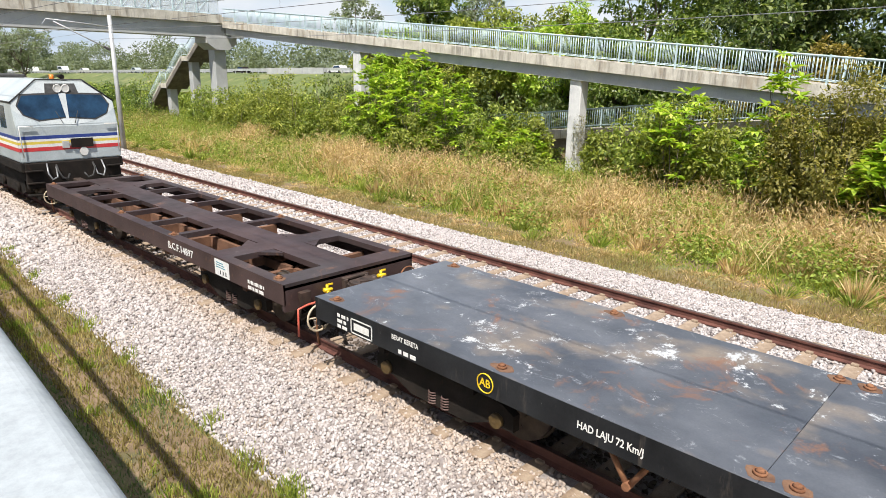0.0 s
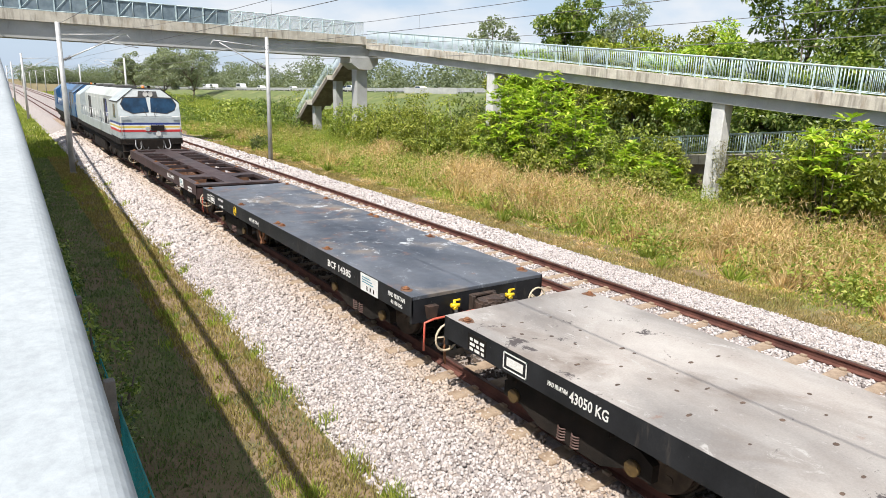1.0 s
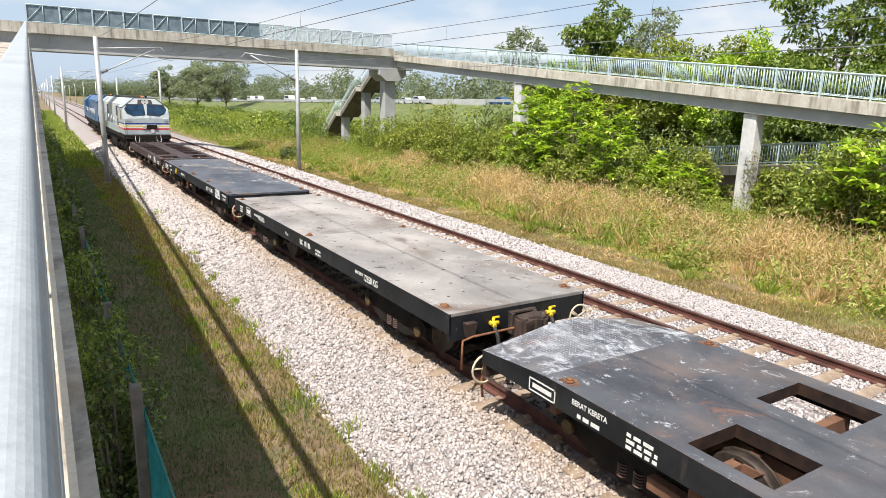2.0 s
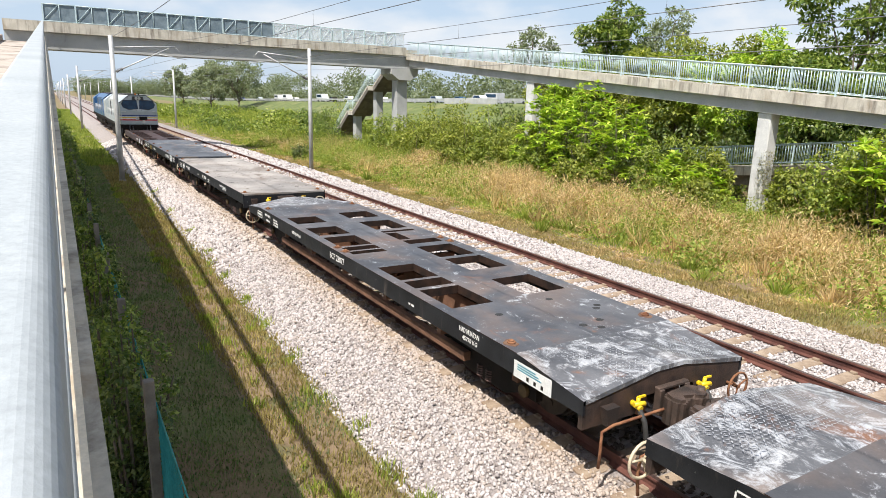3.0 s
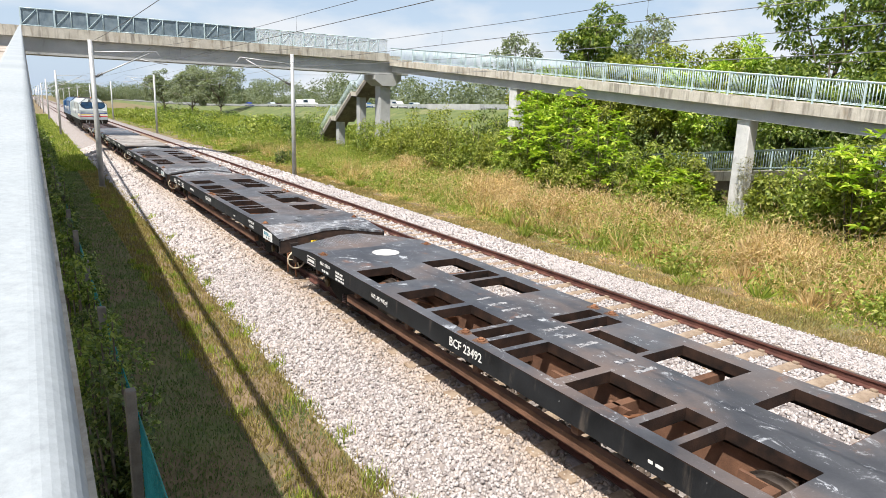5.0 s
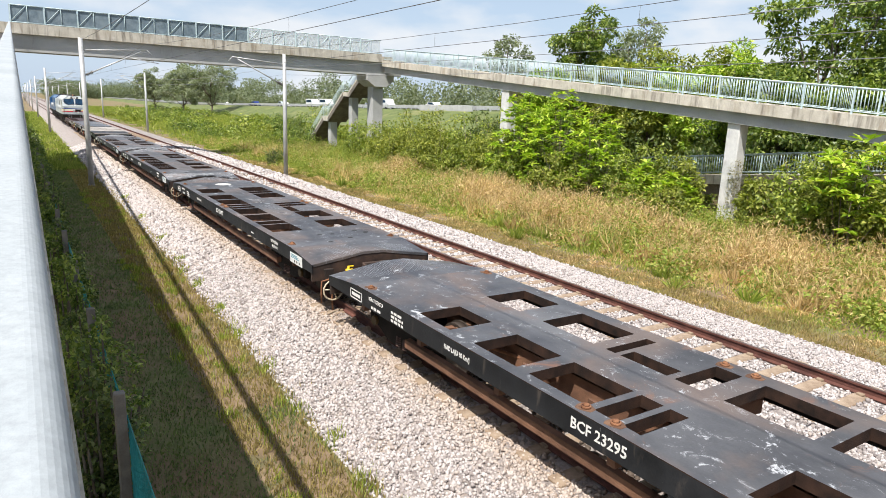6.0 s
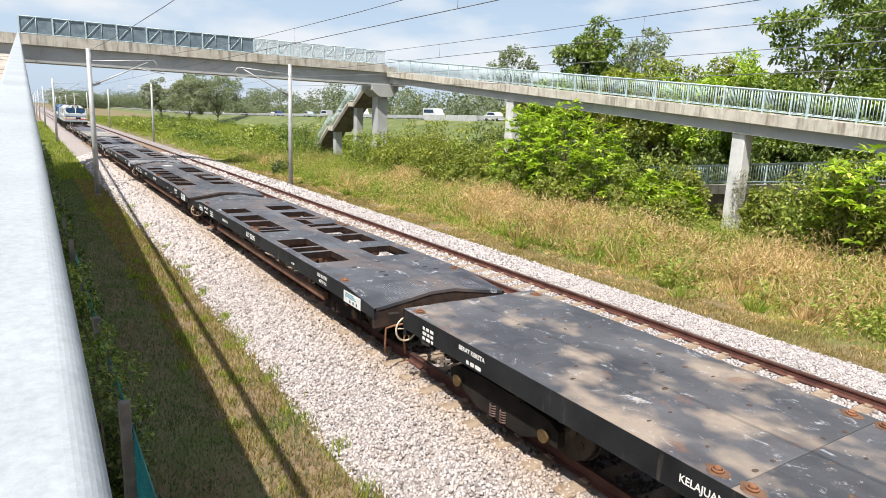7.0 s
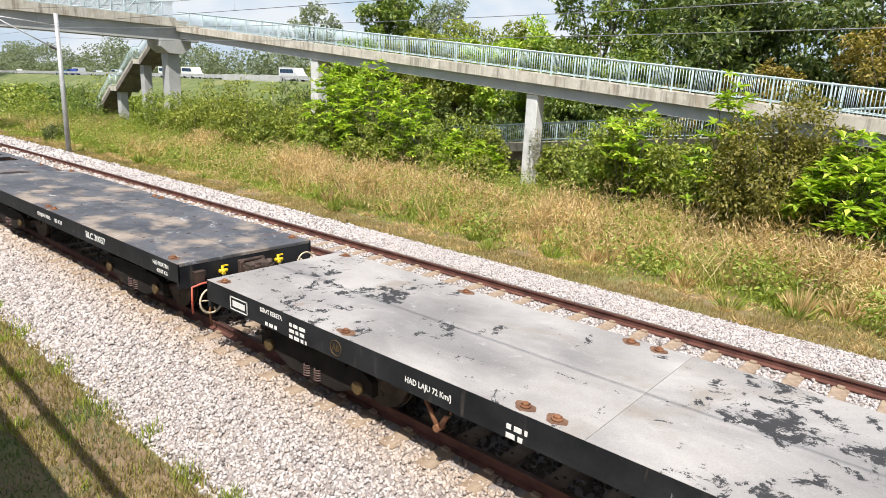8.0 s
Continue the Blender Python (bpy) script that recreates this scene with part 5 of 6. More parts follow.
for cx in (NEAR, FAR):
    spans = [(-12.5, 36.2)] + [(36.2 + 48.5 * k, 36.2 + 48.5 * (k + 1)) for k in range(6)]
    pts = [(cx, -12.5, 5.33)] + [(cx, b1, 5.33) for a1, b1 in spans]
    wire("contact_wire", pts, 0.007, "thin copper contact wire over the track")
    mpts = []
    for a1, b1 in spans:
        mpts += sag(cx, a1, b1, 6.2, 0.55, 8)
    wire("messenger_wire", mpts, 0.006, "sagging messenger wire over the track")
    for a1, b1 in spans[:3]:
        for k in range(1, 7):
            t = k / 7
            y = a1 + (b1 - a1) * t
            wire("dropper_wire", [(cx, y, 5.33), (cx, y, 6.2 - 0.55 * 4 * t * (1 - t))], 0.003, "thin vertical dropper between the wires")
for x, z in ((3.8, 5.42), (3.8, 4.95)):
    ob = wire("feeder_wire", [q for k in range(-1, 5) for q in sag(x - 0.12, 36.5 + 48.5 * (k - 0), 36.5 + 48.5 * (k + 1), z + 0.25, 0.35, 8)], 0.008, "pale aluminium feeder wire along the masts")
    ob.data.materials[0] = M["wire_light"]
ob = wire("feeder_wire", sag(-6.2, -12.5, 36.0, 6.25, 0.3, 10), 0.009, "pale aluminium feeder wire along the masts")


# ---------- vegetation ----------
RNG = np.random.default_rng(5)
M["leaf_bright"] = leaf_material("bright_leaves", (0.12, 0.22, 0.02), (0.3, 0.45, 0.04), (0.62, 0.7, 0.15), 0.4)
M["leaf_mid"] = leaf_material("mid_green_leaves", (0.05, 0.1, 0.02), (0.15, 0.22, 0.04), (0.36, 0.42, 0.12), 0.4)
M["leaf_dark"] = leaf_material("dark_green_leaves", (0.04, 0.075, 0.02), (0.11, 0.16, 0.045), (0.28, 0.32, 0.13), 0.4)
M["leaf_olive"] = leaf_material("olive_feathery_leaves", (0.1, 0.135, 0.02), (0.23, 0.275, 0.04), (0.41, 0.42, 0.1), 0.6)
# distance haze is mixed into the next two leaf colours as paler grey
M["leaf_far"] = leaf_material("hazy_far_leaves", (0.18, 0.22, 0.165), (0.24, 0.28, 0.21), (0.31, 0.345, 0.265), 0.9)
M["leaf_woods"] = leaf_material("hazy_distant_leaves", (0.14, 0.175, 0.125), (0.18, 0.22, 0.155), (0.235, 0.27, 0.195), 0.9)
M["grass_green"] = leaf_material("green_grass", (0.12, 0.185, 0.025), (0.25, 0.32, 0.042), (0.43, 0.44, 0.11), 0.6)
M["grass_straw"] = leaf_material("dry_straw_grass", (0.38, 0.26, 0.11), (0.58, 0.44, 0.22), (0.8, 0.66, 0.4), 0.7)
M["verge_straw"] = leaf_material("trodden_dry_grass", (0.17, 0.135, 0.05), (0.3, 0.24, 0.1), (0.45, 0.38, 0.17), 0.8)
# green verge grass with the ramp's cast shade put into its colour
M["verge_weed"] = leaf_material("shade_toned_grass", (0.09, 0.14, 0.06), (0.15, 0.21, 0.085), (0.23, 0.29, 0.12), 0.7)
M["leaf_brown"] = leaf_material("brownish_yellow_leaves", (0.12, 0.1, 0.02), (0.24, 0.19, 0.04), (0.42, 0.33, 0.09), 0.6)
M["leaf_russet"] = leaf_material("brownish_green_leaves", (0.1, 0.105, 0.02), (0.21, 0.2, 0.04), (0.36, 0.31, 0.09), 0.6)
M["leaf_weed"] = leaf_material("olive_green_weeds", (0.12, 0.18, 0.02), (0.25, 0.32, 0.05), (0.42, 0.44, 0.12), 0.6)
M["leaf_fine"] = leaf_material("fine_green_leaves", (0.1, 0.15, 0.02), (0.23, 0.3, 0.05), (0.45, 0.48, 0.12), 0.5)
M["grass_tan"] = leaf_material("tan_dry_grass", (0.3, 0.19, 0.09), (0.52, 0.37, 0.2), (0.74, 0.58, 0.36), 0.7)
M["bark"] = material("grey_brown_bark", (0.09, 0.07, 0.05), (0.2, 0.17, 0.13), 6, 0.95, fine=40, bump=0.6)


def mesh_np(name, verts, faces, mat, parent=None):
    verts = np.asarray(verts, dtype=np.float32)
    faces = np.asarray(faces, dtype=np.int32)
    me = bpy.data.meshes.new(name)
    n, k = faces.shape
    me.vertices.add(len(verts))
    me.vertices.foreach_set("co", verts.ravel())
    me.loops.add(n * k)
    me.loops.foreach_set("vertex_index", faces.ravel())
    me.polygons.add(n)
    me.polygons.foreach_set("loop_start", np.arange(0, n * k, k, dtype=np.int32))
    me.update(calc_edges=True)
    me.materials.append(mat)
    ob = new(name, me)
    if parent is not None:
        ob.parent = parent
    return ob


def leaf_cloud(name, lobes, count, size, mat, parent=None, narrow=0.45, droop=0.3):
    """Leaves on the shells of uneven lobes (cx, cy, cz, rx, ry, rz); each leaf a folded blade of four points."""
    lobes = np.asarray(lobes, dtype=float)
    wts = lobes[:, 3] * lobes[:, 4] + lobes[:, 4] * lobes[:, 5]
    idx = RNG.choice(len(lobes), count, p=wts / wts.sum())
    d = RNG.normal(size=(count, 3))
    d /= np.linalg.norm(d, axis=1, keepdims=True)
    lump = 1 + 0.22 * np.sin(d[:, 0] * 7 + idx * 1.7) * np.cos(d[:, 1] * 6 + idx) + 0.15 * np.sin(d[:, 2] * 9 + idx * 0.6)
    r = (0.35 + 0.65 * RNG.random(count) ** 0.4) * lump
    p = lobes[idx, :3] + d * lobes[idx, 3:6] * r[:, None]
    ax = d * 0.7 + RNG.normal(size=(count, 3)) * 0.6
    ax[:, 2] -= droop
    ax /= np.linalg.norm(ax, axis=1, keepdims=True)
    nrm = RNG.normal(size=(count, 3)) * 0.6 + d * 0.4 + np.array([0, 0, 0.9])
    side = np.cross(ax, nrm)
    side /= np.linalg.norm(side, axis=1, keepdims=True) + 1e-9
    s = size * (0.6 + 0.8 * RNG.random(count))[:, None]
    up = np.cross(side, ax)
    a = p
    c = p + ax * s - up * s * 0.12
    m1 = p + ax * s * 0.45 + side * s * narrow * 0.5 + up * s * 0.08
    m2 = p + ax * s * 0.45 - side * s * narrow * 0.5 + up * s * 0.08
    v = np.stack([a, m1, c, m2], 1).reshape(-1, 3)
    f = np.arange(count * 4).reshape(-1, 4)
    return mesh_np(name, v, f, mat, parent)


def rosettes(name, tips, per, size, mat, parent=None, narrow=0.36):
    """Whorls of long leaves round each twig tip."""
    P = []
    for t in tips:
        a0 = RNG.random() * 6.28
        for k in range(per):
            a = a0 + 6.283 * k / per + RNG.normal() * 0.2
            el = RNG.uniform(-0.3, 0.75)
            ax = np.array([math.cos(a) * math.cos(el), math.sin(a) * math.cos(el), math.sin(el)])
            sd = np.array([-math.sin(a), math.cos(a), 0.0])
            up = np.cross(sd, ax) * -1
            s = size * RNG.uniform(0.7, 1.2)
            p = np.array(t)
            P += [p, p + ax * s * 0.5 + sd * s * narrow * 0.5 + up * 0.06 * s, p + ax * s - up * s * 0.15, p + ax * s * 0.5 - sd * s * narrow * 0.5 + up * 0.06 * s]
    return mesh_np(name, np.array(P), np.arange(len(P)).reshape(-1, 4), mat, parent)


def trunk(parent, base, top, r, limbs, seed):
    rn = random.Random(seed)
    bm = bmesh.new()
    b, t = Vector(base), Vector(top)
    pts = [b.lerp(t, k / 5) + Vector((rn.uniform(-1, 1), rn.uniform(-1, 1), 0)) * r * (0.8 if k else 0) for k in range(6)]
    for k in range(5):
        rod(bm, pts[k], pts[k + 1], r * (1 - 0.15 * k), 8, r * (1 - 0.15 * (k + 1)))
    for k in range(limbs):
        s = pts[2].lerp(pts[5], rn.random())
        a = rn.uniform(0, 6.28)
        ln = (t - b).length * rn.uniform(0.3, 0.5)
        e = s + Vector((math.cos(a) * ln * 0.8, math.sin(a) * ln * 0.8, ln * rn.uniform(0.2, 0.8)))
        mid = s.lerp(e, 0.5) + Vector((0, 0, ln * 0.1))
        rod(bm, s, mid, r * 0.4, 6, r * 0.28)
        rod(bm, mid, e, r * 0.28, 6, r * 0.1)
    part("trunk", bm, M["bark"], parent)


def tree(x, y, h, rad, mat, label, leaves, size, seed, base=0.25, z=0.0, clumps=85):
    """h is the top over the rails. Limbs that carry many small flattened leaf clumps, with gaps between them and a ragged outline."""
    rn = random.Random(seed)
    foot = -0.95
    h += z - foot
    t = empty("tree", label, "tree", "trees behind the ramp", pose(x, y, foot))
    zc, hz = h * (1 + base) / 2, h * (1 - base) / 2
    big = []
    for k in range(9):
        a = k * 2.4 + rn.uniform(-0.6, 0.6)
        u = -0.75 + 1.6 * (k + 0.5) / 9
        q = rad * 0.68 * math.sqrt(max(0.08, 1 - u * u)) * rn.uniform(0.6, 1.1)
        big.append(Vector((math.cos(a) * q, math.sin(a) * q, zc + u * hz * 0.8)))
    L = []
    for k in range(clumps):
        c = big[k % 9]
        v = Vector((rn.gauss(0, 1), rn.gauss(0, 1), rn.gauss(0, 0.75)))
        v = v.normalized() * rad * 0.46 * rn.uniform(0.55, 1.2)
        rr = rad * rn.uniform(0.07, 0.19)
        L.append((*(c + v), rr * 1.15, rr * 1.15, rr * 0.7))
    leaf_cloud("crown", L, leaves, size, mat, t)
    bm = bmesh.new()
    r = 0.03 * rad + 0.06
    top = Vector((rn.uniform(-0.5, 0.5), rn.uniform(-0.5, 0.5), h * 0.78))
    pts = [Vector((0, 0, -0.2)).lerp(top, k / 5) + Vector((rn.uniform(-1, 1), rn.uniform(-1, 1), 0)) * r * (1.2 if k else 0) for k in range(6)]
    for k in range(5):
        rod(bm, pts[k], pts[k + 1], r * (1 - 0.16 * k), 8, r * (1 - 0.16 * (k + 1)))
    for c in big:
        s = pts[min(4, max(1, int(5 * c.z / h) - 1))]
        mid = s.lerp(c, 0.5) + Vector((0, 0, -0.06 * rad))
        rod(bm, s, mid, r * 0.45, 6, r * 0.32)
        rod(bm, mid, c, r * 0.32, 6, r * 0.16)
        for q in range(3):
            e = c + Vector((rn.gauss(0, 1), rn.gauss(0, 1), rn.gauss(0.4, 0.6))).normalized() * rad * 0.4
            rod(bm, c, e, r * 0.16, 5, r * 0.05)
    part("trunk", bm, M["bark"], t)
    return t


def bush(x, y, h, rad, mat, label, leaves, size, seed, narrow=0.45, lobes=7, category="bush"):
    """Stems that fan out from the foot, small leaf clumps along them and shoots that stick out."""
    rn = random.Random(seed)
    z = ground_height(x, y)
    if x > 10:
        h += 0.7
    t = empty("bush", label, category, "bushes beside the line", pose(x, y, z))
    bm = bmesh.new()
    L = []
    for k in range(lobes * 4):
        a = rn.uniform(0, 6.28)
        q = rad * math.sqrt(rn.random())
        e = Vector((q * math.cos(a), q * math.sin(a), h * math.sqrt(max(0.05, 1 - 0.75 * (q / rad) ** 2)) * rn.uniform(0.7, 1.06)))
        if k % 3 == 0:
            rod(bm, (0.12 * math.cos(a), 0.12 * math.sin(a), -0.1), e, 0.03, 5, 0.008)
        for f in (1.0, 0.72, 0.45) if k % 2 else (0.95, 0.6, 0.3):
            rr = rad * rn.uniform(0.12, 0.24) * (1.25 - 0.4 * f)
            L.append((e.x * (0.45 + 0.55 * f), e.y * (0.45 + 0.55 * f), max(e.z * f - rr * 0.5, 0.12), rr, rr, rr * 0.85))
    part("branchwork", bm, M["bark"], t)
    leaf_cloud("foliage", L, leaves, size, mat, t, narrow)
    return t


def build_trees():
    big = "tall broadleaf tree with dense dark green crown behind the ramp"
    for k, (x, y, h, r) in enumerate([(29, 19.5, 12.5, 4.6), (28, 12, 11.5, 4.6), (29, 5, 12, 4.8), (28, -2.5, 11.5, 4.8), (29, -10, 11, 4.8), (36, 14, 14, 5.5), (36, 0, 14, 5.5), (36, -12, 14, 6)]):
        tree(x, y, h, r, M["leaf_dark"] if k % 3 else M["leaf_mid"], big, 17000, 0.3, 20 + k, 0.08, 0, 120)
    for k, (x, y, h, r) in enumerate([(24.6, 8.6, 5.6, 1.9), (25.2, 3.4, 8.6, 2.5), (25.5, 0.5, 9.0, 2.5), (24.8, 11.5, 5.2, 1.8)]):
        tree(x, y, h, r, M["leaf_brown"], "small tree with brownish yellow dry foliage", 9000, 0.2, 300 + k, 0.2, 0)
    tree(32, 41, 12.3, 3.4, M["leaf_mid"], "tall tree with light green open crown", 12000, 0.32, 41, 0.35, 0)
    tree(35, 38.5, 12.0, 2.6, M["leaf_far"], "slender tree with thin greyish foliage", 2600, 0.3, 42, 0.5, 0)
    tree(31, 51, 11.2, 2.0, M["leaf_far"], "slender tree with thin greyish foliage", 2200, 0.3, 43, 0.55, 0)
    for k, (x, y, h, r) in enumerate([(28, 30.5, 7.6, 4.2), (27.5, 25, 7.2, 3.6), (29, 36, 7.6, 3.8), (30, 45, 7.0, 3.2), (33, 29, 8.2, 4.5), (26.5, 20.5, 7.0, 3.2), (27, 34, 7.6, 3.4), (27, 39.5, 7.0, 3.2), (25.5, 15.5, 6.5, 2.8), (29.5, 26, 7.6, 4.0), (30, 33, 7.8, 4.2)]):
        tree(x, y, h, r, (M["leaf_olive"], M["leaf_bright"], M["leaf_mid"])[k % 3], "spreading tree with rounded light green canopy", 15000, 0.26, 60 + k, 0.2, 0)
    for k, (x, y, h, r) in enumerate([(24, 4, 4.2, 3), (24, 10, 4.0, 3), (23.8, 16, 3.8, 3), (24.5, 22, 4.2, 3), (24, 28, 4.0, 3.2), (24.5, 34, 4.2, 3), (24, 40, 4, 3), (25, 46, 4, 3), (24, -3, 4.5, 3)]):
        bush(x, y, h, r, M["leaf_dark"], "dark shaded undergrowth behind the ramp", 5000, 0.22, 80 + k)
    # in front of the ramp
    bright = "bushy shrub with bright green pointed leaves"
    bush(15.4, 26.6, 3.3, 2.3, M["leaf_mid"], bright, 2200, 0.2, 101, 0.34, 11)
    bush(15.2, 22.8, 2.8, 1.6, M["leaf_mid"], bright, 2000, 0.2, 102, 0.34, 9)
    bush(15.6, 30.0, 2.6, 1.8, M["leaf_bright"], bright, 3000, 0.2, 103, 0.34)
    fine = "low feathery olive green bush in tall grass"
    for k, (x, y, h, r) in enumerate([(15.5, 34.0, 3.7, 2.6), (15, 38.5, 3.9, 2.9), (15.5, 43, 3.6, 2.8), (14.2, 46.5, 3.0, 2.4), (12.7, 40, 2.3, 2.0), (13.2, 35, 2.4, 2.0), (15.2, 19.9, 2.8, 1.9), (15.0, 31.0, 3.0, 1.8), (13.4, 24.0, 2.0, 1.4), (13.6, 28.5, 1.9, 1.5), (14.4, 13.6, 2.0, 1.1), (15.2, 18.4, 2.3, 1.4), (14.4, 11.9, 3.1, 1.7), (14.6, 10.2, 3.3, 2.2), (13.6, 17.4, 1.2, 1.2), (15.8, 8.5, 2.2, 1.6)]):
        bush(x, y, h, r, M["leaf_olive"] if k % 3 else M["leaf_fine"], fine, 9500, 0.16, 120 + k, 0.5, 10)
    bush(12.8, 4.9, 4.4, 2.2, M["leaf_russet"], "rounded brownish green bush with fine leaves", 32000, 0.12, 140, 0.5, 16)
    bush(13.6, 2.0, 3.4, 2.2, M["leaf_mid"], "rounded brownish green bush with fine leaves", 7000, 0.13, 141, 0.5, 10)
    bush(14, -2, 4.0, 2.6, M["leaf_mid"], "rounded brownish green bush with fine leaves", 6000, 0.15, 142, 0.5, 10)
    # broad-leaved shrubs with whorled leaves
    for (x, y, h, r, n, sd) in ((11.6, 2.7, 3.3, 1.6, 170, 1), (12.6, 6.6, 4.7, 1.1, 55, 2), (13.4, 10.2, 3.9, 1.2, 50, 3), (14.6, 22.6, 4.0, 1.7, 110, 4), (14.9, 25.4, 5.0, 1.9, 170, 5), (14.7, 28.4, 4.8, 1.8, 140, 6), (14.6, 19.6, 2.0, 1.3, 60, 7), (14.3, 17.6, 1.6, 1.2, 45, 8)):
        rn = random.Random(sd)
        h += 0.7
        t = empty("shrub", "broad-leaved shrub with glossy whorled leaves", "shrub", "bushes beside the line", pose(x, y, ground_height(x, y)))
        bm = bmesh.new()
        tips = []
        for k in range(n):
            a, q = rn.uniform(0, 6.28), r * rn.random() ** 0.5
            zz = h * math.sqrt(max(0.1, 1 - 0.85 * (q / r) ** 2)) * (0.72 + 0.3 * rn.random() if k % 4 else rn.uniform(0.3, 0.75))
            tips.append((q * math.cos(a), q * math.sin(a), zz))
            if k % 5 == 0:
                rod(bm, (0.05 * math.cos(a), 0.05 * math.sin(a), -0.1), tips[-1], 0.022, 5, 0.008)
        part("branchwork", bm, M["bark"], t)
        rosettes("foliage", tips, 10, 0.38, M["leaf_bright"], t)
    # by the stair and beyond
    for k, (x, y, h, r) in enumerate([(20, 71, 4.5, 2.2), (14, 62, 1.8, 2), (12, 70, 1.6, 2.4), (9.5, 78, 1.5, 2.4), (14, 80, 2.2, 3), (10, 92, 2, 3), (13, 105, 2.2, 3.4), (20, 88, 2.4, 3), (9, 120, 2, 3), (16, 130, 2.6, 4), (20, 56, 2.4, 2), (21.5, 62, 2.6, 2.4), (10, 150, 2.5, 4)]):
        bush(x, y, h, r, M["leaf_mid"] if k % 2 else M["leaf_fine"], "green bush in the field beside the line", 1800 if y < 80 else 1200, 0.22 if y < 80 else 0.4, 160 + k)
    # shaded growth on the near side, by the fence
    for k in range(34):
        y = 6.9 + 0.85 * k * (1 + 0.03 * k)
        bush(-8.62 + 0.1 * math.sin(k * 2.3), y, 1.75 + 0.35 * math.sin(k * 1.7) + 0.2 * math.sin(k * 0.6), 0.42 + 0.1 * math.sin(k * 1.1) + 0.003 * y, M["leaf_mid"] if k % 3 else M["leaf_dark"], "weedy green bush against the fence in shade", 5200, 0.062 + 0.002 * k, 190 + k, 0.5, 12)
    # low growth on the near side farther along the line
    for k in range(12):
        bush(-9.0 + 0.5 * math.sin(k * 1.9), 52 + 9 * k, 1.2 + 0.3 * math.sin(k), 1.0, M["leaf_mid"], "green bush on the verge beside the line", 900, 0.22, 400 + k)
    # scrub in the field beyond the far mast
    rf = random.Random(15)
    for k in range(30):
        bush(rf.uniform(21, 38), 64 + 6.5 * k, rf.uniform(0.6, 1.8), rf.uniform(1.8, 3.2), (M["leaf_mid"], M["leaf_fine"], M["leaf_dark"])[k % 3], "green scrub in the field below the road", 1300, 0.34, 460 + k)
    bush(15.2, 64.5, 3.0, 1.5, M["leaf_mid"], "dark green bush beside the stair", 4000, 0.16, 459)
    for k in range(26):
        y = 62 + 5.5 * k
        bush(rf.uniform(6.5, 19), y, rf.uniform(0.3, 1.1), rf.uniform(1.4, 2.6), (M["leaf_fine"], M["leaf_olive"], M["leaf_mid"])[k % 3], "low green scrub in the field beside the line", 1100, 0.3, 430 + k)
    # dark scrub near the far mast
    bush(5.6, 44.0, 1.2, 0.7, M["leaf_dark"], "small dark bush beside the mast", 1500, 0.12, 210)
    # creeper on the ramp pier
    t = empty("creeper", "dry creeper climbing the concrete pier", "climbing plant", m=pose(17.45, 16.85, 0))
    leaf_cloud("foliage", [(-0.1, -0.1, 0.3 + 0.45 * k, 0.32, 0.38, 0.35) for k in range(4)], 700, 0.08, M["leaf_creeper"], t)
    # distant woods
    L = []
    rn = random.Random(9)
    for k in range(150):
        y = 60 + 620 * (k / 150) ** 1.25
        top = 8 + 5 * math.sin(k * 0.9) + 3 * math.sin(k * 2.3)
        for q in range(3):
            L.append((95 + rn.uniform(-8, 30), y + rn.uniform(-6, 6), rn.uniform(0.15, 1.0) * max(top, 4), rn.uniform(2.5, 6), rn.uniform(2.5, 6), rn.uniform(2.5, 4.5)))
    for k in range(40):
        L.append((rn.uniform(14, 95), 690 + rn.uniform(-30, 60), rn.uniform(3, 9), rn.uniform(8, 14), rn.uniform(8, 12), rn.uniform(5, 9)))
    for k in range(26):
        L.append((rn.uniform(-60, -14), 330 + rn.uniform(-60, 250), rn.uniform(3, 7), rn.uniform(6, 10), rn.uniform(6, 10), rn.uniform(4, 7)))
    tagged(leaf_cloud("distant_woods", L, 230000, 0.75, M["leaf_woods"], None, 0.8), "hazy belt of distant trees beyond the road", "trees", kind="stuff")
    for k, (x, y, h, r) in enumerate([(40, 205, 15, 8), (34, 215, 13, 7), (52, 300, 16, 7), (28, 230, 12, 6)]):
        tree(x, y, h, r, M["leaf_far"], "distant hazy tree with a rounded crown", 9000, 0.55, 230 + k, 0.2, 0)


M["leaf_creeper"] = leaf_material("grey_green_creeper", (0.12, 0.12, 0.06), (0.25, 0.24, 0.15), (0.4, 0.38, 0.28), 0.7)


def blades(name, x, y, z, h, w, mat, label):
    n = len(x)
    a = RNG.random(n) * 6.283
    lean = RNG.random(n) * 0.65
    la = RNG.random(n) * 6.283
    dx, dy = np.cos(a) * w, np.sin(a) * w
    lx, ly = np.cos(la) * lean * h, np.sin(la) * lean * h
    v = np.stack([np.stack([x - dx, y - dy, z], 1), np.stack([x + dx, y + dy, z], 1),
                  np.stack([x + lx * 0.5 + dx * 0.9, y + ly * 0.5 + dy * 0.9, z + h * (0.54 - 0.15 * lean)], 1), np.stack([x + lx, y + ly, z + h * (1 - 0.3 * lean)], 1)], 1)
    ob = mesh_np(name, v.reshape(-1, 3), np.arange(4 * n).reshape(-1, 4), mat)
    return tagged(ob, label, "grass", kind="stuff")


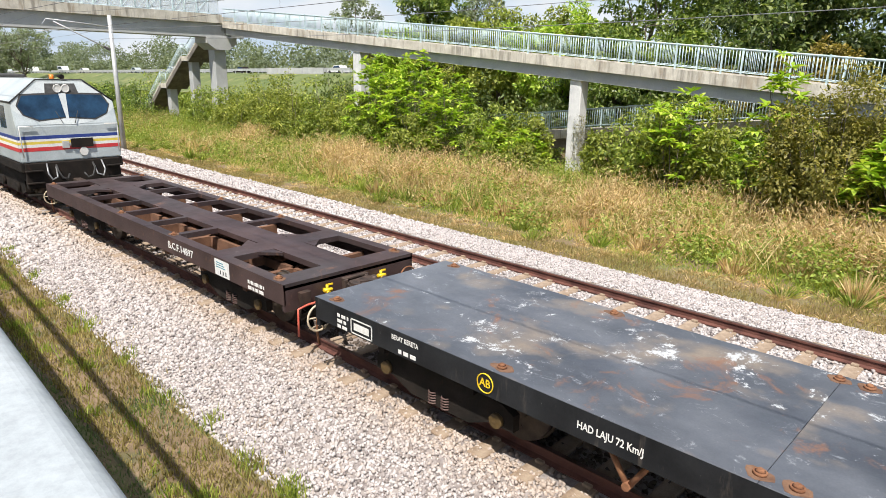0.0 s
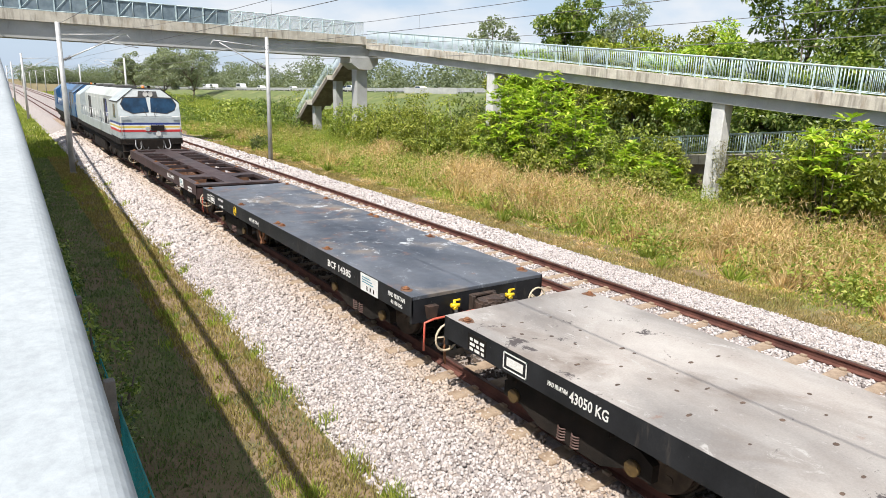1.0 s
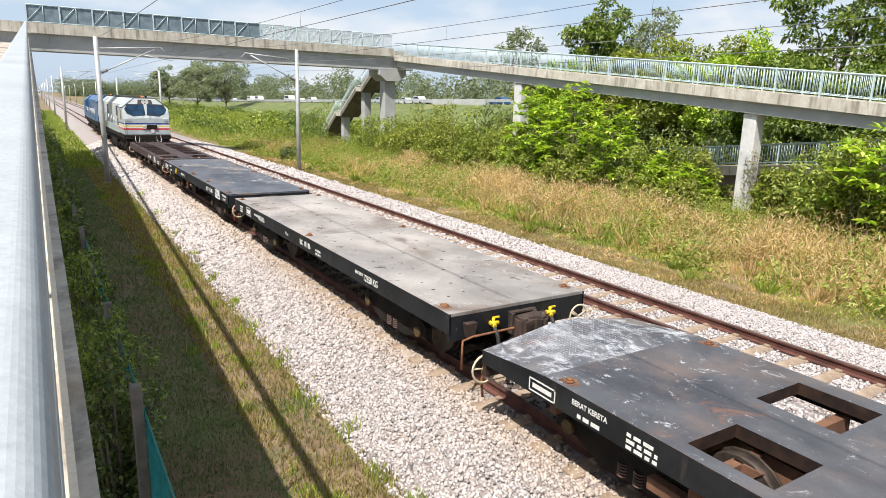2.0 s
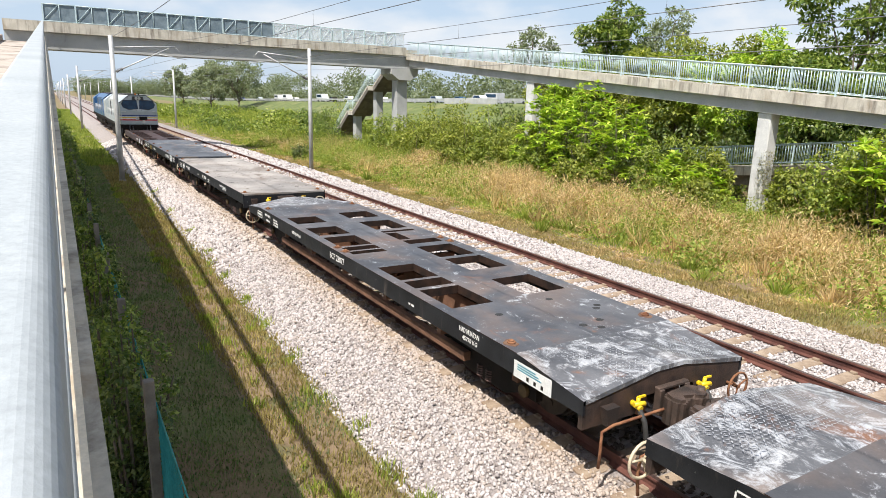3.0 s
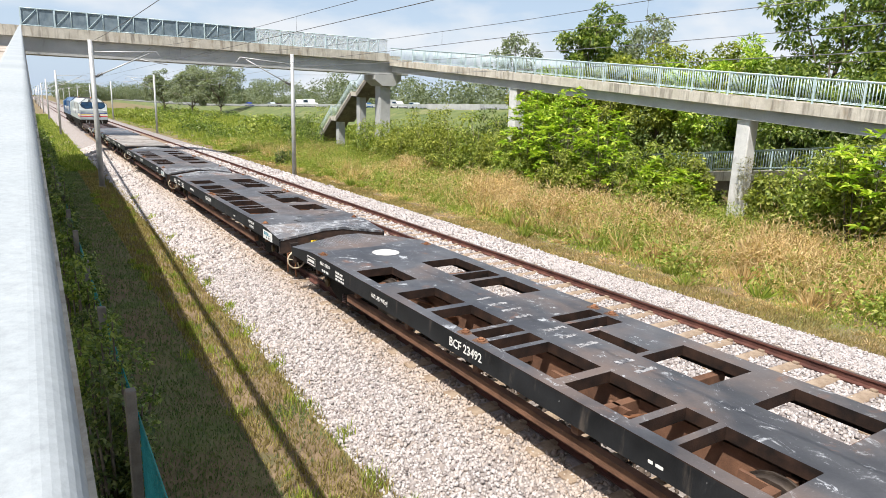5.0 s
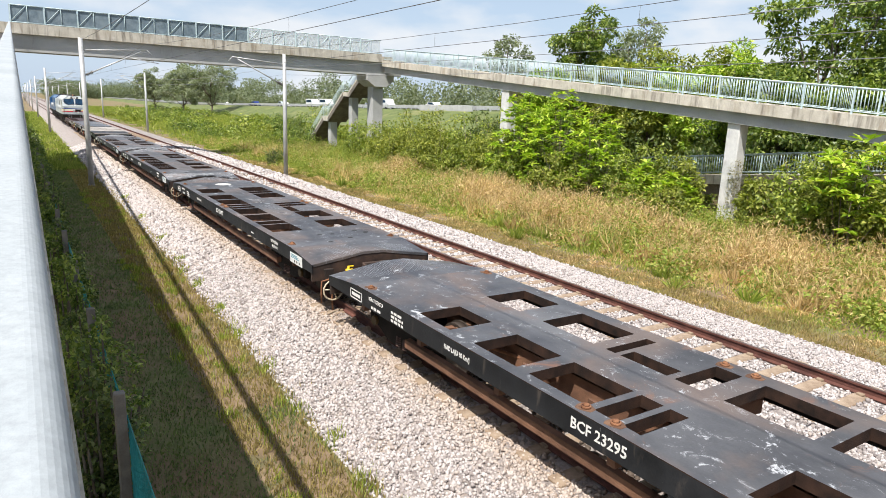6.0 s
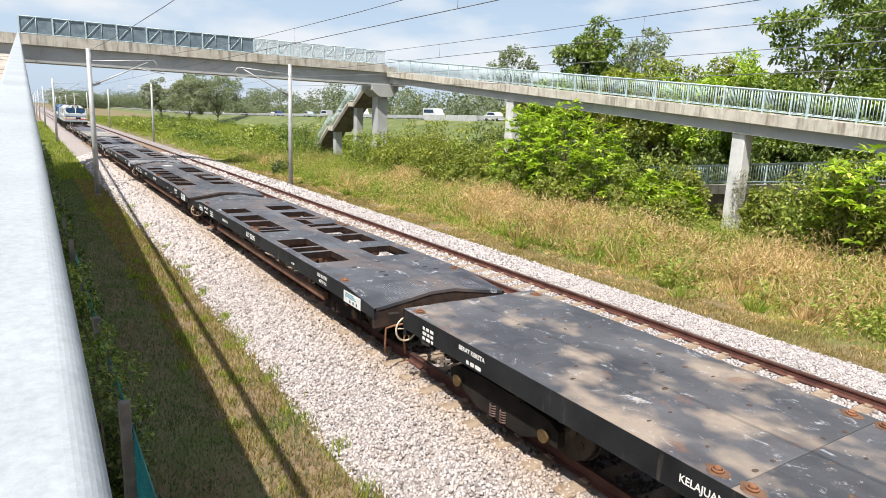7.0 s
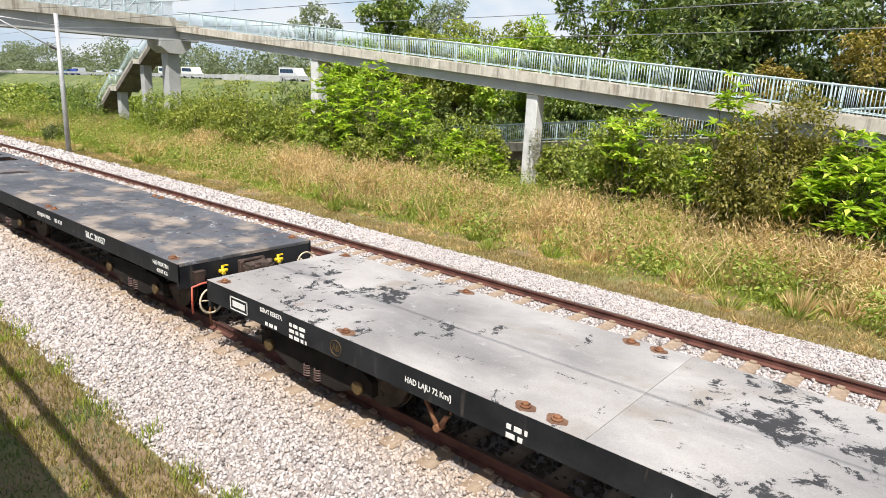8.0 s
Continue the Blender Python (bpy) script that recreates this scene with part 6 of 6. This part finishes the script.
def tussocks(name, n, per, x0, x1, y0, y1, rad, h0, h1, mat, label, seed, keep=-1.0):
    """Bunches of blades that fan out from a common foot."""
    cx, cy = RNG.uniform(x0, x1, n), y0 + (y1 - y0) * RNG.random(n) ** 1.4
    q = patch(cx, cy, 0.4, seed) > keep
    cx, cy = cx[q], cy[q]
    n = len(cx)
    hh = np.repeat(RNG.uniform(h0, h1, n), per)
    x, y = np.repeat(cx, per), np.repeat(cy, per)
    m = len(x)
    a, q = RNG.random(m) * 6.283, RNG.random(m) ** 0.7
    h = hh * (1.05 - 0.45 * q) * RNG.uniform(0.6, 1.1, m)
    fx, fy = x + np.cos(a) * q * rad * 0.5, y + np.sin(a) * q * rad * 0.5
    tx, ty = x + np.cos(a) * q * rad * 1.4 + RNG.normal(size=m) * 0.05, y + np.sin(a) * q * rad * 1.4 + RNG.normal(size=m) * 0.05
    z = gz(fx, fy) - 0.03
    w = 0.007 + 0.0003 * np.clip(y, 0, 80)
    b = RNG.random(m) * 6.283
    dx, dy = np.cos(b) * w, np.sin(b) * w
    v = np.stack([np.stack([fx - dx, fy - dy, z], 1), np.stack([fx + dx, fy + dy, z], 1),
                  np.stack([fx * 0.55 + tx * 0.45 + dx * 0.8, fy * 0.55 + ty * 0.45 + dy * 0.8, z + h * 0.58], 1), np.stack([tx, ty, z + h], 1)], 1)
    return tagged(mesh_np(name, v.reshape(-1, 3), np.arange(4 * m).reshape(-1, 4), mat), label, "grass", kind="stuff")


def field(n, x0, x1, y0, y1):
    """Random places, thinning with distance along y."""
    x = RNG.uniform(x0, x1, n)
    y = y0 + (y1 - y0) * RNG.random(n) ** 1.5
    # gather into tufts
    k = n // 9
    cx, cy = x[:k], y[:k]
    i = RNG.integers(0, k, n)
    x = cx[i] + RNG.normal(size=n) * 0.09 * (1 + y / 60)
    y = cy[i] + RNG.normal(size=n) * 0.09 * (1 + y / 60)
    return np.clip(x, x0, None), y


def patch(x, y, s=0.22, seed=0.0):
    return np.array([noise.noise((a * s, b * s, seed)) for a, b in zip(x, y)])


def gz(x, y):
    return np.array([ground_height(a, b) for a, b in zip(x, y)])


def build_grass():
    x, y = field(360000, 3.7, 17.0, -3, 75)
    p = 0.9 * patch(x, y) + 1.0 * patch(x, y, 0.5, 3.0)
    straw = 0.8 * p + 0.3 * patch(x, y, 1.6, 9.0) + 0.26 * np.exp(-((x - 9.0) / 3.6) ** 2) + 0.4 * (x < 4.9 + 0.8 * patch(x, y, 0.6, 5.0)) - 0.004 * np.maximum(y - 30, 0) + 0.2 * RNG.normal(size=len(x)) > 0.24
    tall = np.clip((x - 4.1) / 4.2, 0.1, 1.05)
    h = (0.16 + 0.3 * RNG.random(len(x))) * tall * (0.5 + 1.2 * np.clip(0.45 + 0.9 * patch(x, y, 0.75, 11.0), 0, 1))
    z = gz(x, y) - 0.03
    w = 0.007 + 0.0003 * np.clip(y, 0, 80)
    blades("dry_grass", x[straw], y[straw], z[straw], h[straw] * 1.15, w[straw], M["grass_straw"], "tall dry straw-coloured grass beside the line")
    g = ~straw
    blades("green_grass", x[g], y[g], z[g], h[g], w[g] * 1.3, M["grass_green"], "tall green grass and weeds beside the line")
    tussocks("straw_tussocks", 260, 90, 5.6, 15.0, -3, 62, 0.35, 0.5, 0.95, M["grass_tan"], "bushy tussocks of dry tan grass", 21.0, -0.08)
    tussocks("green_tussocks", 300, 80, 4.6, 15.0, -3, 62, 0.3, 0.3, 0.7, M["grass_green"], "leafy green grass tussocks", 31.0, -0.05)
    tussocks("thatch_tussocks", 500, 40, 3.8, 5.6, -3, 50, 0.2, 0.08, 0.2, M["grass_tan"], "low tan grass tussocks at the ballast edge", 41.0)
    # dry weeds in rounded, tangled heaps with green ones between them
    rq = random.Random(61)
    heaps = {"tan": [], "straw": [], "green": [], "olive": []}
    for k in range(3400):
        hx, hy = rq.uniform(5.0, 15.5), -3 + 66 * rq.random() ** 1.45
        v = 1.1 * noise.noise((hx * 0.25, hy * 0.25, 4.0)) + 0.5 * noise.noise((hx * 0.9, hy * 0.9, 8.0)) + 0.3 * math.exp(-((hx - 10.0) / 3.0) ** 2) - 0.01 * max(hy - 20, 0)
        kind = ("tan" if rq.random() < 0.6 else "straw") if v + rq.gauss(0, 0.12) > 0.12 else ("green" if rq.random() < 0.5 else "olive")
        r = (0.18 + 0.42 * rq.random() ** 1.6) * min(1.1, 0.3 + (hx - 4.8) / 4)
        heaps[kind].append((hx, hy, ground_height(hx, hy) + r * rq.uniform(0.5, 1.5), r * 1.1, r * 1.1, r * 1.2))
    for kind, mat, size, narrow, per, label in (("tan", "grass_tan", 0.17, 0.12, 75, "tangled heaps of dry tan grass"), ("straw", "grass_straw", 0.15, 0.13, 75, "pale straw heaps of dry weeds"),
                                                ("green", "grass_green", 0.13, 0.3, 60, "heaps of green leafy weeds"), ("olive", "leaf_weed", 0.1, 0.45, 60, "olive green weeds in low heaps")):
        L = heaps[kind]
        tagged(leaf_cloud(kind + "_weed_heaps", L, per * len(L), size, M[mat], None, narrow, 0.1), label, "weeds", kind="stuff")
    plumes = []
    for k in range(900):
        hx, hy = rq.uniform(6.5, 14.0), -2 + 42 * rq.random() ** 1.2
        if noise.noise((hx * 0.3, hy * 0.3, 4.0)) + 0.35 * math.exp(-((hx - 10.0) / 2.6) ** 2) - 0.012 * max(hy - 14, 0) < 0.26:
            continue
        r = rq.uniform(0.28, 0.6)
        plumes.append((hx, hy, ground_height(hx, hy) + r * rq.uniform(0.8, 1.5), r, r, r * 1.25))
    tagged(leaf_cloud("dry_plumes", plumes, 190 * len(plumes), 0.24, M["grass_tan"], None, 0.09, -0.35), "soft tall plumes of dry tan grass", "grass", kind="stuff")
    x, y = field(80000, 3.65, 6.0, -3, 50)
    q = x < 4.75 + 1.1 * patch(x, y, 0.45, 6.0) + 0.5 * patch(x, y, 1.7, 2.0)
    x, y = x[q], y[q]
    blades("dry_thatch", x, y, gz(x, y) - 0.01, 0.04 + 0.1 * RNG.random(len(x)), 0.007 + 0.0003 * np.clip(y, 0, 80), M["verge_straw"], "short dry thatch along the ballast edge")
    # tall seeding stalks in loose stands
    x, y = field(26000, 6.0, 14.5, -3, 60)
    q = patch(x, y, 0.5, 3.0) > 0.12
    x, y = x[q], y[q]
    blades("grass_stalks", x, y, gz(x, y), 0.7 + 0.55 * RNG.random(len(x)), 0.005 + 0.00025 * np.clip(y, 0, 80), M["grass_straw"], "tall pale seeding grass stalks")
    rw = random.Random(77)
    L = []
    for k in range(430):
        wx, wy = rw.uniform(5.4, 14.5), -2 + 62 * rw.random() ** 1.3
        r = rw.uniform(0.2, 0.62)
        L.append((wx, wy, ground_height(wx, wy) + r * 0.8, r, r, r * 0.8))
    tagged(leaf_cloud("weeds", L, 40000, 0.11, M["leaf_weed"], None, 0.5), "leafy green weeds among the tall grass", "weeds", kind="stuff")
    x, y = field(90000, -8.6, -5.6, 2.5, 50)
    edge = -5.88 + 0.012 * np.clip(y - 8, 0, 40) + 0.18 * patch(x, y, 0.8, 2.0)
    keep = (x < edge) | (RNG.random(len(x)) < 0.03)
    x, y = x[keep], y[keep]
    # below x = -6.95 only the grass that carries the ramp's shade
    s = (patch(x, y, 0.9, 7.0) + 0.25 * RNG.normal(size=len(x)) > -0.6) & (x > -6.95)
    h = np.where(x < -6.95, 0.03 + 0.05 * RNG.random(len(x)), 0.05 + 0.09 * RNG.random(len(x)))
    z = np.interp(x, [-5.95, -5.85, -5.1], [-0.73, -0.65, -0.36])
    w = np.full(len(x), 0.006) + 0.0003 * y
    blades("verge_grass_dry", x[s], y[s], z[s], h[s], w[s], M["verge_straw"], "short dry grass along the ballast edge")
    blades("verge_grass_green", x[~s], y[~s], z[~s], h[~s], w[~s], M["verge_weed"], "short green verge grass with the ramp's shade in its colour")
    x, y = field(26000, -9.4, -5.9, 44, 170)
    blades("verge_grass_far", x, y, np.full(len(x), -0.74), 0.12 + 0.2 * RNG.random(len(x)), 0.016 + 0.0003 * y, M["leaf_weed"], "rough green grass along the verge farther on")
    # tufts on the ballast edge
    rn = random.Random(4)
    tx, ty = [], []
    tuft = [(rn.uniform(-7.2, -6.0), 4 + 30 * rn.random() ** 1.5, rn.choice((60, 120, 200))) for k in range(110)]
    for cx, cy, n in tuft + [(-6.02, 5.35, 700), (-6.1, 6.1, 160), (-5.98, 7.3, 220), (-6.12, 8.4, 160), (-6.05, 10.0, 260), (-6.0, 11.8, 260), (-5.95, 13.4, 260), (-5.9, 15.5, 260), (-5.85, 18.0, 240), (-5.8, 21.0, 240), (-5.75, 25, 240), (-5.7, 30, 240)]:
        for k in range(n // 3):
            tx.append(cx + 0.13 + rn.gauss(0, 0.07))
            ty.append(cy + rn.gauss(0, 0.1))
    tx, ty = np.array(tx), np.array(ty)
    blades("verge_tufts", tx, ty, np.interp(tx, [-5.95, -5.85, -5.1], [-0.73, -0.65, -0.36]), 0.07 + 0.13 * RNG.random(len(tx)), 0.006 + 0.0003 * ty, M["grass_green"], "bright green tufts at the foot of the ballast")
    # field beyond
    x, y = field(70000, 3.9, 48, 45, 260)
    blades("field_grass", x, y, gz(x, y), (0.4 + 0.5 * RNG.random(len(x))) * np.clip((x - 3) / 6, 0.2, 1), 0.02 + 0.0003 * y, M["grass_green"], "green field grass towards the road")


def stones(x, y, z, s):
    n = len(x)
    cube = np.array([(-1, -1, -1), (1, -1, -1), (1, 1, -1), (-1, 1, -1), (-1, -1, 1), (1, -1, 1), (1, 1, 1), (-1, 1, 1)], dtype=float)
    q = RNG.normal(size=(n, 4))
    q /= np.linalg.norm(q, axis=1, keepdims=True)
    w, a, b, c = q.T
    R = np.stack([np.stack([1 - 2 * (b * b + c * c), 2 * (a * b - c * w), 2 * (a * c + b * w)], 1),
                  np.stack([2 * (a * b + c * w), 1 - 2 * (a * a + c * c), 2 * (b * c - a * w)], 1),
                  np.stack([2 * (a * c - b * w), 2 * (b * c + a * w), 1 - 2 * (a * a + b * b)], 1)], 1)
    v = cube[None] * (0.42 + 0.42 * RNG.random((n, 8, 1))) * (0.55 + 0.6 * RNG.random((n, 1, 3)))
    v = np.einsum("nij,nkj->nki", R, v) * (s * 0.62)[:, None, None] + np.stack([x, y, z], 1)[:, None]
    f = np.array([(0, 3, 2, 1), (4, 5, 6, 7), (0, 1, 5, 4), (1, 2, 6, 5), (2, 3, 7, 6), (3, 0, 4, 7)])
    return v.reshape(-1, 3), (f[None] + 8 * np.arange(n)[:, None, None]).reshape(-1, 4)


def bed_z(x):
    return np.interp(x, [-5.9, -5.85, -4.75, -4.4, -2.6, -2.3, -0.7, -0.4, 1.45, 1.9, 3.55, 3.75], [-0.72, -0.64, -0.2, -0.17, -0.17, -0.2, -0.2, -0.17, -0.17, -0.2, -0.47, -0.6])


def build_stones():
    V, F, off = [], [], 0
    for x0, x1, y0, y1, dens, s in ((-5.95, -4.3, 2.5, 9, 1250, 0.042), (-5.9, -4.3, 9, 16, 800, 0.05), (-5.85, -4.3, 16, 32, 260, 0.085), (-5.85, -4.4, 32, 60, 80, 0.14),
                                    (-4.3, -2.4, 1.0, 16, 280, 0.055), (-2.4, -0.5, 0.5, 14, 420, 0.05), (-0.5, 1.5, 0.5, 14, 620, 0.045), (1.5, 3.75, 0.0, 12, 950, 0.04),
                                    (-2.4, 3.7, 14, 30, 150, 0.08), (1.5, 3.7, 12, 14, 400, 0.06), (-2.4, 3.7, 30, 60, 50, 0.14)):
        n = int((x1 - x0) * (y1 - y0) * dens)
        x, y = RNG.uniform(x0, x1, n), RNG.uniform(y0, y1, n)
        # leave rails and sleeper tops clear
        ok = np.ones(n, bool)
        for c in (NEAR, FAR):
            for sg in (-1, 1):
                ok &= abs(x - (c + sg * 0.535)) > 0.1
            on = (abs(x - c) < 1.0) & (abs(((y + 10) / 0.58 + 0.5) % 1 - 0.5) * 0.58 < 0.12)
            ok &= ~(on & (RNG.random(n) < np.where(abs(x - c) > 0.72, 0.5, 0.93)))
        x, y = x[ok], y[ok]
        v, f = stones(x, y, bed_z(x) + 0.012 * RNG.normal(size=len(x)) + s * 0.12, s * (0.7 + 0.6 * RNG.random(len(x))))
        V.append(v)
        F.append(f + off)
        off += len(v)
    tagged(mesh_np("ballast_stones", np.concatenate(V), np.concatenate(F), M["stone_mix"]), "pale pinkish grey crushed ballast stones", "ballast", kind="stuff")


def stone_material():
    m = bpy.data.materials.new("ballast_stone_mix")
    m.use_nodes = True
    nt = m.node_tree
    bs = nt.nodes["Principled BSDF"]
    geo = nt.nodes.new("ShaderNodeNewGeometry")
    col = ramp(nt, geo.outputs["Random Per Island"], [(0.0, (0.21, 0.18, 0.172)), (0.25, (0.41, 0.378, 0.372)), (0.7, (0.57, 0.535, 0.53)), (1.0, (0.4, 0.345, 0.315))])
    # iron dust near the rails of the used track
    sep = nt.nodes.new("ShaderNodeSeparateXYZ")
    nt.links.new(nt.nodes.new("ShaderNodeTexCoord").outputs["Object"], sep.inputs[0])
    near = nt.nodes.new("ShaderNodeMath")
    near.operation = "ADD"
    near.inputs[1].default_value = 3.52
    nt.links.new(sep.outputs[0], near.inputs[0])
    ab = nt.nodes.new("ShaderNodeMath")
    ab.operation = "ABSOLUTE"
    nt.links.new(near.outputs[0], ab.inputs[0])
    mr = nt.nodes.new("ShaderNodeMapRange")
    mr.inputs["From Min"].default_value, mr.inputs["From Max"].default_value = 1.5, 0.95
    mr.inputs["To Max"].default_value = 0.42
    nt.links.new(ab.outputs[0], mr.inputs["Value"])
    col = blend(nt, mr.outputs[0], col, (0.42, 0.3, 0.19))
    # oil, brake grime and painted under-wagon shade between the rails of the used track
    gr = nt.nodes.new("ShaderNodeMapRange")
    gr.inputs["From Min"].default_value, gr.inputs["From Max"].default_value = 0.85, 0.5
    gr.inputs["To Max"].default_value = 0.9
    nt.links.new(ab.outputs[0], gr.inputs["Value"])
    col = blend(nt, gr.outputs[0], col, (0.07, 0.05, 0.038))
    col = blend(nt, 0.4, col, ramp(nt, noise_tex(nt, 40, 3), [(0.3, (0.7, 0.7, 0.7)), (0.7, (1.15, 1.15, 1.15))]), "MULTIPLY")
    nt.links.new(col, bs.inputs["Base Color"])
    bs.inputs["Roughness"].default_value = 0.92
    return m


M["stone_mix"] = stone_material()
build_trees()
build_grass()
build_stones()


# ---------- fence on the near side ----------
M["old_post"] = material("weathered_post", (0.12, 0.11, 0.095), (0.22, 0.2, 0.18), 4, 0.9, bump=0.3)
M["net"] = material("teal_net", (0.01, 0.2, 0.2), (0.03, 0.3, 0.28), 8, 0.7, bump=0)


def build_fence():
    f = empty("boundary_fence", "low fence of concrete posts with teal netting", "fence", m=pose(-8.45, 0, 0))
    for k in range(14):
        y = 0.6 + 2.9 * k
        bm = bmesh.new()
        box(bm, -0.05, 0.05, y - 0.05, y + 0.05, -0.8, 0.97, 0.01)
        part("post", bm, M["old_post"], f)
        bm = bmesh.new()
        for i in range(26):
            t0 = i / 26
            rod(bm, (0.06, y + 2.9 * t0, -0.7), (0.06, y + 2.9 * min(1, t0 + 0.55), -0.7 + 1.36 * min(1, (1 - t0) / 0.55)), 0.005, 4)
            rod(bm, (0.07, y + 2.9 * t0, 0.66), (0.07, y + 2.9 * min(1, t0 + 0.55), 0.66 - 1.36 * min(1, (1 - t0) / 0.55)), 0.005, 4)
        rod(bm, (0.065, y, 0.66), (0.065, y + 2.9, 0.66), 0.008, 5)
        part("net_panel", bm, M["net"], f, "teal plastic netting")


build_fence()


# ---------- road with traffic ----------
def road_z(y):
    return 2.6 + 0.012 * (150 - min(max(y, 40), 300))


M["bank_grass"] = material("mown_bank_grass", (0.08, 0.115, 0.03), (0.15, 0.18, 0.055), 0.4, 0.95, fine=3, bump=0.6, layers=[((0.24, 0.22, 0.1), 0.25, 0.52, 0.7, None)])
M["asphalt"] = material("asphalt", (0.045, 0.045, 0.047), (0.07, 0.07, 0.07), 2, 0.9)


def build_road():
    ys = [-50 + 20 * k for k in range(34)]
    v, f = [], []
    prof = [(40, -3.2), (49, -0.3), (51.5, 0), (66, 0), (68, -0.3), (78, -3.2)]
    for y in ys:
        v += [(x, y, road_z(y) + z) for x, z in prof]
    n = len(prof)
    for j in range(len(ys) - 1):
        for i in range(n - 1):
            f.append((j * n + i, j * n + i + 1, (j + 1) * n + i + 1, (j + 1) * n + i))
    ob = mesh_from("road_embankment", v, f, M["bank_grass"], smooth=True)
    ob.data.materials.append(M["asphalt"])
    for k, p in enumerate(ob.data.polygons):
        if k % (n - 1) == 2:
            p.material_index = 1
    tagged(ob, "grassy road embankment with an asphalt carriageway", "road", kind="structure")
    for x in (51.3, 66.2):
        g = empty("guard_rail", "pale steel crash barrier along the road", "guard rail", "road barriers")
        bm = bmesh.new()
        rows = [[bm.verts.new((x + u, a, road_z(a) + h)) for u, h in ((-0.05, 0.4), (0.05, 0.4), (0.05, 0.8), (-0.05, 0.8))] for a in ys]
        for p, q in zip(rows, rows[1:]):
            for k in range(4):
                bm.faces.new((p[k], p[(k + 1) % 4], q[(k + 1) % 4], q[k]))
        bmesh.ops.recalc_face_normals(bm, faces=bm.faces[:])
        part("beam", bm, M["steel_pole"], g)
        for k in range(70):
            y = 40 + 4 * k
            bm = bmesh.new()
            box(bm, x - 0.06, x + 0.06, y - 0.08, y + 0.08, road_z(y) - 0.3, road_z(y) + 0.75)
            part("post", bm, M["steel_pole"], g)
    w = empty("bridge_parapet", "pale concrete road parapet", "parapet")
    for k in range(3):
        bm = bmesh.new()
        y = 84 + 5.4 * k
        box(bm, 50.6, 50.9, y, y + 5.3, road_z(y) - 0.9, road_z(y) + 0.8, 0.03)
        part("parapet_panel", bm, M["girder"], w)


CARS = []


def vehicle(kind, x, y, v, mat, label):
    c = empty(kind, label, kind, "road traffic", pose(x, y, road_z(y)))
    van = kind == "van"
    L, H = (5.0, 2.1) if van else (4.3, 1.45)
    s = -1 if v < 0 else 1
    bm = bmesh.new()
    if van:
        pts = [(-L / 2, 0.35), (L / 2, 0.35), (L / 2, 0.95), (L / 2 - 0.5, 1.15), (L / 2 - 1.2, H), (-L / 2, H)]
        prism(bm, [(s * a, q) for a, q in pts], "x", -0.9, 0.9)
    else:
        prism(bm, [(s * a, q) for a, q in [(-L / 2, 0.3), (L / 2, 0.3), (L / 2, 0.75), (L / 2 - 0.3, 0.85), (-L / 2, 0.95)]], "x", -0.85, 0.85)
        prism(bm, [(s * a, q) for a, q in [(-1.9, 0.9), (1.0, 0.85), (0.3, H), (-1.3, H)]], "x", -0.75, 0.75)
    part("body", bm, mat, c)
    bm = bmesh.new()
    if van:
        prism(bm, [(s * a, q) for a, q in [(-2.2, 1.25), (1.35, 1.25), (1.0, 1.85), (-2.2, 1.85)]], "x", -0.91, 0.91)
    else:
        prism(bm, [(s * a, q) for a, q in [(-1.6, 0.97), (0.75, 0.95), (0.2, 1.36), (-1.2, 1.36)]], "x", -0.76, 0.76)
    part("side_windows", bm, M["cab_glass"], c)
    for sx in (-0.8, 0.8):
        for q in (-1.4, 1.4):
            bm = bmesh.new()
            rod(bm, (sx - 0.1, q, 0.32), (sx + 0.1, q, 0.32), 0.32, 14)
            part("wheel", bm, M["rubber"], c)
    CARS.append((c, x, y, v))


build_road()
for k, (kind, x, y, v, mk) in enumerate([("car", 54.5, 145, -17, "loco_white"), ("van", 54.5, 253, -17, "white"), ("van", 54.5, 262, -17, "white"), ("car", 54.5, 285, -17, "loco_grey"), ("car", 54.5, 203, -17, "white"), ("van", 54.5, 222, -17, "loco_white"), ("car", 54.5, 310, -17, "stripe_blue"), ("car", 58, 175, -20, "loco_grey"),
                                         ("car", 62.5, 60, 18, "loco_blue"), ("car", 62.5, 96, 18, "white"), ("car", 62.5, 130, 18, "under"), ("van", 62.5, 48, 18, "loco_white"), ("car", 62.5, 36, 18, "loco_grey"), ("car", 62.5, 165, 18, "white")]):
    vehicle(kind, x, y, v, M[mk], {"white": "white", "loco_white": "off-white", "loco_grey": "silver grey", "loco_blue": "dark blue", "stripe_blue": "blue", "under": "black"}[mk] + (" passenger van" if kind == "van" else " saloon car") + " on the distant road")


# ---------- movement ----------
# seconds and metres run by the train
RUN = [(k / 2, SPEED * k / 2) for k in range(17)]


def motions():
    for ob, y in train:
        walk(ob, [(t, pose(NEAR, y + s, 0)) for t, s in RUN])
    turn = math.degrees(SPEED / 0.39)
    for ob, y, z in WHEELS:
        walk(ob, [(k / 30, pose(0, y, z, -turn * k / 30)) for k in range(0, 241)])
    for ob, x, y, v in CARS:
        walk(ob, [(t, pose(x, y + v * t, road_z(y + v * t))) for t in (0, 2, 4, 6, 8)])


motions()
